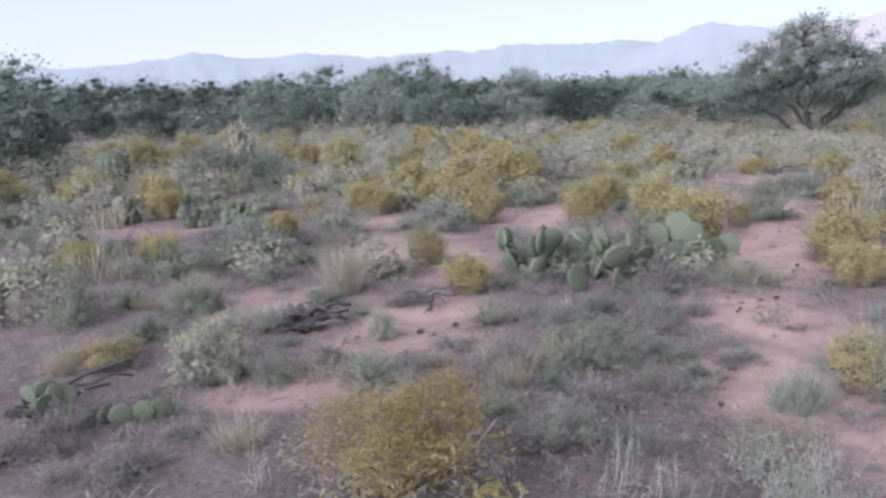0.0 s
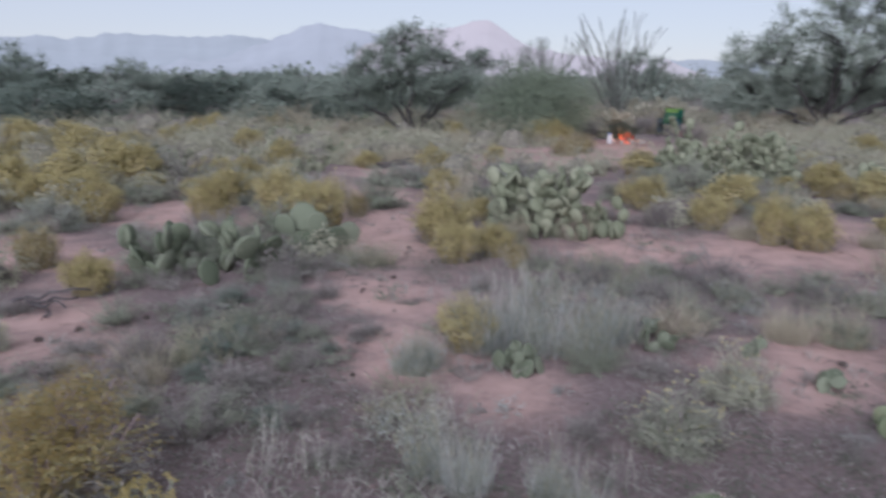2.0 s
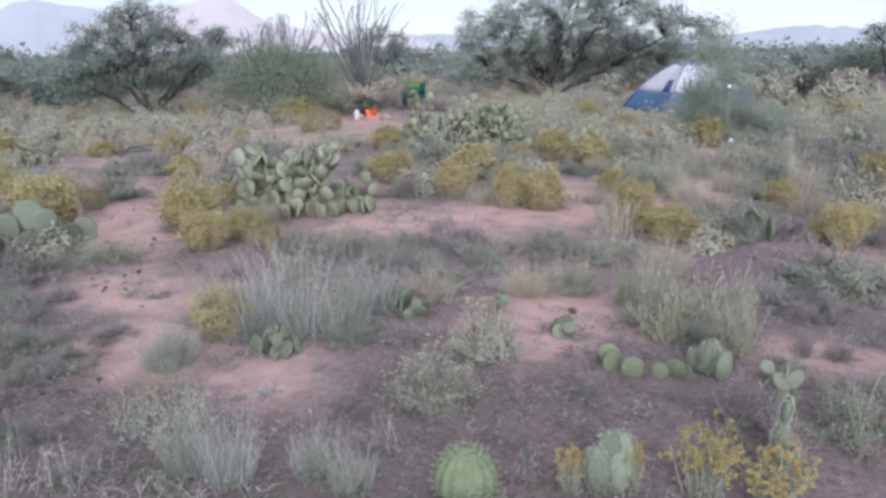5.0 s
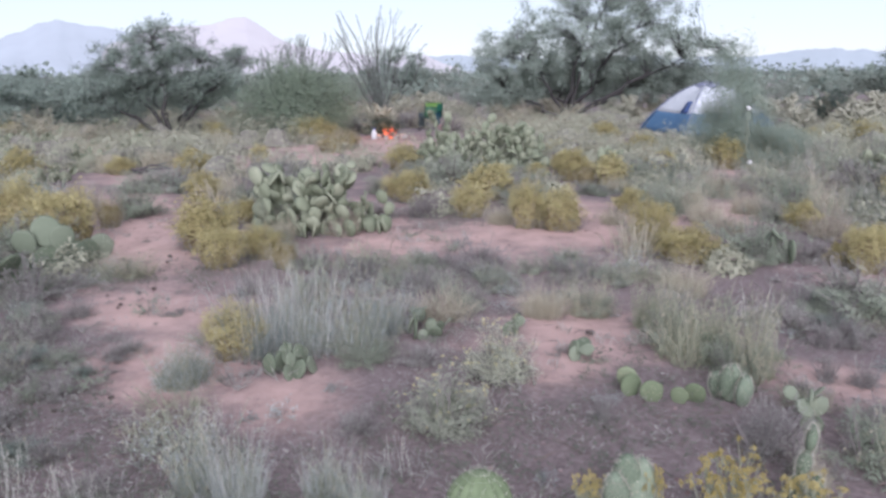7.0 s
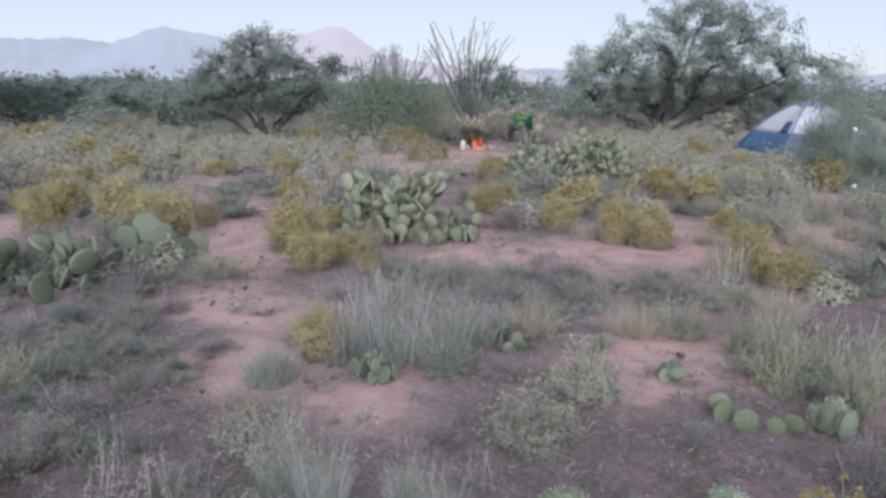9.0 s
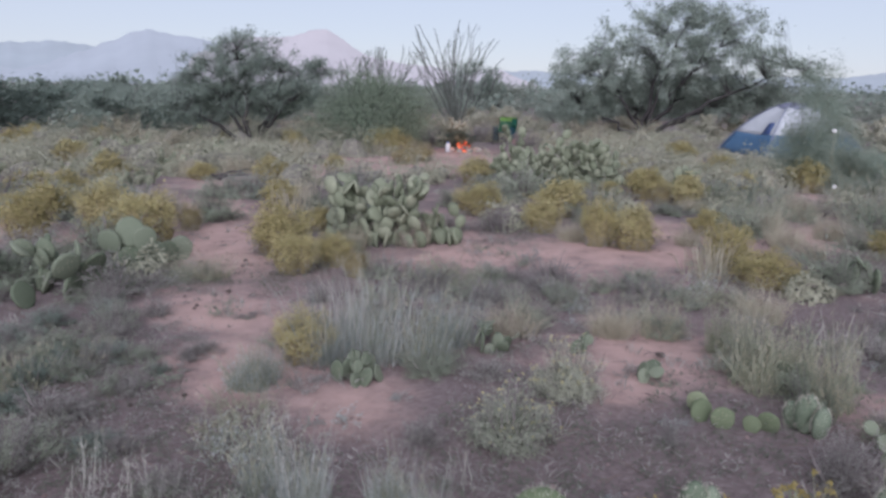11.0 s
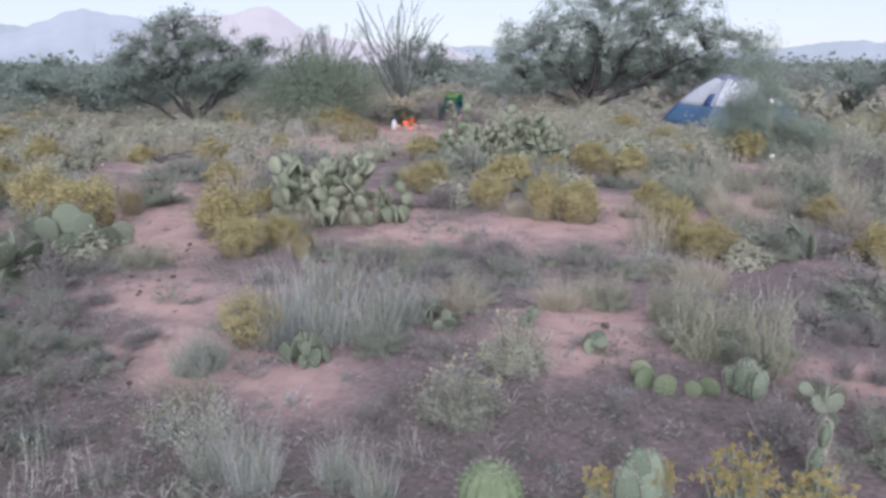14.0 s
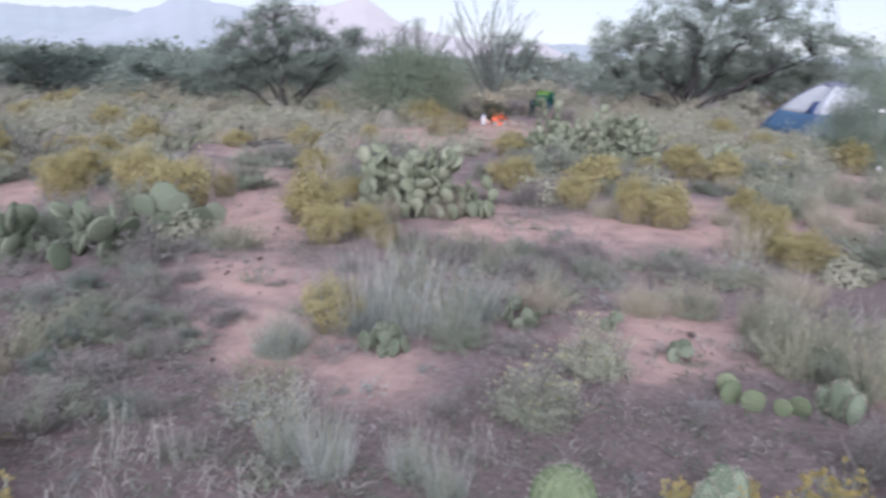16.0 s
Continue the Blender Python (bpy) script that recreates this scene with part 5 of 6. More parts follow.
for x, y, w in far_tufts:
    q = S.normal(size=(90, 2)) * w * 0.2
    ps.append(np.stack([x + q[:, 0], y + q[:, 1], np.full(90, ground_z(x, y))], 1))
    ds.append(np.concatenate([q * 0.8 + S.normal(size=(90, 2)) * 0.15, np.ones((90, 1))], 1))
    ls.append(S.uniform(0.2, 0.5, 90))
tagged(new("far_grass", data_mesh("far_grass", *blades(np.concatenate(ps), np.concatenate(ds), np.concatenate(ls), 0.011, 0.3, S), M_STRAW)),
       "pale dry grass covering the far ground", "grass", "", "stuff")
SCRUFF = [sub_shrub(210 + i, "dry_scruff", "small grey dry clump on bare soil", (M_TWIGLEAF, M_SAGE, M_SILVER)[i], 16, 14, 0.12, 0.026, 0, 0.8, straight=True) for i in range(3)]
made = 0
while made < 290:
    az, d = radians(S.uniform(-36, 80)), 2.0 + 6.5 * S.uniform() ** 0.7
    x, y = d * math.sin(az), d * math.cos(az)
    if noise.noise(Vector((x * 0.9, y * 0.9, 15))) < -0.1 or S.uniform() < bare_at(x, y) * 0.7:
        continue
    made += 1
    w = S.uniform(0.08, 0.30)
    put(pick(SCRUFF, S), x, y, w, w, w * S.uniform(0.35, 0.7), S.uniform(0, 6.28))

for _ in range(95):  # small dark tufts along the trodden strip
    q = S.uniform()
    w = S.uniform(0.05, 0.14)
    put(SCRUFF[0], 1.3 + 2.0 * q + S.normal() * 0.45, 3.2 + 4.6 * q + S.normal() * 0.4, w, w, w * S.uniform(0.4, 0.7), S.uniform(0, 6.28))

# ---------------------------------------------------------------- trees and large bushes
# lobes of a crown, seen along the path: across, behind, up, their half sizes, share of the leaves
t1 = woody(3, "mesquite_tree", "dark green mesquite tree with forked trunk", M_MESQUITE, 4.7, 3.1, 0.22, 820, 50, (0.062, 0.03), 5, 0.07, 0.3, 0.095, gap=0.0, freq=2.6,
           trunks_label="dark crooked limb", separate=True, dense=0.3,
           lobes=((-0.30, 0.0, 2.35, 1.05, 1.1, 0.68, 26), (-1.25, 0.2, 1.75, 0.85, 0.9, 0.70, 20), (0.85, -0.1, 1.82, 1.10, 1.0, 0.60, 22),
                  (1.80, 0.1, 2.10, 0.50, 0.5, 0.28, 4), (-0.5, 0.5, 1.25, 1.50, 0.9, 0.48, 24), (0.7, 0.6, 1.25, 1.1, 0.8, 0.45, 16), (-1.75, -0.1, 1.05, 0.65, 0.6, 0.38, 9)))
put(t1, 9.35, 20.2, 1, 1, 1, radians(-24.8))
t2 = woody(5, "mesquite_tree", "wide dark green mesquite tree beside the tent", M_MESQUITE_LIT, 9.4, 4.65, -0.04, 2000, 44, (0.085, 0.042), 7, 0.085, 0.3, 0.12, gap=0.08, freq=1.9,
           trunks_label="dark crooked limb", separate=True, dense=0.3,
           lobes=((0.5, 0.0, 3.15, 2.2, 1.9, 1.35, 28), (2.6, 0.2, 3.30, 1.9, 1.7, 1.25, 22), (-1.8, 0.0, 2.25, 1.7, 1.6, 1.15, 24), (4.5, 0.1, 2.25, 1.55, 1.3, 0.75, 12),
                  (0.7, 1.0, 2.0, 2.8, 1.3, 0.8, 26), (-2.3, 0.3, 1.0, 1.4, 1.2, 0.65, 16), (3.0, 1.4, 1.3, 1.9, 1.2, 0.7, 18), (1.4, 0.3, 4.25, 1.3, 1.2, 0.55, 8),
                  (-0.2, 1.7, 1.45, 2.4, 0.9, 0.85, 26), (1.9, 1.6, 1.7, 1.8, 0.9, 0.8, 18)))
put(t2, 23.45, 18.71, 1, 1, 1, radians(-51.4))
palo = woody(8, "palo_verde", "rounded green palo verde bush", M_PALO, 3.1, 2.1, -0.1, 300, 76, (0.065, 0.02), 7, 0.035, 0.3, 0.22, category="bush", separate=True)
put(palo, 11.9, 18.6, 1, 1, 1, 0.4)
put(palo, 13.0, 19.6, 0.9, 0.9, 0.95, 2.2)
feather = woody(9, "desert_broom", "feathery pale green desert broom bush", M_FEATHER, 1.4, 1.75, -0.05, 220, 80, (0.065, 0.010), 8, 0.018, 0.25, 0.12, category="bush", separate=True, bark=M_GREENTWIG)
for az, d, k, h, a in ((61.1, 16.0, 0.6, 0.7, 0), (62.1, 15.7, 0.75, 1.3, 2), (63.4, 15.6, 0.7, 0.85, 4), (64.6, 15.2, 0.9, 0.5, 3), (66.0, 16.0, 0.9, 0.42, 5)):
    put(feather, d * math.sin(radians(az)), d * math.cos(radians(az)), k, k, h, a)
put(ocotillo(12, 38, 4.3, 1.9), 21.3, 26.6)
put(ocotillo(13, 34, 3.5, 1.8), 20.4, 30.6)
put(ocotillo(14, 26, 3.0, 1.9), 19.0, 31.2)
CHOLLA = [cholla(15 + i, 1.0, 1.1) for i in range(3)]

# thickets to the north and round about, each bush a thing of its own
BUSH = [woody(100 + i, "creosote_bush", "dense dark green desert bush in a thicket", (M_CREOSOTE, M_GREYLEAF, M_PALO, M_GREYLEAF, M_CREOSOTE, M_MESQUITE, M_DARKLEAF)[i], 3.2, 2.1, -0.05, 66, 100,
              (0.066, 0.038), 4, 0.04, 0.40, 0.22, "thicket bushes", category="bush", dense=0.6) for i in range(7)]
BUSH_FAR = [woody(120 + i, "creosote_bush", "dense dark green desert bush far off", (M_CREOSOTE, M_GREYLEAF)[i], 3.2, 2.1, -0.05, 46, 50,
                  (0.14, 0.07), 3, 0.04, 0.40, 0.25, "thicket bushes", category="bush", dense=0.6) for i in range(2)]
TREE = [woody(110 + i, "mesquite_tree", "dark mesquite tree standing above the thicket", M_MESQUITE, 3.4, 3.1, 0.3, 80, 80,
              (0.09, 0.04), 5, 0.07, 0.3, 0.16, "thicket trees", dense=0.6) for i in range(2)]


def bearing(az, dist):
    return dist * math.sin(radians(az)), dist * math.cos(radians(az))


B = np.random.default_rng(23)
for az in np.arange(-46, 27, 2.6):
    for dist, hs in ((28, 0.55), (36, 0.8), (46, 1.12)):
        if dist < 30 and B.uniform() < 0.45:
            continue
        x, y = bearing(az + B.uniform(-1, 1), dist + B.uniform(-2.5, 2.5))
        s = hs * (0.8 if az > 8 else 1.0) * ((0.82 + 0.36 * B.uniform()) if dist > 40 else (0.5 + 0.8 * B.uniform() ** 1.4))
        put(pick([BUSH[1], BUSH[6], BUSH[6]] if az < -17 else [BUSH[0], BUSH[4], BUSH[5], BUSH[6], BUSH[6], BUSH[6]], B), x, y, s * 1.15, s * 1.15, s, B.uniform(0, 6.28))
for az in np.arange(27, 112, 2.6):
    for dist, hs in ((52, 0.8), (66, 1.0)):
        x, y = bearing(az + B.uniform(-1, 1), dist + B.uniform(-5, 5))
        s = hs * (0.74 if 60 < az < 71 else 1.0) * (0.6 + 0.6 * B.uniform())
        put(pick(BUSH_FAR, B), x, y, s * 1.2, s * 1.2, s, B.uniform(0, 6.28))
for az, dist, s in ((-3.0, 37, 0.85), (-1.0, 38, 0.95), (6, 44, 0.8), (72.5, 48, 1.1), (77, 46, 1.15), (40, 60, 1.2)):
    x, y = bearing(az, dist)
    put(pick(TREE, B), x, y, s, s, s, B.uniform(0, 6.28))


def far_woods():
    """Scrub beyond the thickets, thinning into the plain."""
    r = np.random.default_rng(31)
    cs, fs = [], []
    n = 1500
    az = r.uniform(-60, 125, n)
    di = np.exp(r.uniform(math.log(58), math.log(420), n))
    for a, d_ in zip(az, di):
        x, y = bearing(a, d_)
        h = r.uniform(1.2, 2.7)
        w = h * r.uniform(0.9, 1.8)
        k = 48
        v = unit(r.normal(size=(k, 3)))
        v[:, 2] = np.abs(v[:, 2])
        fs.append(v)
        cs.append(v * (r.uniform(0.3, 1.0, (k, 1)) ** 0.4) * [w / 2, w / 2, h] + [x, y, 0.05])
    me = data_mesh("far_scrub", *leaves(np.concatenate(cs), 0.52, 0.32, r, 0.0, np.concatenate(fs)), M_CREOSOTE)
    tagged(new("far_scrub", me), "dark scrub stretching to the foot of the mountains", "scrub", "", "stuff")


far_woods()
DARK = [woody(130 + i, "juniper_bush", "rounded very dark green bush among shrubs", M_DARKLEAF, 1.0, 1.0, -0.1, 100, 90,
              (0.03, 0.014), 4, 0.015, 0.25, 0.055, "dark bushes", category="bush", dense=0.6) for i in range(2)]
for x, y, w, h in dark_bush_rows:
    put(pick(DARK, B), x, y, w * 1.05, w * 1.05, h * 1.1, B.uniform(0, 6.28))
MIDB = [woody(140 + i, "mesquite_bush", "grey-green mesquite bush at the edge of the thicket", (M_MESQUITE, M_CREOSOTE)[i], 1.0, 1.0, -0.1, 130, 90,
              (0.027, 0.012), 5, 0.018, 0.3, 0.058, "edge bushes", category="bush", dense=0.6) for i in range(2)]
for x, y, w, h in bush_rows:
    put(pick(MIDB, B), x, y, w * 1.05, w * 1.05, h * (1.1 if x < -6 else 0.93), B.uniform(0, 6.28))
for az, dist, s in ((65.6, 30, 1.15), (68.0, 31, 1.2), (70.6, 31, 1.3), (64.0, 31, 1.1), (69.4, 32, 1.2), (71.6, 27, 0.9), (66.6, 23.5, 0.85), (69.8, 24.5, 1.05),
                    (38.75, 23.3, 0.95), (39.9, 37, 0.95), (41.4, 39, 1.0), (42.5, 37, 1.0), (62.6, 33, 1.0), (40.3, 31, 0.9), (42.2, 33, 0.95), (43.6, 30, 0.8), (57.5, 32, 1.1), (55.5, 30, 1.0)):
    x, y = bearing(az, dist)
    put(pick(CHOLLA, B), x, y, s * 1.1, s * 1.1, s, B.uniform(0, 6.28))
for az, dist, w, h in ((38.35, 24.2, 1.0, 0.85), (36.9, 24.5, 1.1, 0.6), (40.6, 26, 1.3, 0.7), (43.5, 24, 1.2, 0.6), (46, 25, 1.4, 0.6)):
    put(pick(TWIG, B), *bearing(az, dist), w, w, h, B.uniform(0, 6.28))
BRUSH = [sub_shrub(240 + i, "dry_brush", "tan and olive dry brush behind the camp", (M_TANLEAF, M_TANLEAF, M_MOUND)[i], 34, 50, 0.055, 0.026, straight=True, core=0.45) for i in range(3)]
made = 0
while made < 140:
    az, dist = B.uniform(14, 86), B.uniform(22.5, 42)
    x, y = bearing(az, dist)
    if (dist < 25 and 37.5 < az < 45) or (dist < 30 and 55.5 < az < 66) or (dist < 36 and 70 < az < 80):
        continue
    made += 1
    w = B.uniform(0.9, 1.9)
    put(pick(BRUSH, B), x, y, w, w, w * B.uniform(0.35, 0.55), B.uniform(0, 6.28))
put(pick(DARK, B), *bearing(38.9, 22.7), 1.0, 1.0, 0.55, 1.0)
M_SPINE_WHITE = foliage("white_spine", (0.55, 0.54, 0.48), (0.64, 0.63, 0.57), (0.72, 0.71, 0.65))
put(cholla(19, 1.0, 1.0, M_SPINE_WHITE, 5200), *bearing(-12.7, 16.0), 0.62, 0.62, 1.25, 0.5, label="cholla cactus with dense white spines behind a bush")
GREYB = woody(145, "grey_bush", "rounded grey-green bush below a pale cholla", M_GREYLEAF, 1.0, 1.0, -0.1, 130, 90, (0.027, 0.012), 5, 0.018, 0.3, 0.06, "edge bushes", category="bush", dense=0.5)
put(GREYB, -3.6, 14.3, 1.7, 1.4, 0.72, 0.4)
put(GREYB, -2.8, 14.9, 0.9, 0.9, 0.6, 2.0)
# a large bush on the near side of the thicket, and darker ones beside it
for az, dist, s, k in ((-29.0, 18, 0.95, 3), (66.5, 33, 0.55, 1), (45.5, 42, 0.62, 3), (47, 44, 0.6, 2), (50, 46, 0.7, 1), (61, 44, 0.65, 0), (63.5, 46, 0.7, 3)):
    x, y = bearing(az, dist)
    put(BUSH[k], x, y, s * 1.1, s * 1.1, s, B.uniform(0, 6.28))

# ---------------------------------------------------------------- camp: tent, fire, chair, car
M_TENT_BLUE = grainy("blue_nylon", (0.05, 0.105, 0.18), (0.065, 0.13, 0.215), 6, 0.6, 0.15)
M_TENT_WHITE = grainy("white_nylon", (0.36, 0.375, 0.39), (0.44, 0.455, 0.47), 6, 0.85, 0.15)
M_TENT_GREY = grainy("grey_nylon", (0.13, 0.14, 0.19), (0.18, 0.19, 0.24), 6, 0.6, 0.15)
M_TENT_NAVY = grainy("navy_mesh", (0.04, 0.065, 0.15), (0.055, 0.085, 0.19), 40, 0.8, 0.15)


def tent(cx, cy, turn, side=2.8, H=1.42):
    ob = thing("dome_tent", "blue and white dome tent pitched among shrubs", "tent")
    n = 10
    rings = 16

    def surf(u, s):
        """u: 0 to 4 round the square, s: 1 at the ground, 0 at the top."""
        k, f = int(u) % 4, u - int(u)
        c = [(1, 1), (-1, 1), (-1, -1), (1, -1)]
        a, b = c[k], c[(k + 1) % 4]
        x, y = a[0] + (b[0] - a[0]) * f, a[1] + (b[1] - a[1]) * f
        sag = 1 - 0.06 * math.sin(f * math.pi) * s
        z = H * (1 - s ** 1.6) ** 0.85 * (1 - 0.05 * math.sin(f * math.pi))
        return (x * side / 2 * s * sag, y * side / 2 * s * sag, z)

    def panel(name, u0, u1, s0, s1, mat, lift=0.0, label=""):
        bm = bmesh.new()
        ru, rs = max(2, int((u1 - u0) * n)), max(2, int((s0 - s1) * rings))
        grid = [[bm.verts.new(Vector(surf(u0 + (u1 - u0) * i / ru, s0 + (s1 - s0) * j / rs)) * (1 + lift)) for i in range(ru + 1)] for j in range(rs + 1)]
        for j in range(rs):
            for i in range(ru):
                bm.faces.new((grid[j][i], grid[j][i + 1], grid[j + 1][i + 1], grid[j + 1][i]))
        bmesh.ops.recalc_face_normals(bm, faces=bm.faces)
        bmesh.ops.solidify(bm, geom=bm.faces[:], thickness=0.004)
        return part(name, bm, mat, ob, label, smooth=True)
    for k in range(4):
        panel("wall_panel", k, k + 1, 1.0, 0.75, M_TENT_BLUE, label="blue lower wall")
        panel("roof_panel", k, k + 1, 0.75, 0.2, M_TENT_WHITE, label="white upper panel")
        panel("top_cap", k, k + 1, 0.2, 0.02, M_TENT_GREY, 0.004, label="grey top cap")
    panel("window", 3.66, 3.88, 0.75, 0.56, M_TENT_NAVY, 0.006, "dark blue window flap")
    panel("window", 1.38, 1.62, 0.74, 0.56, M_TENT_NAVY, 0.006, "dark blue window flap")
    for k in range(4):
        pts = [Vector(surf(k, s)) * 1.008 for s in np.linspace(1, 0.02, 14)]
        part_of(ob, "pole_sleeve", data_mesh("pole_sleeve", *tubes([([tuple(p) for p in pts], 0.018, 0.018)], 6), M_TENT_GREY, True), "grey pole sleeve")
    ob.matrix_basis = Matrix.Translation((cx, cy, ground_z(cx, cy) - 0.02)) @ Matrix.Rotation(turn, 4, "Z")
    return ob


def camp():
    # the tent's nearest corner stands somewhat to the left of its middle, seen from the path
    az = radians(59.9)
    dx, dy = math.sin(az), math.cos(az)
    c, s = math.cos(radians(16)), math.sin(radians(16))
    corner = (-dx * c - dy * s, -dy * c + dx * s)
    tent(21.4, 12.0, math.atan2(corner[1], corner[0]) - math.pi / 4)


camp()

M_FLAME = bpy.data.materials.new("flame")
M_FLAME.use_nodes = True
fb = M_FLAME.node_tree.nodes["Principled BSDF"]
fb.inputs["Base Color"].default_value = (0.3, 0.05, 0.02, 1)
fb.inputs["Emission Color"].default_value = (1.0, 0.24, 0.10, 1)
fb.inputs["Emission Strength"].default_value = 0.4
M_FLAME_RED = M_FLAME.copy()
M_FLAME_RED.name = "red_flame"
M_FLAME_RED.node_tree.nodes["Principled BSDF"].inputs["Emission Color"].default_value = (1.0, 0.05, 0.02, 1)
M_FLAME_RED.node_tree.nodes["Principled BSDF"].inputs["Emission Strength"].default_value = 0.12
M_EMBER = bpy.data.materials.new("ember")
M_EMBER.use_nodes = True
eb = M_EMBER.node_tree.nodes["Principled BSDF"]
eb.inputs["Base Color"].default_value = (0.25, 0.04, 0.02, 1)
eb.inputs["Emission Color"].default_value = (1.0, 0.10, 0.03, 1)
eb.inputs["Emission Strength"].default_value = 0.16


def lump(r, sx, sy, sz, detail=2):
    bm = bmesh.new()
    bmesh.ops.create_icosphere(bm, subdivisions=detail, radius=1.0)
    o = r.uniform(0, 50)
    for v in bm.verts:
        v.co *= 1 + 0.35 * noise.noise(v.co * 1.3 + Vector((o, 0, 0)))
        v.co = Vector((v.co.x * sx, v.co.y * sy, v.co.z * sz))
    return bm


def campfire(x, y):
    r = np.random.default_rng(41)
    ob = thing("campfire", "burning campfire with low orange flames and charred logs", "fire")
    for i in range(4):
        a = i * 1.6 + 0.3
        p = np.array([[math.cos(a) * 0.38, math.sin(a) * 0.38, 0.05], [0.02, 0.01, 0.12], [-math.cos(a) * 0.12, -math.sin(a) * 0.12, 0.17]])
        part_of(ob, "log", data_mesh("log", *tubes([(p, 0.05, 0.04)], 8), M_CHAR, True), "charred log")
    for i in range(18):
        a, q = r.uniform(0, 6.28), r.uniform(0, 0.26)
        H = r.uniform(0.10, 0.30) * (1.2 - q * 2.0)
        f = np.linspace(0, 1, 6)
        pts = np.stack([math.cos(a) * q + 0.03 * np.sin(f * 5 + a), math.sin(a) * q + 0.03 * np.cos(f * 4 + a), 0.06 + f * H], 1)
        part_of(ob, "flame", data_mesh("flame", *tubes([(pts, 0.026, 0.004)], 7), M_FLAME if i % 4 == 0 else M_FLAME_RED, True), "orange flame")
    part("ember_bed", lump(r, 0.28, 0.28, 0.06), M_EMBER, ob, "glowing red embers")
    for i in range(10):
        a = i * 0.628
        part("ring_stone", lump(r, 0.11, 0.09, 0.08), M_STONE, ob, "", Matrix.Translation((math.cos(a) * 0.5, math.sin(a) * 0.5, 0.04)), True)
    ob.matrix_basis = Matrix.Translation((x, y, ground_z(x, y))) @ Matrix.Diagonal((0.8, 0.8, 0.8, 1))
    lamp = bpy.data.lights.new("fire_glow", "POINT")
    lamp.energy, lamp.color, lamp.shadow_soft_size = 12, (1.0, 0.36, 0.10), 0.15
    lo = new("fire_glow", lamp)
    lo.location = (x, y, 0.4)


campfire(13.85, 16.9)

M_JUG = grainy("white_plastic", (0.40, 0.39, 0.38), (0.47, 0.46, 0.45), 10, 0.5, 0.05)
M_BLUE_CAP = grainy("blue_plastic", (0.08, 0.14, 0.4), (0.1, 0.18, 0.5), 10, 0.5, 0.05)


def lathe(profile, seg=20):
    """A turned solid from (radius, height) pairs."""
    V, F = [], []
    for q, z in profile:
        V += [(q * math.cos(2 * math.pi * i / seg), q * math.sin(2 * math.pi * i / seg), z) for i in range(seg)]
    for j in range(len(profile) - 1):
        for i in range(seg):
            k = (i + 1) % seg
            F.append((j * seg + i, j * seg + k, (j + 1) * seg + k, (j + 1) * seg + i))
    F.append(tuple(range(seg))[::-1])
    F.append(tuple((len(profile) - 1) * seg + i for i in range(seg)))
    return V, F


def jug(x, y):
    ob = thing("water_jug", "white plastic water jug beside the campfire", "jug")
    body = [(0.085, 0), (0.095, 0.02), (0.095, 0.2), (0.085, 0.25), (0.05, 0.31), (0.03, 0.33)]
    part_of(ob, "body", data_mesh("body", *lathe(body), M_JUG, True))
    part_of(ob, "cap", data_mesh("cap", *lathe([(0.032, 0.33), (0.034, 0.335), (0.034, 0.36), (0.028, 0.365)]), M_BLUE_CAP, True), "blue cap")
    h = [(0.09, 0, 0.12), (0.14, 0, 0.15), (0.14, 0, 0.24), (0.07, 0, 0.27)]
    part_of(ob, "handle", data_mesh("handle", *tubes([(h, 0.012, 0.012)], 8), M_JUG, True))
    ob.matrix_basis = Matrix.Translation((x, y, ground_z(x, y))) @ Matrix.Rotation(0.6, 4, "Z") @ Matrix.Diagonal((0.75, 0.75, 0.75, 1))


jug(13.28, 16.85)

M_TUBE = grainy("dark_steel_tube", (0.03, 0.03, 0.035), (0.06, 0.06, 0.065), 30, 0.45, 0.1, 0.6)
M_LIME = grainy("lime_fabric", (0.13, 0.24, 0.06), (0.16, 0.28, 0.075), 40, 0.85, 0.2)
M_DKGREEN = grainy("dark_green_fabric", (0.015, 0.085, 0.055), (0.02, 0.11, 0.07), 40, 0.85, 0.2)
M_GREYCLOTH = grainy("grey_fabric", (0.15, 0.19, 0.19), (0.20, 0.24, 0.24), 40, 0.85, 0.2)
M_GREENCLOTH = grainy("green_fabric", (0.05, 0.125, 0.072), (0.066, 0.15, 0.088), 40, 0.85, 0.2)
M_TEAL = grainy("teal_fabric", (0.03, 0.10, 0.125), (0.045, 0.135, 0.165), 40, 0.85, 0.2)
M_PINKBAG = grainy("faded_red_fabric", (0.34, 0.20, 0.19), (0.42, 0.27, 0.25), 30, 0.85, 0.2)


def cloth(corners, sag, n=8, thick=0.012):
    """A hanging rectangle of fabric between four corners."""
    bm = bmesh.new()
    a, b, c, d = (Vector(v) for v in corners)
    nrm = (b - a).cross(d - a).normalized()
    g = []
    for j in range(n + 1):
        row = []
        for i in range(n + 1):
            u, v = i / n, j / n
            p = a * (1 - u) * (1 - v) + b * u * (1 - v) + c * u * v + d * (1 - u) * v
            row.append(bm.verts.new(p + nrm * sag * math.sin(u * math.pi) * (0.4 + 0.6 * math.sin(v * math.pi))))
        g.append(row)
    for j in range(n):
        for i in range(n):
            bm.faces.new((g[j][i], g[j][i + 1], g[j + 1][i + 1], g[j + 1][i]))
    bmesh.ops.solidify(bm, geom=bm.faces[:], thickness=thick)
    return bm


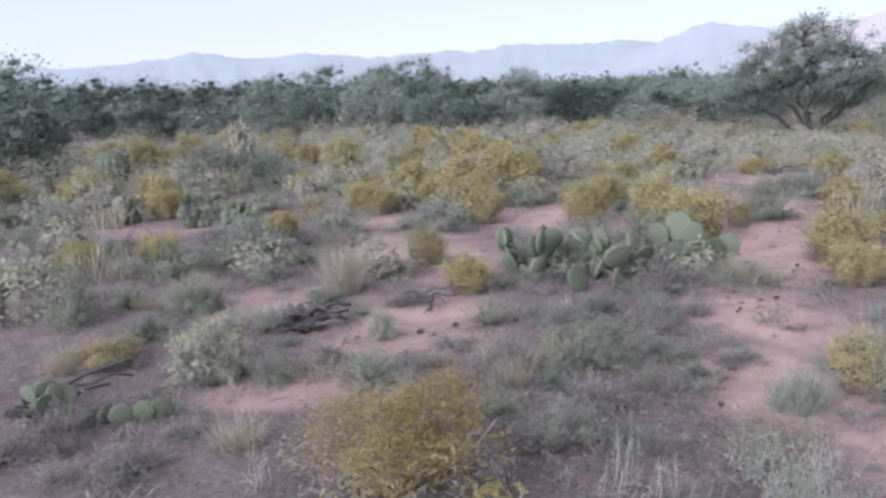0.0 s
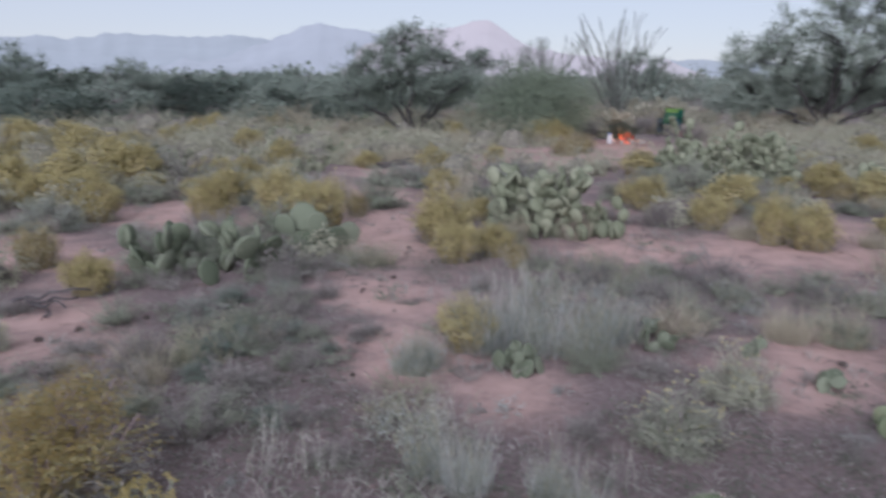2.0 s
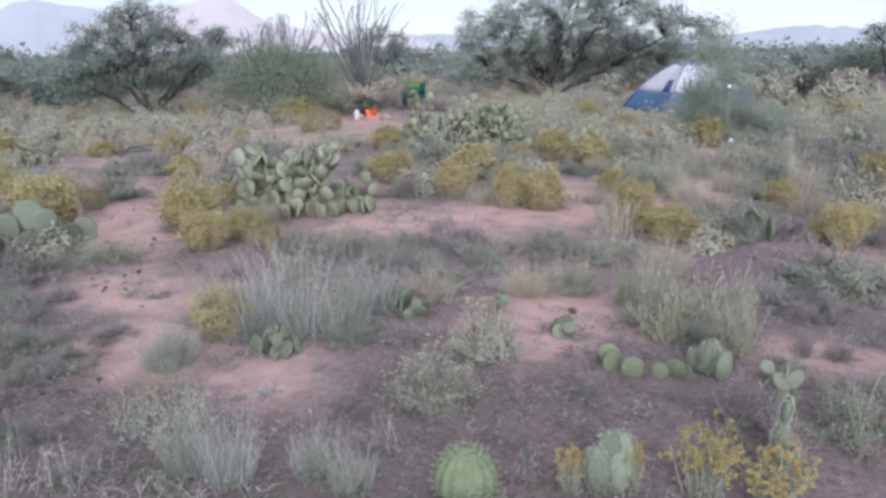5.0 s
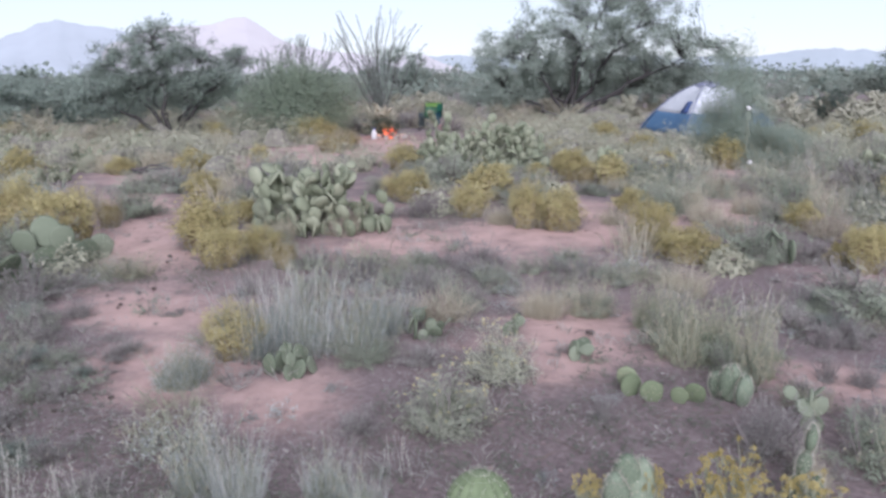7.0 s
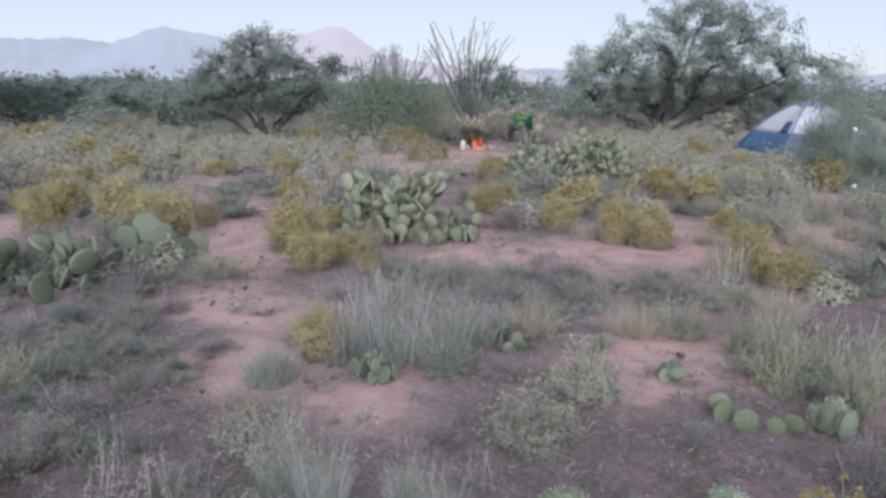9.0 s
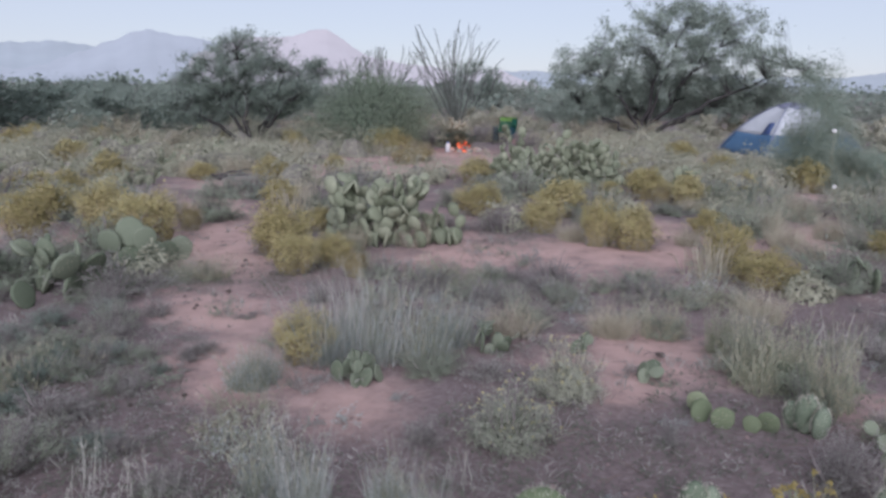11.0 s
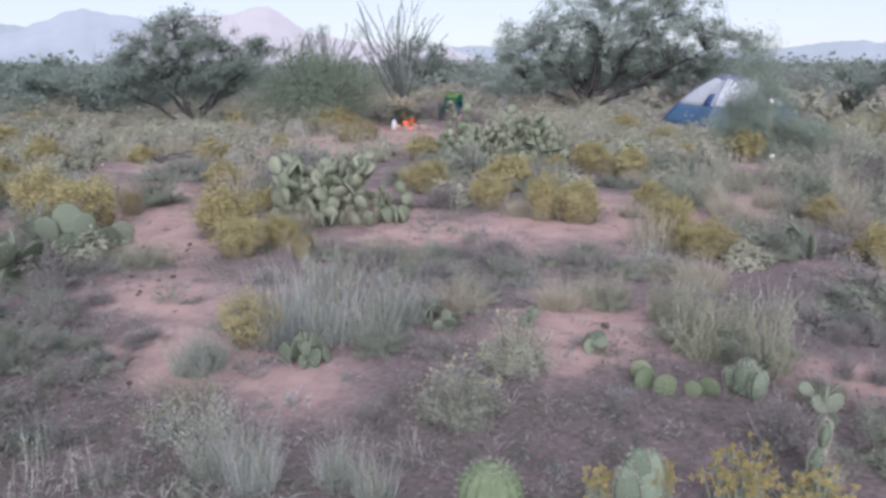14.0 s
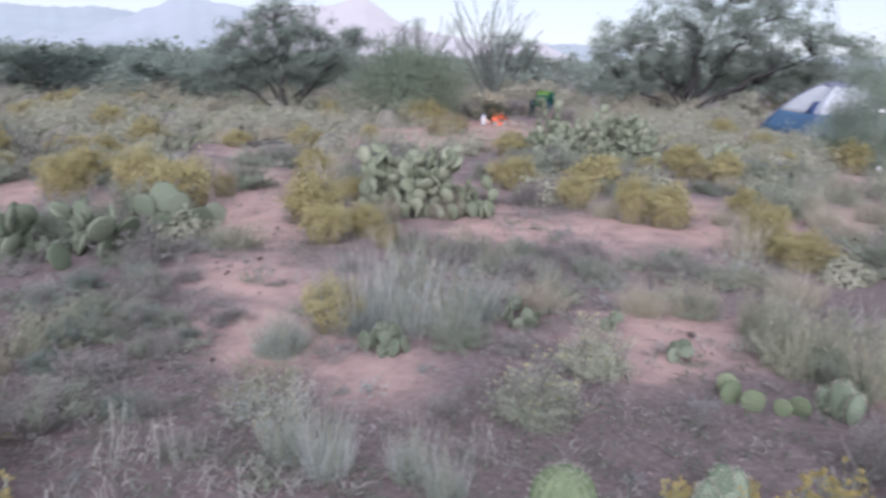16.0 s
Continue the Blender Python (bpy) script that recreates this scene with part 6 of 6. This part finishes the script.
def camp_chair(x, y, turn):
    ob = thing("camp_chair", "green folding camp chair with dark steel legs", "chair")
    w, dpt = 0.27, 0.25
    part("seat", cloth([(-w, -dpt, 0.44), (w, -dpt, 0.44), (w, dpt, 0.38), (-w, dpt, 0.38)], -0.05), M_TEAL, ob, "teal fabric seat")
    part("backrest", cloth([(-w, dpt, 0.40), (w, dpt, 0.40), (w, dpt + 0.12, 0.72), (-w, dpt + 0.12, 0.72)], -0.04), M_GREENCLOTH, ob, "green fabric backrest")
    part("side_strip", cloth([(w - 0.12, dpt - 0.03, 0.40), (w + 0.06, dpt - 0.02, 0.40), (w + 0.06, dpt + 0.10, 0.80), (w - 0.12, dpt + 0.09, 0.80)], -0.02), M_DKGREEN, ob, "dark green side strip")
    part("headrest", cloth([(-w, dpt + 0.12, 0.725), (w, dpt + 0.12, 0.725), (w, dpt + 0.16, 0.84), (-w, dpt + 0.16, 0.84)], -0.03), M_LIME, ob, "lime green top panel")
    for sx in (-1, 1):
        part("armrest", cloth([(sx * w - 0.045, -dpt, 0.62), (sx * w + 0.045, -dpt, 0.62), (sx * w + 0.045, dpt + 0.06, 0.60), (sx * w - 0.045, dpt + 0.06, 0.60)], -0.01, 4), M_DKGREEN, ob, "green armrest")
        part("side_pouch", cloth([(sx * w * 1.02, -dpt, 0.14), (sx * w * 1.02, dpt, 0.12), (sx * w * 1.02, dpt, 0.56), (sx * w * 1.02, -dpt, 0.56)], 0.02, 5), M_GREYCLOTH if sx < 0 else M_TEAL, ob, "hanging side pouch")
        for p in ([(sx * w, -dpt, 0.0), (sx * w, -dpt, 0.62)], [(sx * w, dpt + 0.02, 0.0), (sx * w, dpt + 0.02, 0.4), (sx * w, dpt + 0.16, 0.86)]):
            part_of(ob, "leg", data_mesh("leg", *tubes([(p, 0.011, 0.011)], 8), M_TUBE, True))
        part_of(ob, "crossbar", data_mesh("crossbar", *tubes([([(sx * w, -dpt, 0.03), (-sx * w, -dpt, 0.43)], 0.009, 0.009)], 8), M_TUBE, True))
        part_of(ob, "crossbar", data_mesh("crossbar", *tubes([([(sx * w, -dpt, 0.03), (sx * w, dpt, 0.36)], 0.009, 0.009)], 8), M_TUBE, True))
    ob.matrix_basis = Matrix.Translation((x, y, ground_z(x, y))) @ Matrix.Rotation(turn, 4, "Z") @ Matrix.Diagonal((0.95, 0.95, 0.95, 1))


camp_chair(16.45, 18.2, radians(-60))


def bundle(x, y):
    r = np.random.default_rng(3)
    ob = thing("cloth_bundle", "faded red cloth bundle lying beside the chair", "bag")
    part("sack", lump(r, 0.16, 0.12, 0.09, 3), M_PINKBAG, ob, "", Matrix.Translation((0, 0, 0.1)), True)
    part_of(ob, "tie_cord", data_mesh("tie_cord", *tubes([([(-0.03, 0.1, 0.16), (0.0, 0.0, 0.235), (0.03, -0.1, 0.16)], 0.008, 0.008)], 6), M_JUG, True), "pale tie cord")
    ob.matrix_basis = Matrix.Translation((x, y, ground_z(x, y)))


bundle(16.55, 17.8)

M_CARPAINT = grainy("blue_car_paint", (0.085, 0.155, 0.23), (0.10, 0.18, 0.265), 3, 0.35, 0.02, 0.2)
M_CARLOW = grainy("grey_car_cladding", (0.16, 0.17, 0.19), (0.22, 0.23, 0.25), 8, 0.5, 0.05)
M_CARDARK = grainy("black_plastic", (0.015, 0.015, 0.017), (0.03, 0.03, 0.032), 30, 0.6, 0.1)
# blue-grey base colour stands in for sky reflected in the panes
M_CARGLASS = grainy("sky_toned_glass", (0.09, 0.15, 0.19), (0.11, 0.175, 0.22), 1, 0.15, 0.0)
M_TAIL = grainy("red_tail_lamp", (0.26, 0.02, 0.025), (0.36, 0.03, 0.035), 12, 0.3, 0.05)
M_PLATE = grainy("pale_plate", (0.50, 0.52, 0.55), (0.58, 0.60, 0.62), 12, 0.5, 0.05)
M_RIM = grainy("alloy_rim", (0.35, 0.35, 0.37), (0.5, 0.5, 0.52), 20, 0.35, 0.05, 0.8)


def slab(pts, y0, y1, bevel=0.03, axis="x"):
    """A closed outline swept across the car's width, with rounded edges. pts: (forward, up)."""
    bm = bmesh.new()
    a = [bm.verts.new((y0, p[0], p[1])) for p in pts]
    b = [bm.verts.new((y1, p[0], p[1])) for p in pts]
    n = len(pts)
    bm.faces.new(a)
    bm.faces.new(b[::-1])
    for i in range(n):
        j = (i + 1) % n
        bm.faces.new((a[j], a[i], b[i], b[j]))
    bmesh.ops.recalc_face_normals(bm, faces=bm.faces)
    bmesh.ops.bevel(bm, geom=bm.edges[:], offset=bevel, segments=3, affect="EDGES", profile=0.6)
    return bm


def car(x, y, turn):
    ob = thing("blue_car", "blue sport utility vehicle parked beyond the cactus", "car")
    body = [(-2.2, 0.42), (-2.24, 0.62), (-2.2, 0.98), (0.9, 0.98), (2.05, 0.90), (2.2, 0.7), (2.2, 0.42)]
    part("body", slab(body, -0.87, 0.87, 0.05), M_CARPAINT, ob)
    cab = slab([(-2.17, 0.985), (-1.98, 1.57), (-1.8, 1.62), (0.0, 1.62), (0.35, 1.55), (0.98, 0.985)], -0.80, 0.80, 0.05)
    for v in cab.verts:
        v.co.x *= 1 - 0.17 * max(0, (v.co.z - 0.985) / 0.63)
    part("cabin", cab, M_CARPAINT, ob)
    rw = cloth([(-0.66, -2.145, 1.04), (0.66, -2.145, 1.04), (0.57, -2.005, 1.50), (-0.57, -2.005, 1.50)], 0.0, 4, 0.02)
    part("rear_window", rw, M_CARGLASS, ob, "rear window coloured like reflected sky", Matrix.Translation((0, -0.012, 0)))
    for sx in (-1, 1):
        for y0, y1 in ((-1.85, -1.0), (-0.92, -0.1), (-0.02, 0.55)):
            top1 = y1 if y1 < 0.5 else 0.22
            g = cloth([(sx * 0.800, y0, 1.04), (sx * 0.800, y1, 1.04), (sx * 0.692, top1, 1.50), (sx * 0.692, y0 + 0.05, 1.50)], 0.0, 4, 0.02)
            part("side_window", g, M_CARGLASS, ob, "side window coloured like reflected sky", Matrix.Translation((sx * 0.012, 0, 0)))
        part("tail_lamp", slab([(-2.262, 0.78), (-2.255, 0.98), (-2.10, 0.98), (-2.10, 0.78)], sx * 0.76, sx * 0.885, 0.015), M_TAIL, ob, "red tail lamp")
        part("cladding", slab([(-2.15, 0.36), (-2.15, 0.58), (2.1, 0.58), (2.1, 0.36)], sx * 0.84, sx * 0.90, 0.02), M_CARLOW, ob, "grey side cladding")
        for fy in (-1.35, 1.4):
            wh = thing("wheel", "", "")
            for k in list(wh.keys()):
                del wh[k]
            wh.parent = ob
            wh.matrix_basis = Matrix.Translation((sx * 0.76, fy, 0.35)) @ Matrix.Rotation(math.pi / 2, 4, "Y")
            part_of(wh, "tyre", data_mesh("tyre", *lathe([(0.22, -0.11), (0.33, -0.11), (0.35, -0.08), (0.35, 0.08), (0.33, 0.11), (0.22, 0.11)], 28), M_CARDARK, True), "black tyre")
            part_of(wh, "rim", data_mesh("rim", *lathe([(0.0, -0.10), (0.10, -0.115), (0.215, -0.118), (0.215, 0.118), (0.10, 0.115), (0.0, 0.10)], 20), M_RIM, True), "alloy rim")
    part("rear_bumper", slab([(-2.36, 0.40), (-2.36, 0.60), (-2.20, 0.63), (-2.20, 0.38)], -0.88, 0.88, 0.03), M_CARDARK, ob, "black rear bumper")
    part("number_plate", slab([(-2.256, 0.76), (-2.256, 0.90), (-2.236, 0.90), (-2.236, 0.76)], -0.16, 0.16, 0.004), M_PLATE, ob, "pale plate")
    part("tailgate_handle", slab([(-2.25, 0.955), (-2.25, 0.985), (-2.21, 0.985), (-2.21, 0.955)], -0.25, 0.25, 0.006), M_CARDARK, ob, "black handle strip")
    part("roof_rail", slab([(-1.7, 1.645), (-1.7, 1.675), (0.0, 1.675), (0.0, 1.645)], -0.60, -0.56, 0.01), M_CARDARK, ob, "black roof rail")
    part("roof_rail", slab([(-1.7, 1.645), (-1.7, 1.675), (0.0, 1.675), (0.0, 1.645)], 0.56, 0.60, 0.01), M_CARDARK, ob, "black roof rail")
    ob.matrix_basis = Matrix.Translation((x, y, ground_z(x, y))) @ Matrix.Rotation(turn, 4, "Z")


CAR_TURN = radians(-142)
back_left = Vector((29.5, 9.25, 0))
mid = back_left + Matrix.Rotation(CAR_TURN, 3, "Z") @ Vector((0.87, 2.24, 0))
car(mid.x, mid.y, CAR_TURN)


# ---------------------------------------------------------------- loose things on the ground
def dead_wood(x, y, turn, n, L, rad, label):
    r = np.random.default_rng(int(abs(x * 100)) + n)
    ob = thing("dead_wood", label, "wood")
    for i in range(n):
        f = np.linspace(-0.5, 0.5, 7)
        a = r.normal() * 0.8
        l = L * r.uniform(0.6, 1.0)
        pts = np.stack([f * l * math.cos(a), f * l * math.sin(a) + r.normal() * 0.1, rad + 0.02 + abs(r.normal()) * 0.05 + 0.03 * np.sin(f * 5)], 1) + r.normal(size=(7, 3)) * 0.012
        pts[:, 2] = np.maximum(pts[:, 2], 0.0)
        part_of(ob, "branch", data_mesh("branch", *tubes([(pts, rad * r.uniform(0.5, 1.1), rad * 0.35)], 7), M_CHAR, True))
    ob.matrix_basis = Matrix.Translation((x, y, ground_z(x, y) - 0.01)) @ Matrix.Rotation(turn, 4, "Z")


dead_wood(-0.85, 5.9, 0.25, 13, 0.62, 0.026, "pile of dark charred branches on bare soil")
dead_wood(0.0, 6.2, -0.2, 4, 0.5, 0.018, "dark broken branches on bare soil")
dead_wood(5.9, 13.6, -0.3, 3, 0.9, 0.035, "fallen grey log on bare soil")
dead_wood(-2.0, 4.45, 0.1, 4, 0.7, 0.02, "dark fallen branch beside a shrub")


M_BARREL = grainy('barrel_skin', (0.105, 0.135, 0.072), (0.155, 0.19, 0.105), 25, 0.8, 0.4)


def barrel(x, y, w, h, label, skin=None):
    """Small ribbed cactus with spines along each rib."""
    r = np.random.default_rng(int(abs(x) * 1000))
    ob = thing("barrel_cactus", label, "cactus")
    seg, rows_ = 56, 12
    V, F = [], []
    for j in range(rows_):
        f = j / (rows_ - 1)
        phi = radians(-62 + 150 * f)
        q = math.cos(phi)
        zz = h * (0.47 + 0.53 * math.sin(phi))
        for i in range(seg):
            rib = 1 + 0.06 * math.cos(i * 2 * math.pi * 14 / seg)
            a = 2 * math.pi * i / seg
            V.append((q * rib * w / 2 * math.cos(a), q * rib * w / 2 * math.sin(a), zz))
    for j in range(rows_ - 1):
        for i in range(seg):
            k = (i + 1) % seg
            F.append((j * seg + i, j * seg + k, (j + 1) * seg + k, (j + 1) * seg + i))
    F.append(tuple((rows_ - 1) * seg + i for i in range(seg)))
    part_of(ob, "body", data_mesh("body", V, F, skin or M_BARREL, True))
    k = [j * seg + i * 4 for j in range(1, rows_ - 1) for i in range(14)]
    P = np.repeat(np.array(V)[k], 4, 0)
    d = unit(P - [0, 0, h * 0.45]) + r.normal(size=P.shape) * 0.5
    part_of(ob, "spine_cover", data_mesh("spine_cover", *blades(P, d, 0.024, 0.0012, 0.1, r), M_SPINE), "pale spines")
    ob.matrix_basis = Matrix.Translation((x, y, ground_z(x, y) - 0.01))


barrel(-5.72, 14.9, 0.62, 0.72, "large rounded grey-green cactus with pale spines", M_PAD)
barrel(2.0, 1.93, 0.24, 0.24, "small round green cactus with pale spines")


def litter():
    """Dead stalks and crumbs scattered over the ground near the path."""
    r = np.random.default_rng(77)
    n = 8000
    az, d_ = 27 + r.normal(size=n) * 50, 1.0 + 13 * r.uniform(0, 1, n) ** 1.4
    keep = np.array([noise.noise(Vector((math.sin(radians(a)) * q * 0.7, math.cos(radians(a)) * q * 0.7, 5))) > -0.12 for a, q in zip(az, d_)])
    az, d_ = az[keep], d_[keep]
    P = np.array([(*bearing(a, q), 0) for a, q in zip(az, d_)])
    P[:, 2] = [ground_z(x, y) + 0.006 for x, y, _ in P]
    d = np.stack([r.normal(size=len(P)), r.normal(size=len(P)), np.abs(r.normal(size=len(P))) * 0.25], 1)
    me = data_mesh("dry_litter", *blades(P, d, r.uniform(0.03, 0.15, len(P)), 0.006, 0.1, r), M_LITTER)
    tagged(new("dry_litter", me), "dead stalks and twigs scattered over soil", "litter", "", "stuff")
    n = 2600
    az, d_ = 27 + r.normal(size=n) * 55, 0.8 + 12 * r.uniform(0, 1, n) ** 1.4
    c = np.array([(*bearing(a, q), 0) for a, q in zip(az, d_)])
    c[:, 2] = [ground_z(x, y) for x, y, _ in c]
    s = r.uniform(0.004, 0.017, n)
    octa = np.array([(1, 0, 0), (0, 1, 0), (-1, 0, 0), (0, -1, 0), (0, 0, 0.8), (0, 0, -0.6)])
    tri = [(0, 1, 4), (1, 2, 4), (2, 3, 4), (3, 0, 4), (1, 0, 5), (2, 1, 5), (3, 2, 5), (0, 3, 5)]
    V = (c[:, None] + octa[None] * s[:, None, None] * r.uniform(0.6, 1.4, (n, 6, 1))).reshape(-1, 3)
    F = [tuple(i * 6 + q for q in t) for i in range(n) for t in tri]
    tagged(new("pebbles", data_mesh("pebbles", V, F, M_PEBBLE)), "small reddish pebbles scattered over soil", "pebbles", "", "stuff")
    n = 1500
    az, d_ = 27 + r.normal(size=n) * 50, 1.0 + 14 * r.uniform(0, 1, n) ** 1.3
    G = []
    for a, q in zip(az, d_):
        x, y = bearing(a, q)
        if noise.noise(Vector((x * 0.8, y * 0.8, 9))) < -0.05:
            continue
        k = 12
        p = np.array([(x, y, ground_z(x, y))] * k) + r.normal(size=(k, 3)) * [0.03, 0.03, 0]
        G.append((p, r.normal(size=(k, 3)) * [0.5, 0.5, 0.1] + [0, 0, 1], r.uniform(0.04, 0.13, k)))
    P, d, L = (np.concatenate([g[i] for g in G]) for i in range(3))
    tagged(new("sparse_grass", data_mesh("sparse_grass", *blades(P, d, L, 0.006, 0.4, r), M_TWIGLEAF)), "sparse short dry grass between the shrubs", "grass", "", "stuff")


litter()


M_HERB = foliage("low_herb_leaf", (0.10, 0.112, 0.085), (0.14, 0.152, 0.115), (0.19, 0.20, 0.155))


def low_herbs():
    """Low grey-green herbs in patches on the ground near the path."""
    r = np.random.default_rng(99)
    for name, label, mat, n, z in (("low_herbs", "low grey-green herbs in patches on soil", M_HERB, 4200, 21.0), ("withered_herbs", "low withered brown herbs in patches on soil", M_TWIGLEAF, 2000, 33.0)):
        cs, fs = [], []
        while len(cs) < n:
            a, q = 27 + r.normal() * 48, 1.0 + 11 * r.uniform() ** 0.9
            x, y = bearing(a, q)
            if noise.noise(Vector((x * 0.7, y * 0.7, z))) + 0.4 * noise.noise(Vector((x * 2.3, y * 2.3, z))) < 0.02 + 0.5 * bare_at(x, y):
                continue
            k = 16
            w = r.uniform(0.025, 0.06)
            v = r.normal(size=(k, 3)) * [w, w, 0]
            v[:, 2] = np.abs(r.normal(size=k)) * w * 0.8 + 0.006
            cs.append(v + [x, y, ground_z(x, y)])
            fs.append(np.tile([0, 0, 1.0], (k, 1)))
        me = data_mesh(name, *leaves(np.concatenate(cs), 0.03, 0.007, r, 0.6, np.concatenate(fs)), mat)
        tagged(new(name, me), label, "herbs", "", "stuff")


low_herbs()


M_CLOD = grainy('dark_clod', (0.045, 0.035, 0.03), (0.09, 0.07, 0.06), 40, 0.95, 0.5)


def dark_stone(x, y, s):
    r = np.random.default_rng(int(x * 1000) % 997)
    ob = tagged(new("dark_stone"), "small dark lump lying on red soil", "stone", "dark stones")
    part("rock", lump(r, s, s, s * 0.7), M_CLOD, ob, "", None, True)
    ob.matrix_basis = Matrix.Translation((x, y, ground_z(x, y) + s * 0.4))


# this lump is added in place of the dark hole in the mound
dark_stone(4.05, 2.97, 0.03)
C = np.random.default_rng(64)
for _ in range(16):
    q = C.uniform()
    dark_stone(1.3 + 2.0 * q + C.normal() * 0.3, 3.4 + 4.4 * q + C.normal() * 0.35, C.uniform(0.010, 0.024))
for _ in range(8):
    dark_stone(-0.3 + C.normal() * 0.8, 5.6 + C.normal() * 0.5, C.uniform(0.015, 0.03))

M_PETAL = grainy("white_petal", (0.50, 0.49, 0.46), (0.62, 0.61, 0.58), 40, 0.8, 0.2)


def blossom(az, dist, z):
    """A single large pale bloom on a thin green stalk."""
    r = np.random.default_rng(int(z * 100))
    x, y = bearing(az, dist)
    g = ground_z(x, y)
    ob = thing("white_flower", "single round white bloom on a thin stalk", "flower", "white blooms")
    part_of(ob, "stalk", data_mesh("stalk", *tubes([([(0.05, 0.02, -0.02), (0.03, 0.0, (z - g) * 0.5), (0, 0, z - g)], 0.008, 0.005)], 6), M_GREENTWIG, True))
    part("bloom_head", lump(r, 0.038, 0.038, 0.034), M_PETAL, ob, "white bloom", Matrix.Translation((0, 0, z - g)), True)
    ob.matrix_basis = Matrix.Translation((x, y, g))


blossom(63.6, 14.6, 0.17)
blossom(63.3, 15.0, 1.05)

# templates that found no place are taken away
for tpl in WISPS + CLUMP + YELLOW_NEAR + YELLOW + YELLOW_FAR + OLIVE + STRAWW + GREYW + SILVER + STRAW + GREENG + SAGE + DAISY + TWIG + SAGE_LOW + SAGE_MID + TWIG_LOW + TUFT + STALKS + SCRUFF + CHOLLA + DARK + MIDB + BRUSH + BUSH + BUSH_FAR + TREE:
    if tpl.name not in placed:
        for o in list(tpl.children_recursive) + [tpl]:
            bpy.data.objects.remove(o)
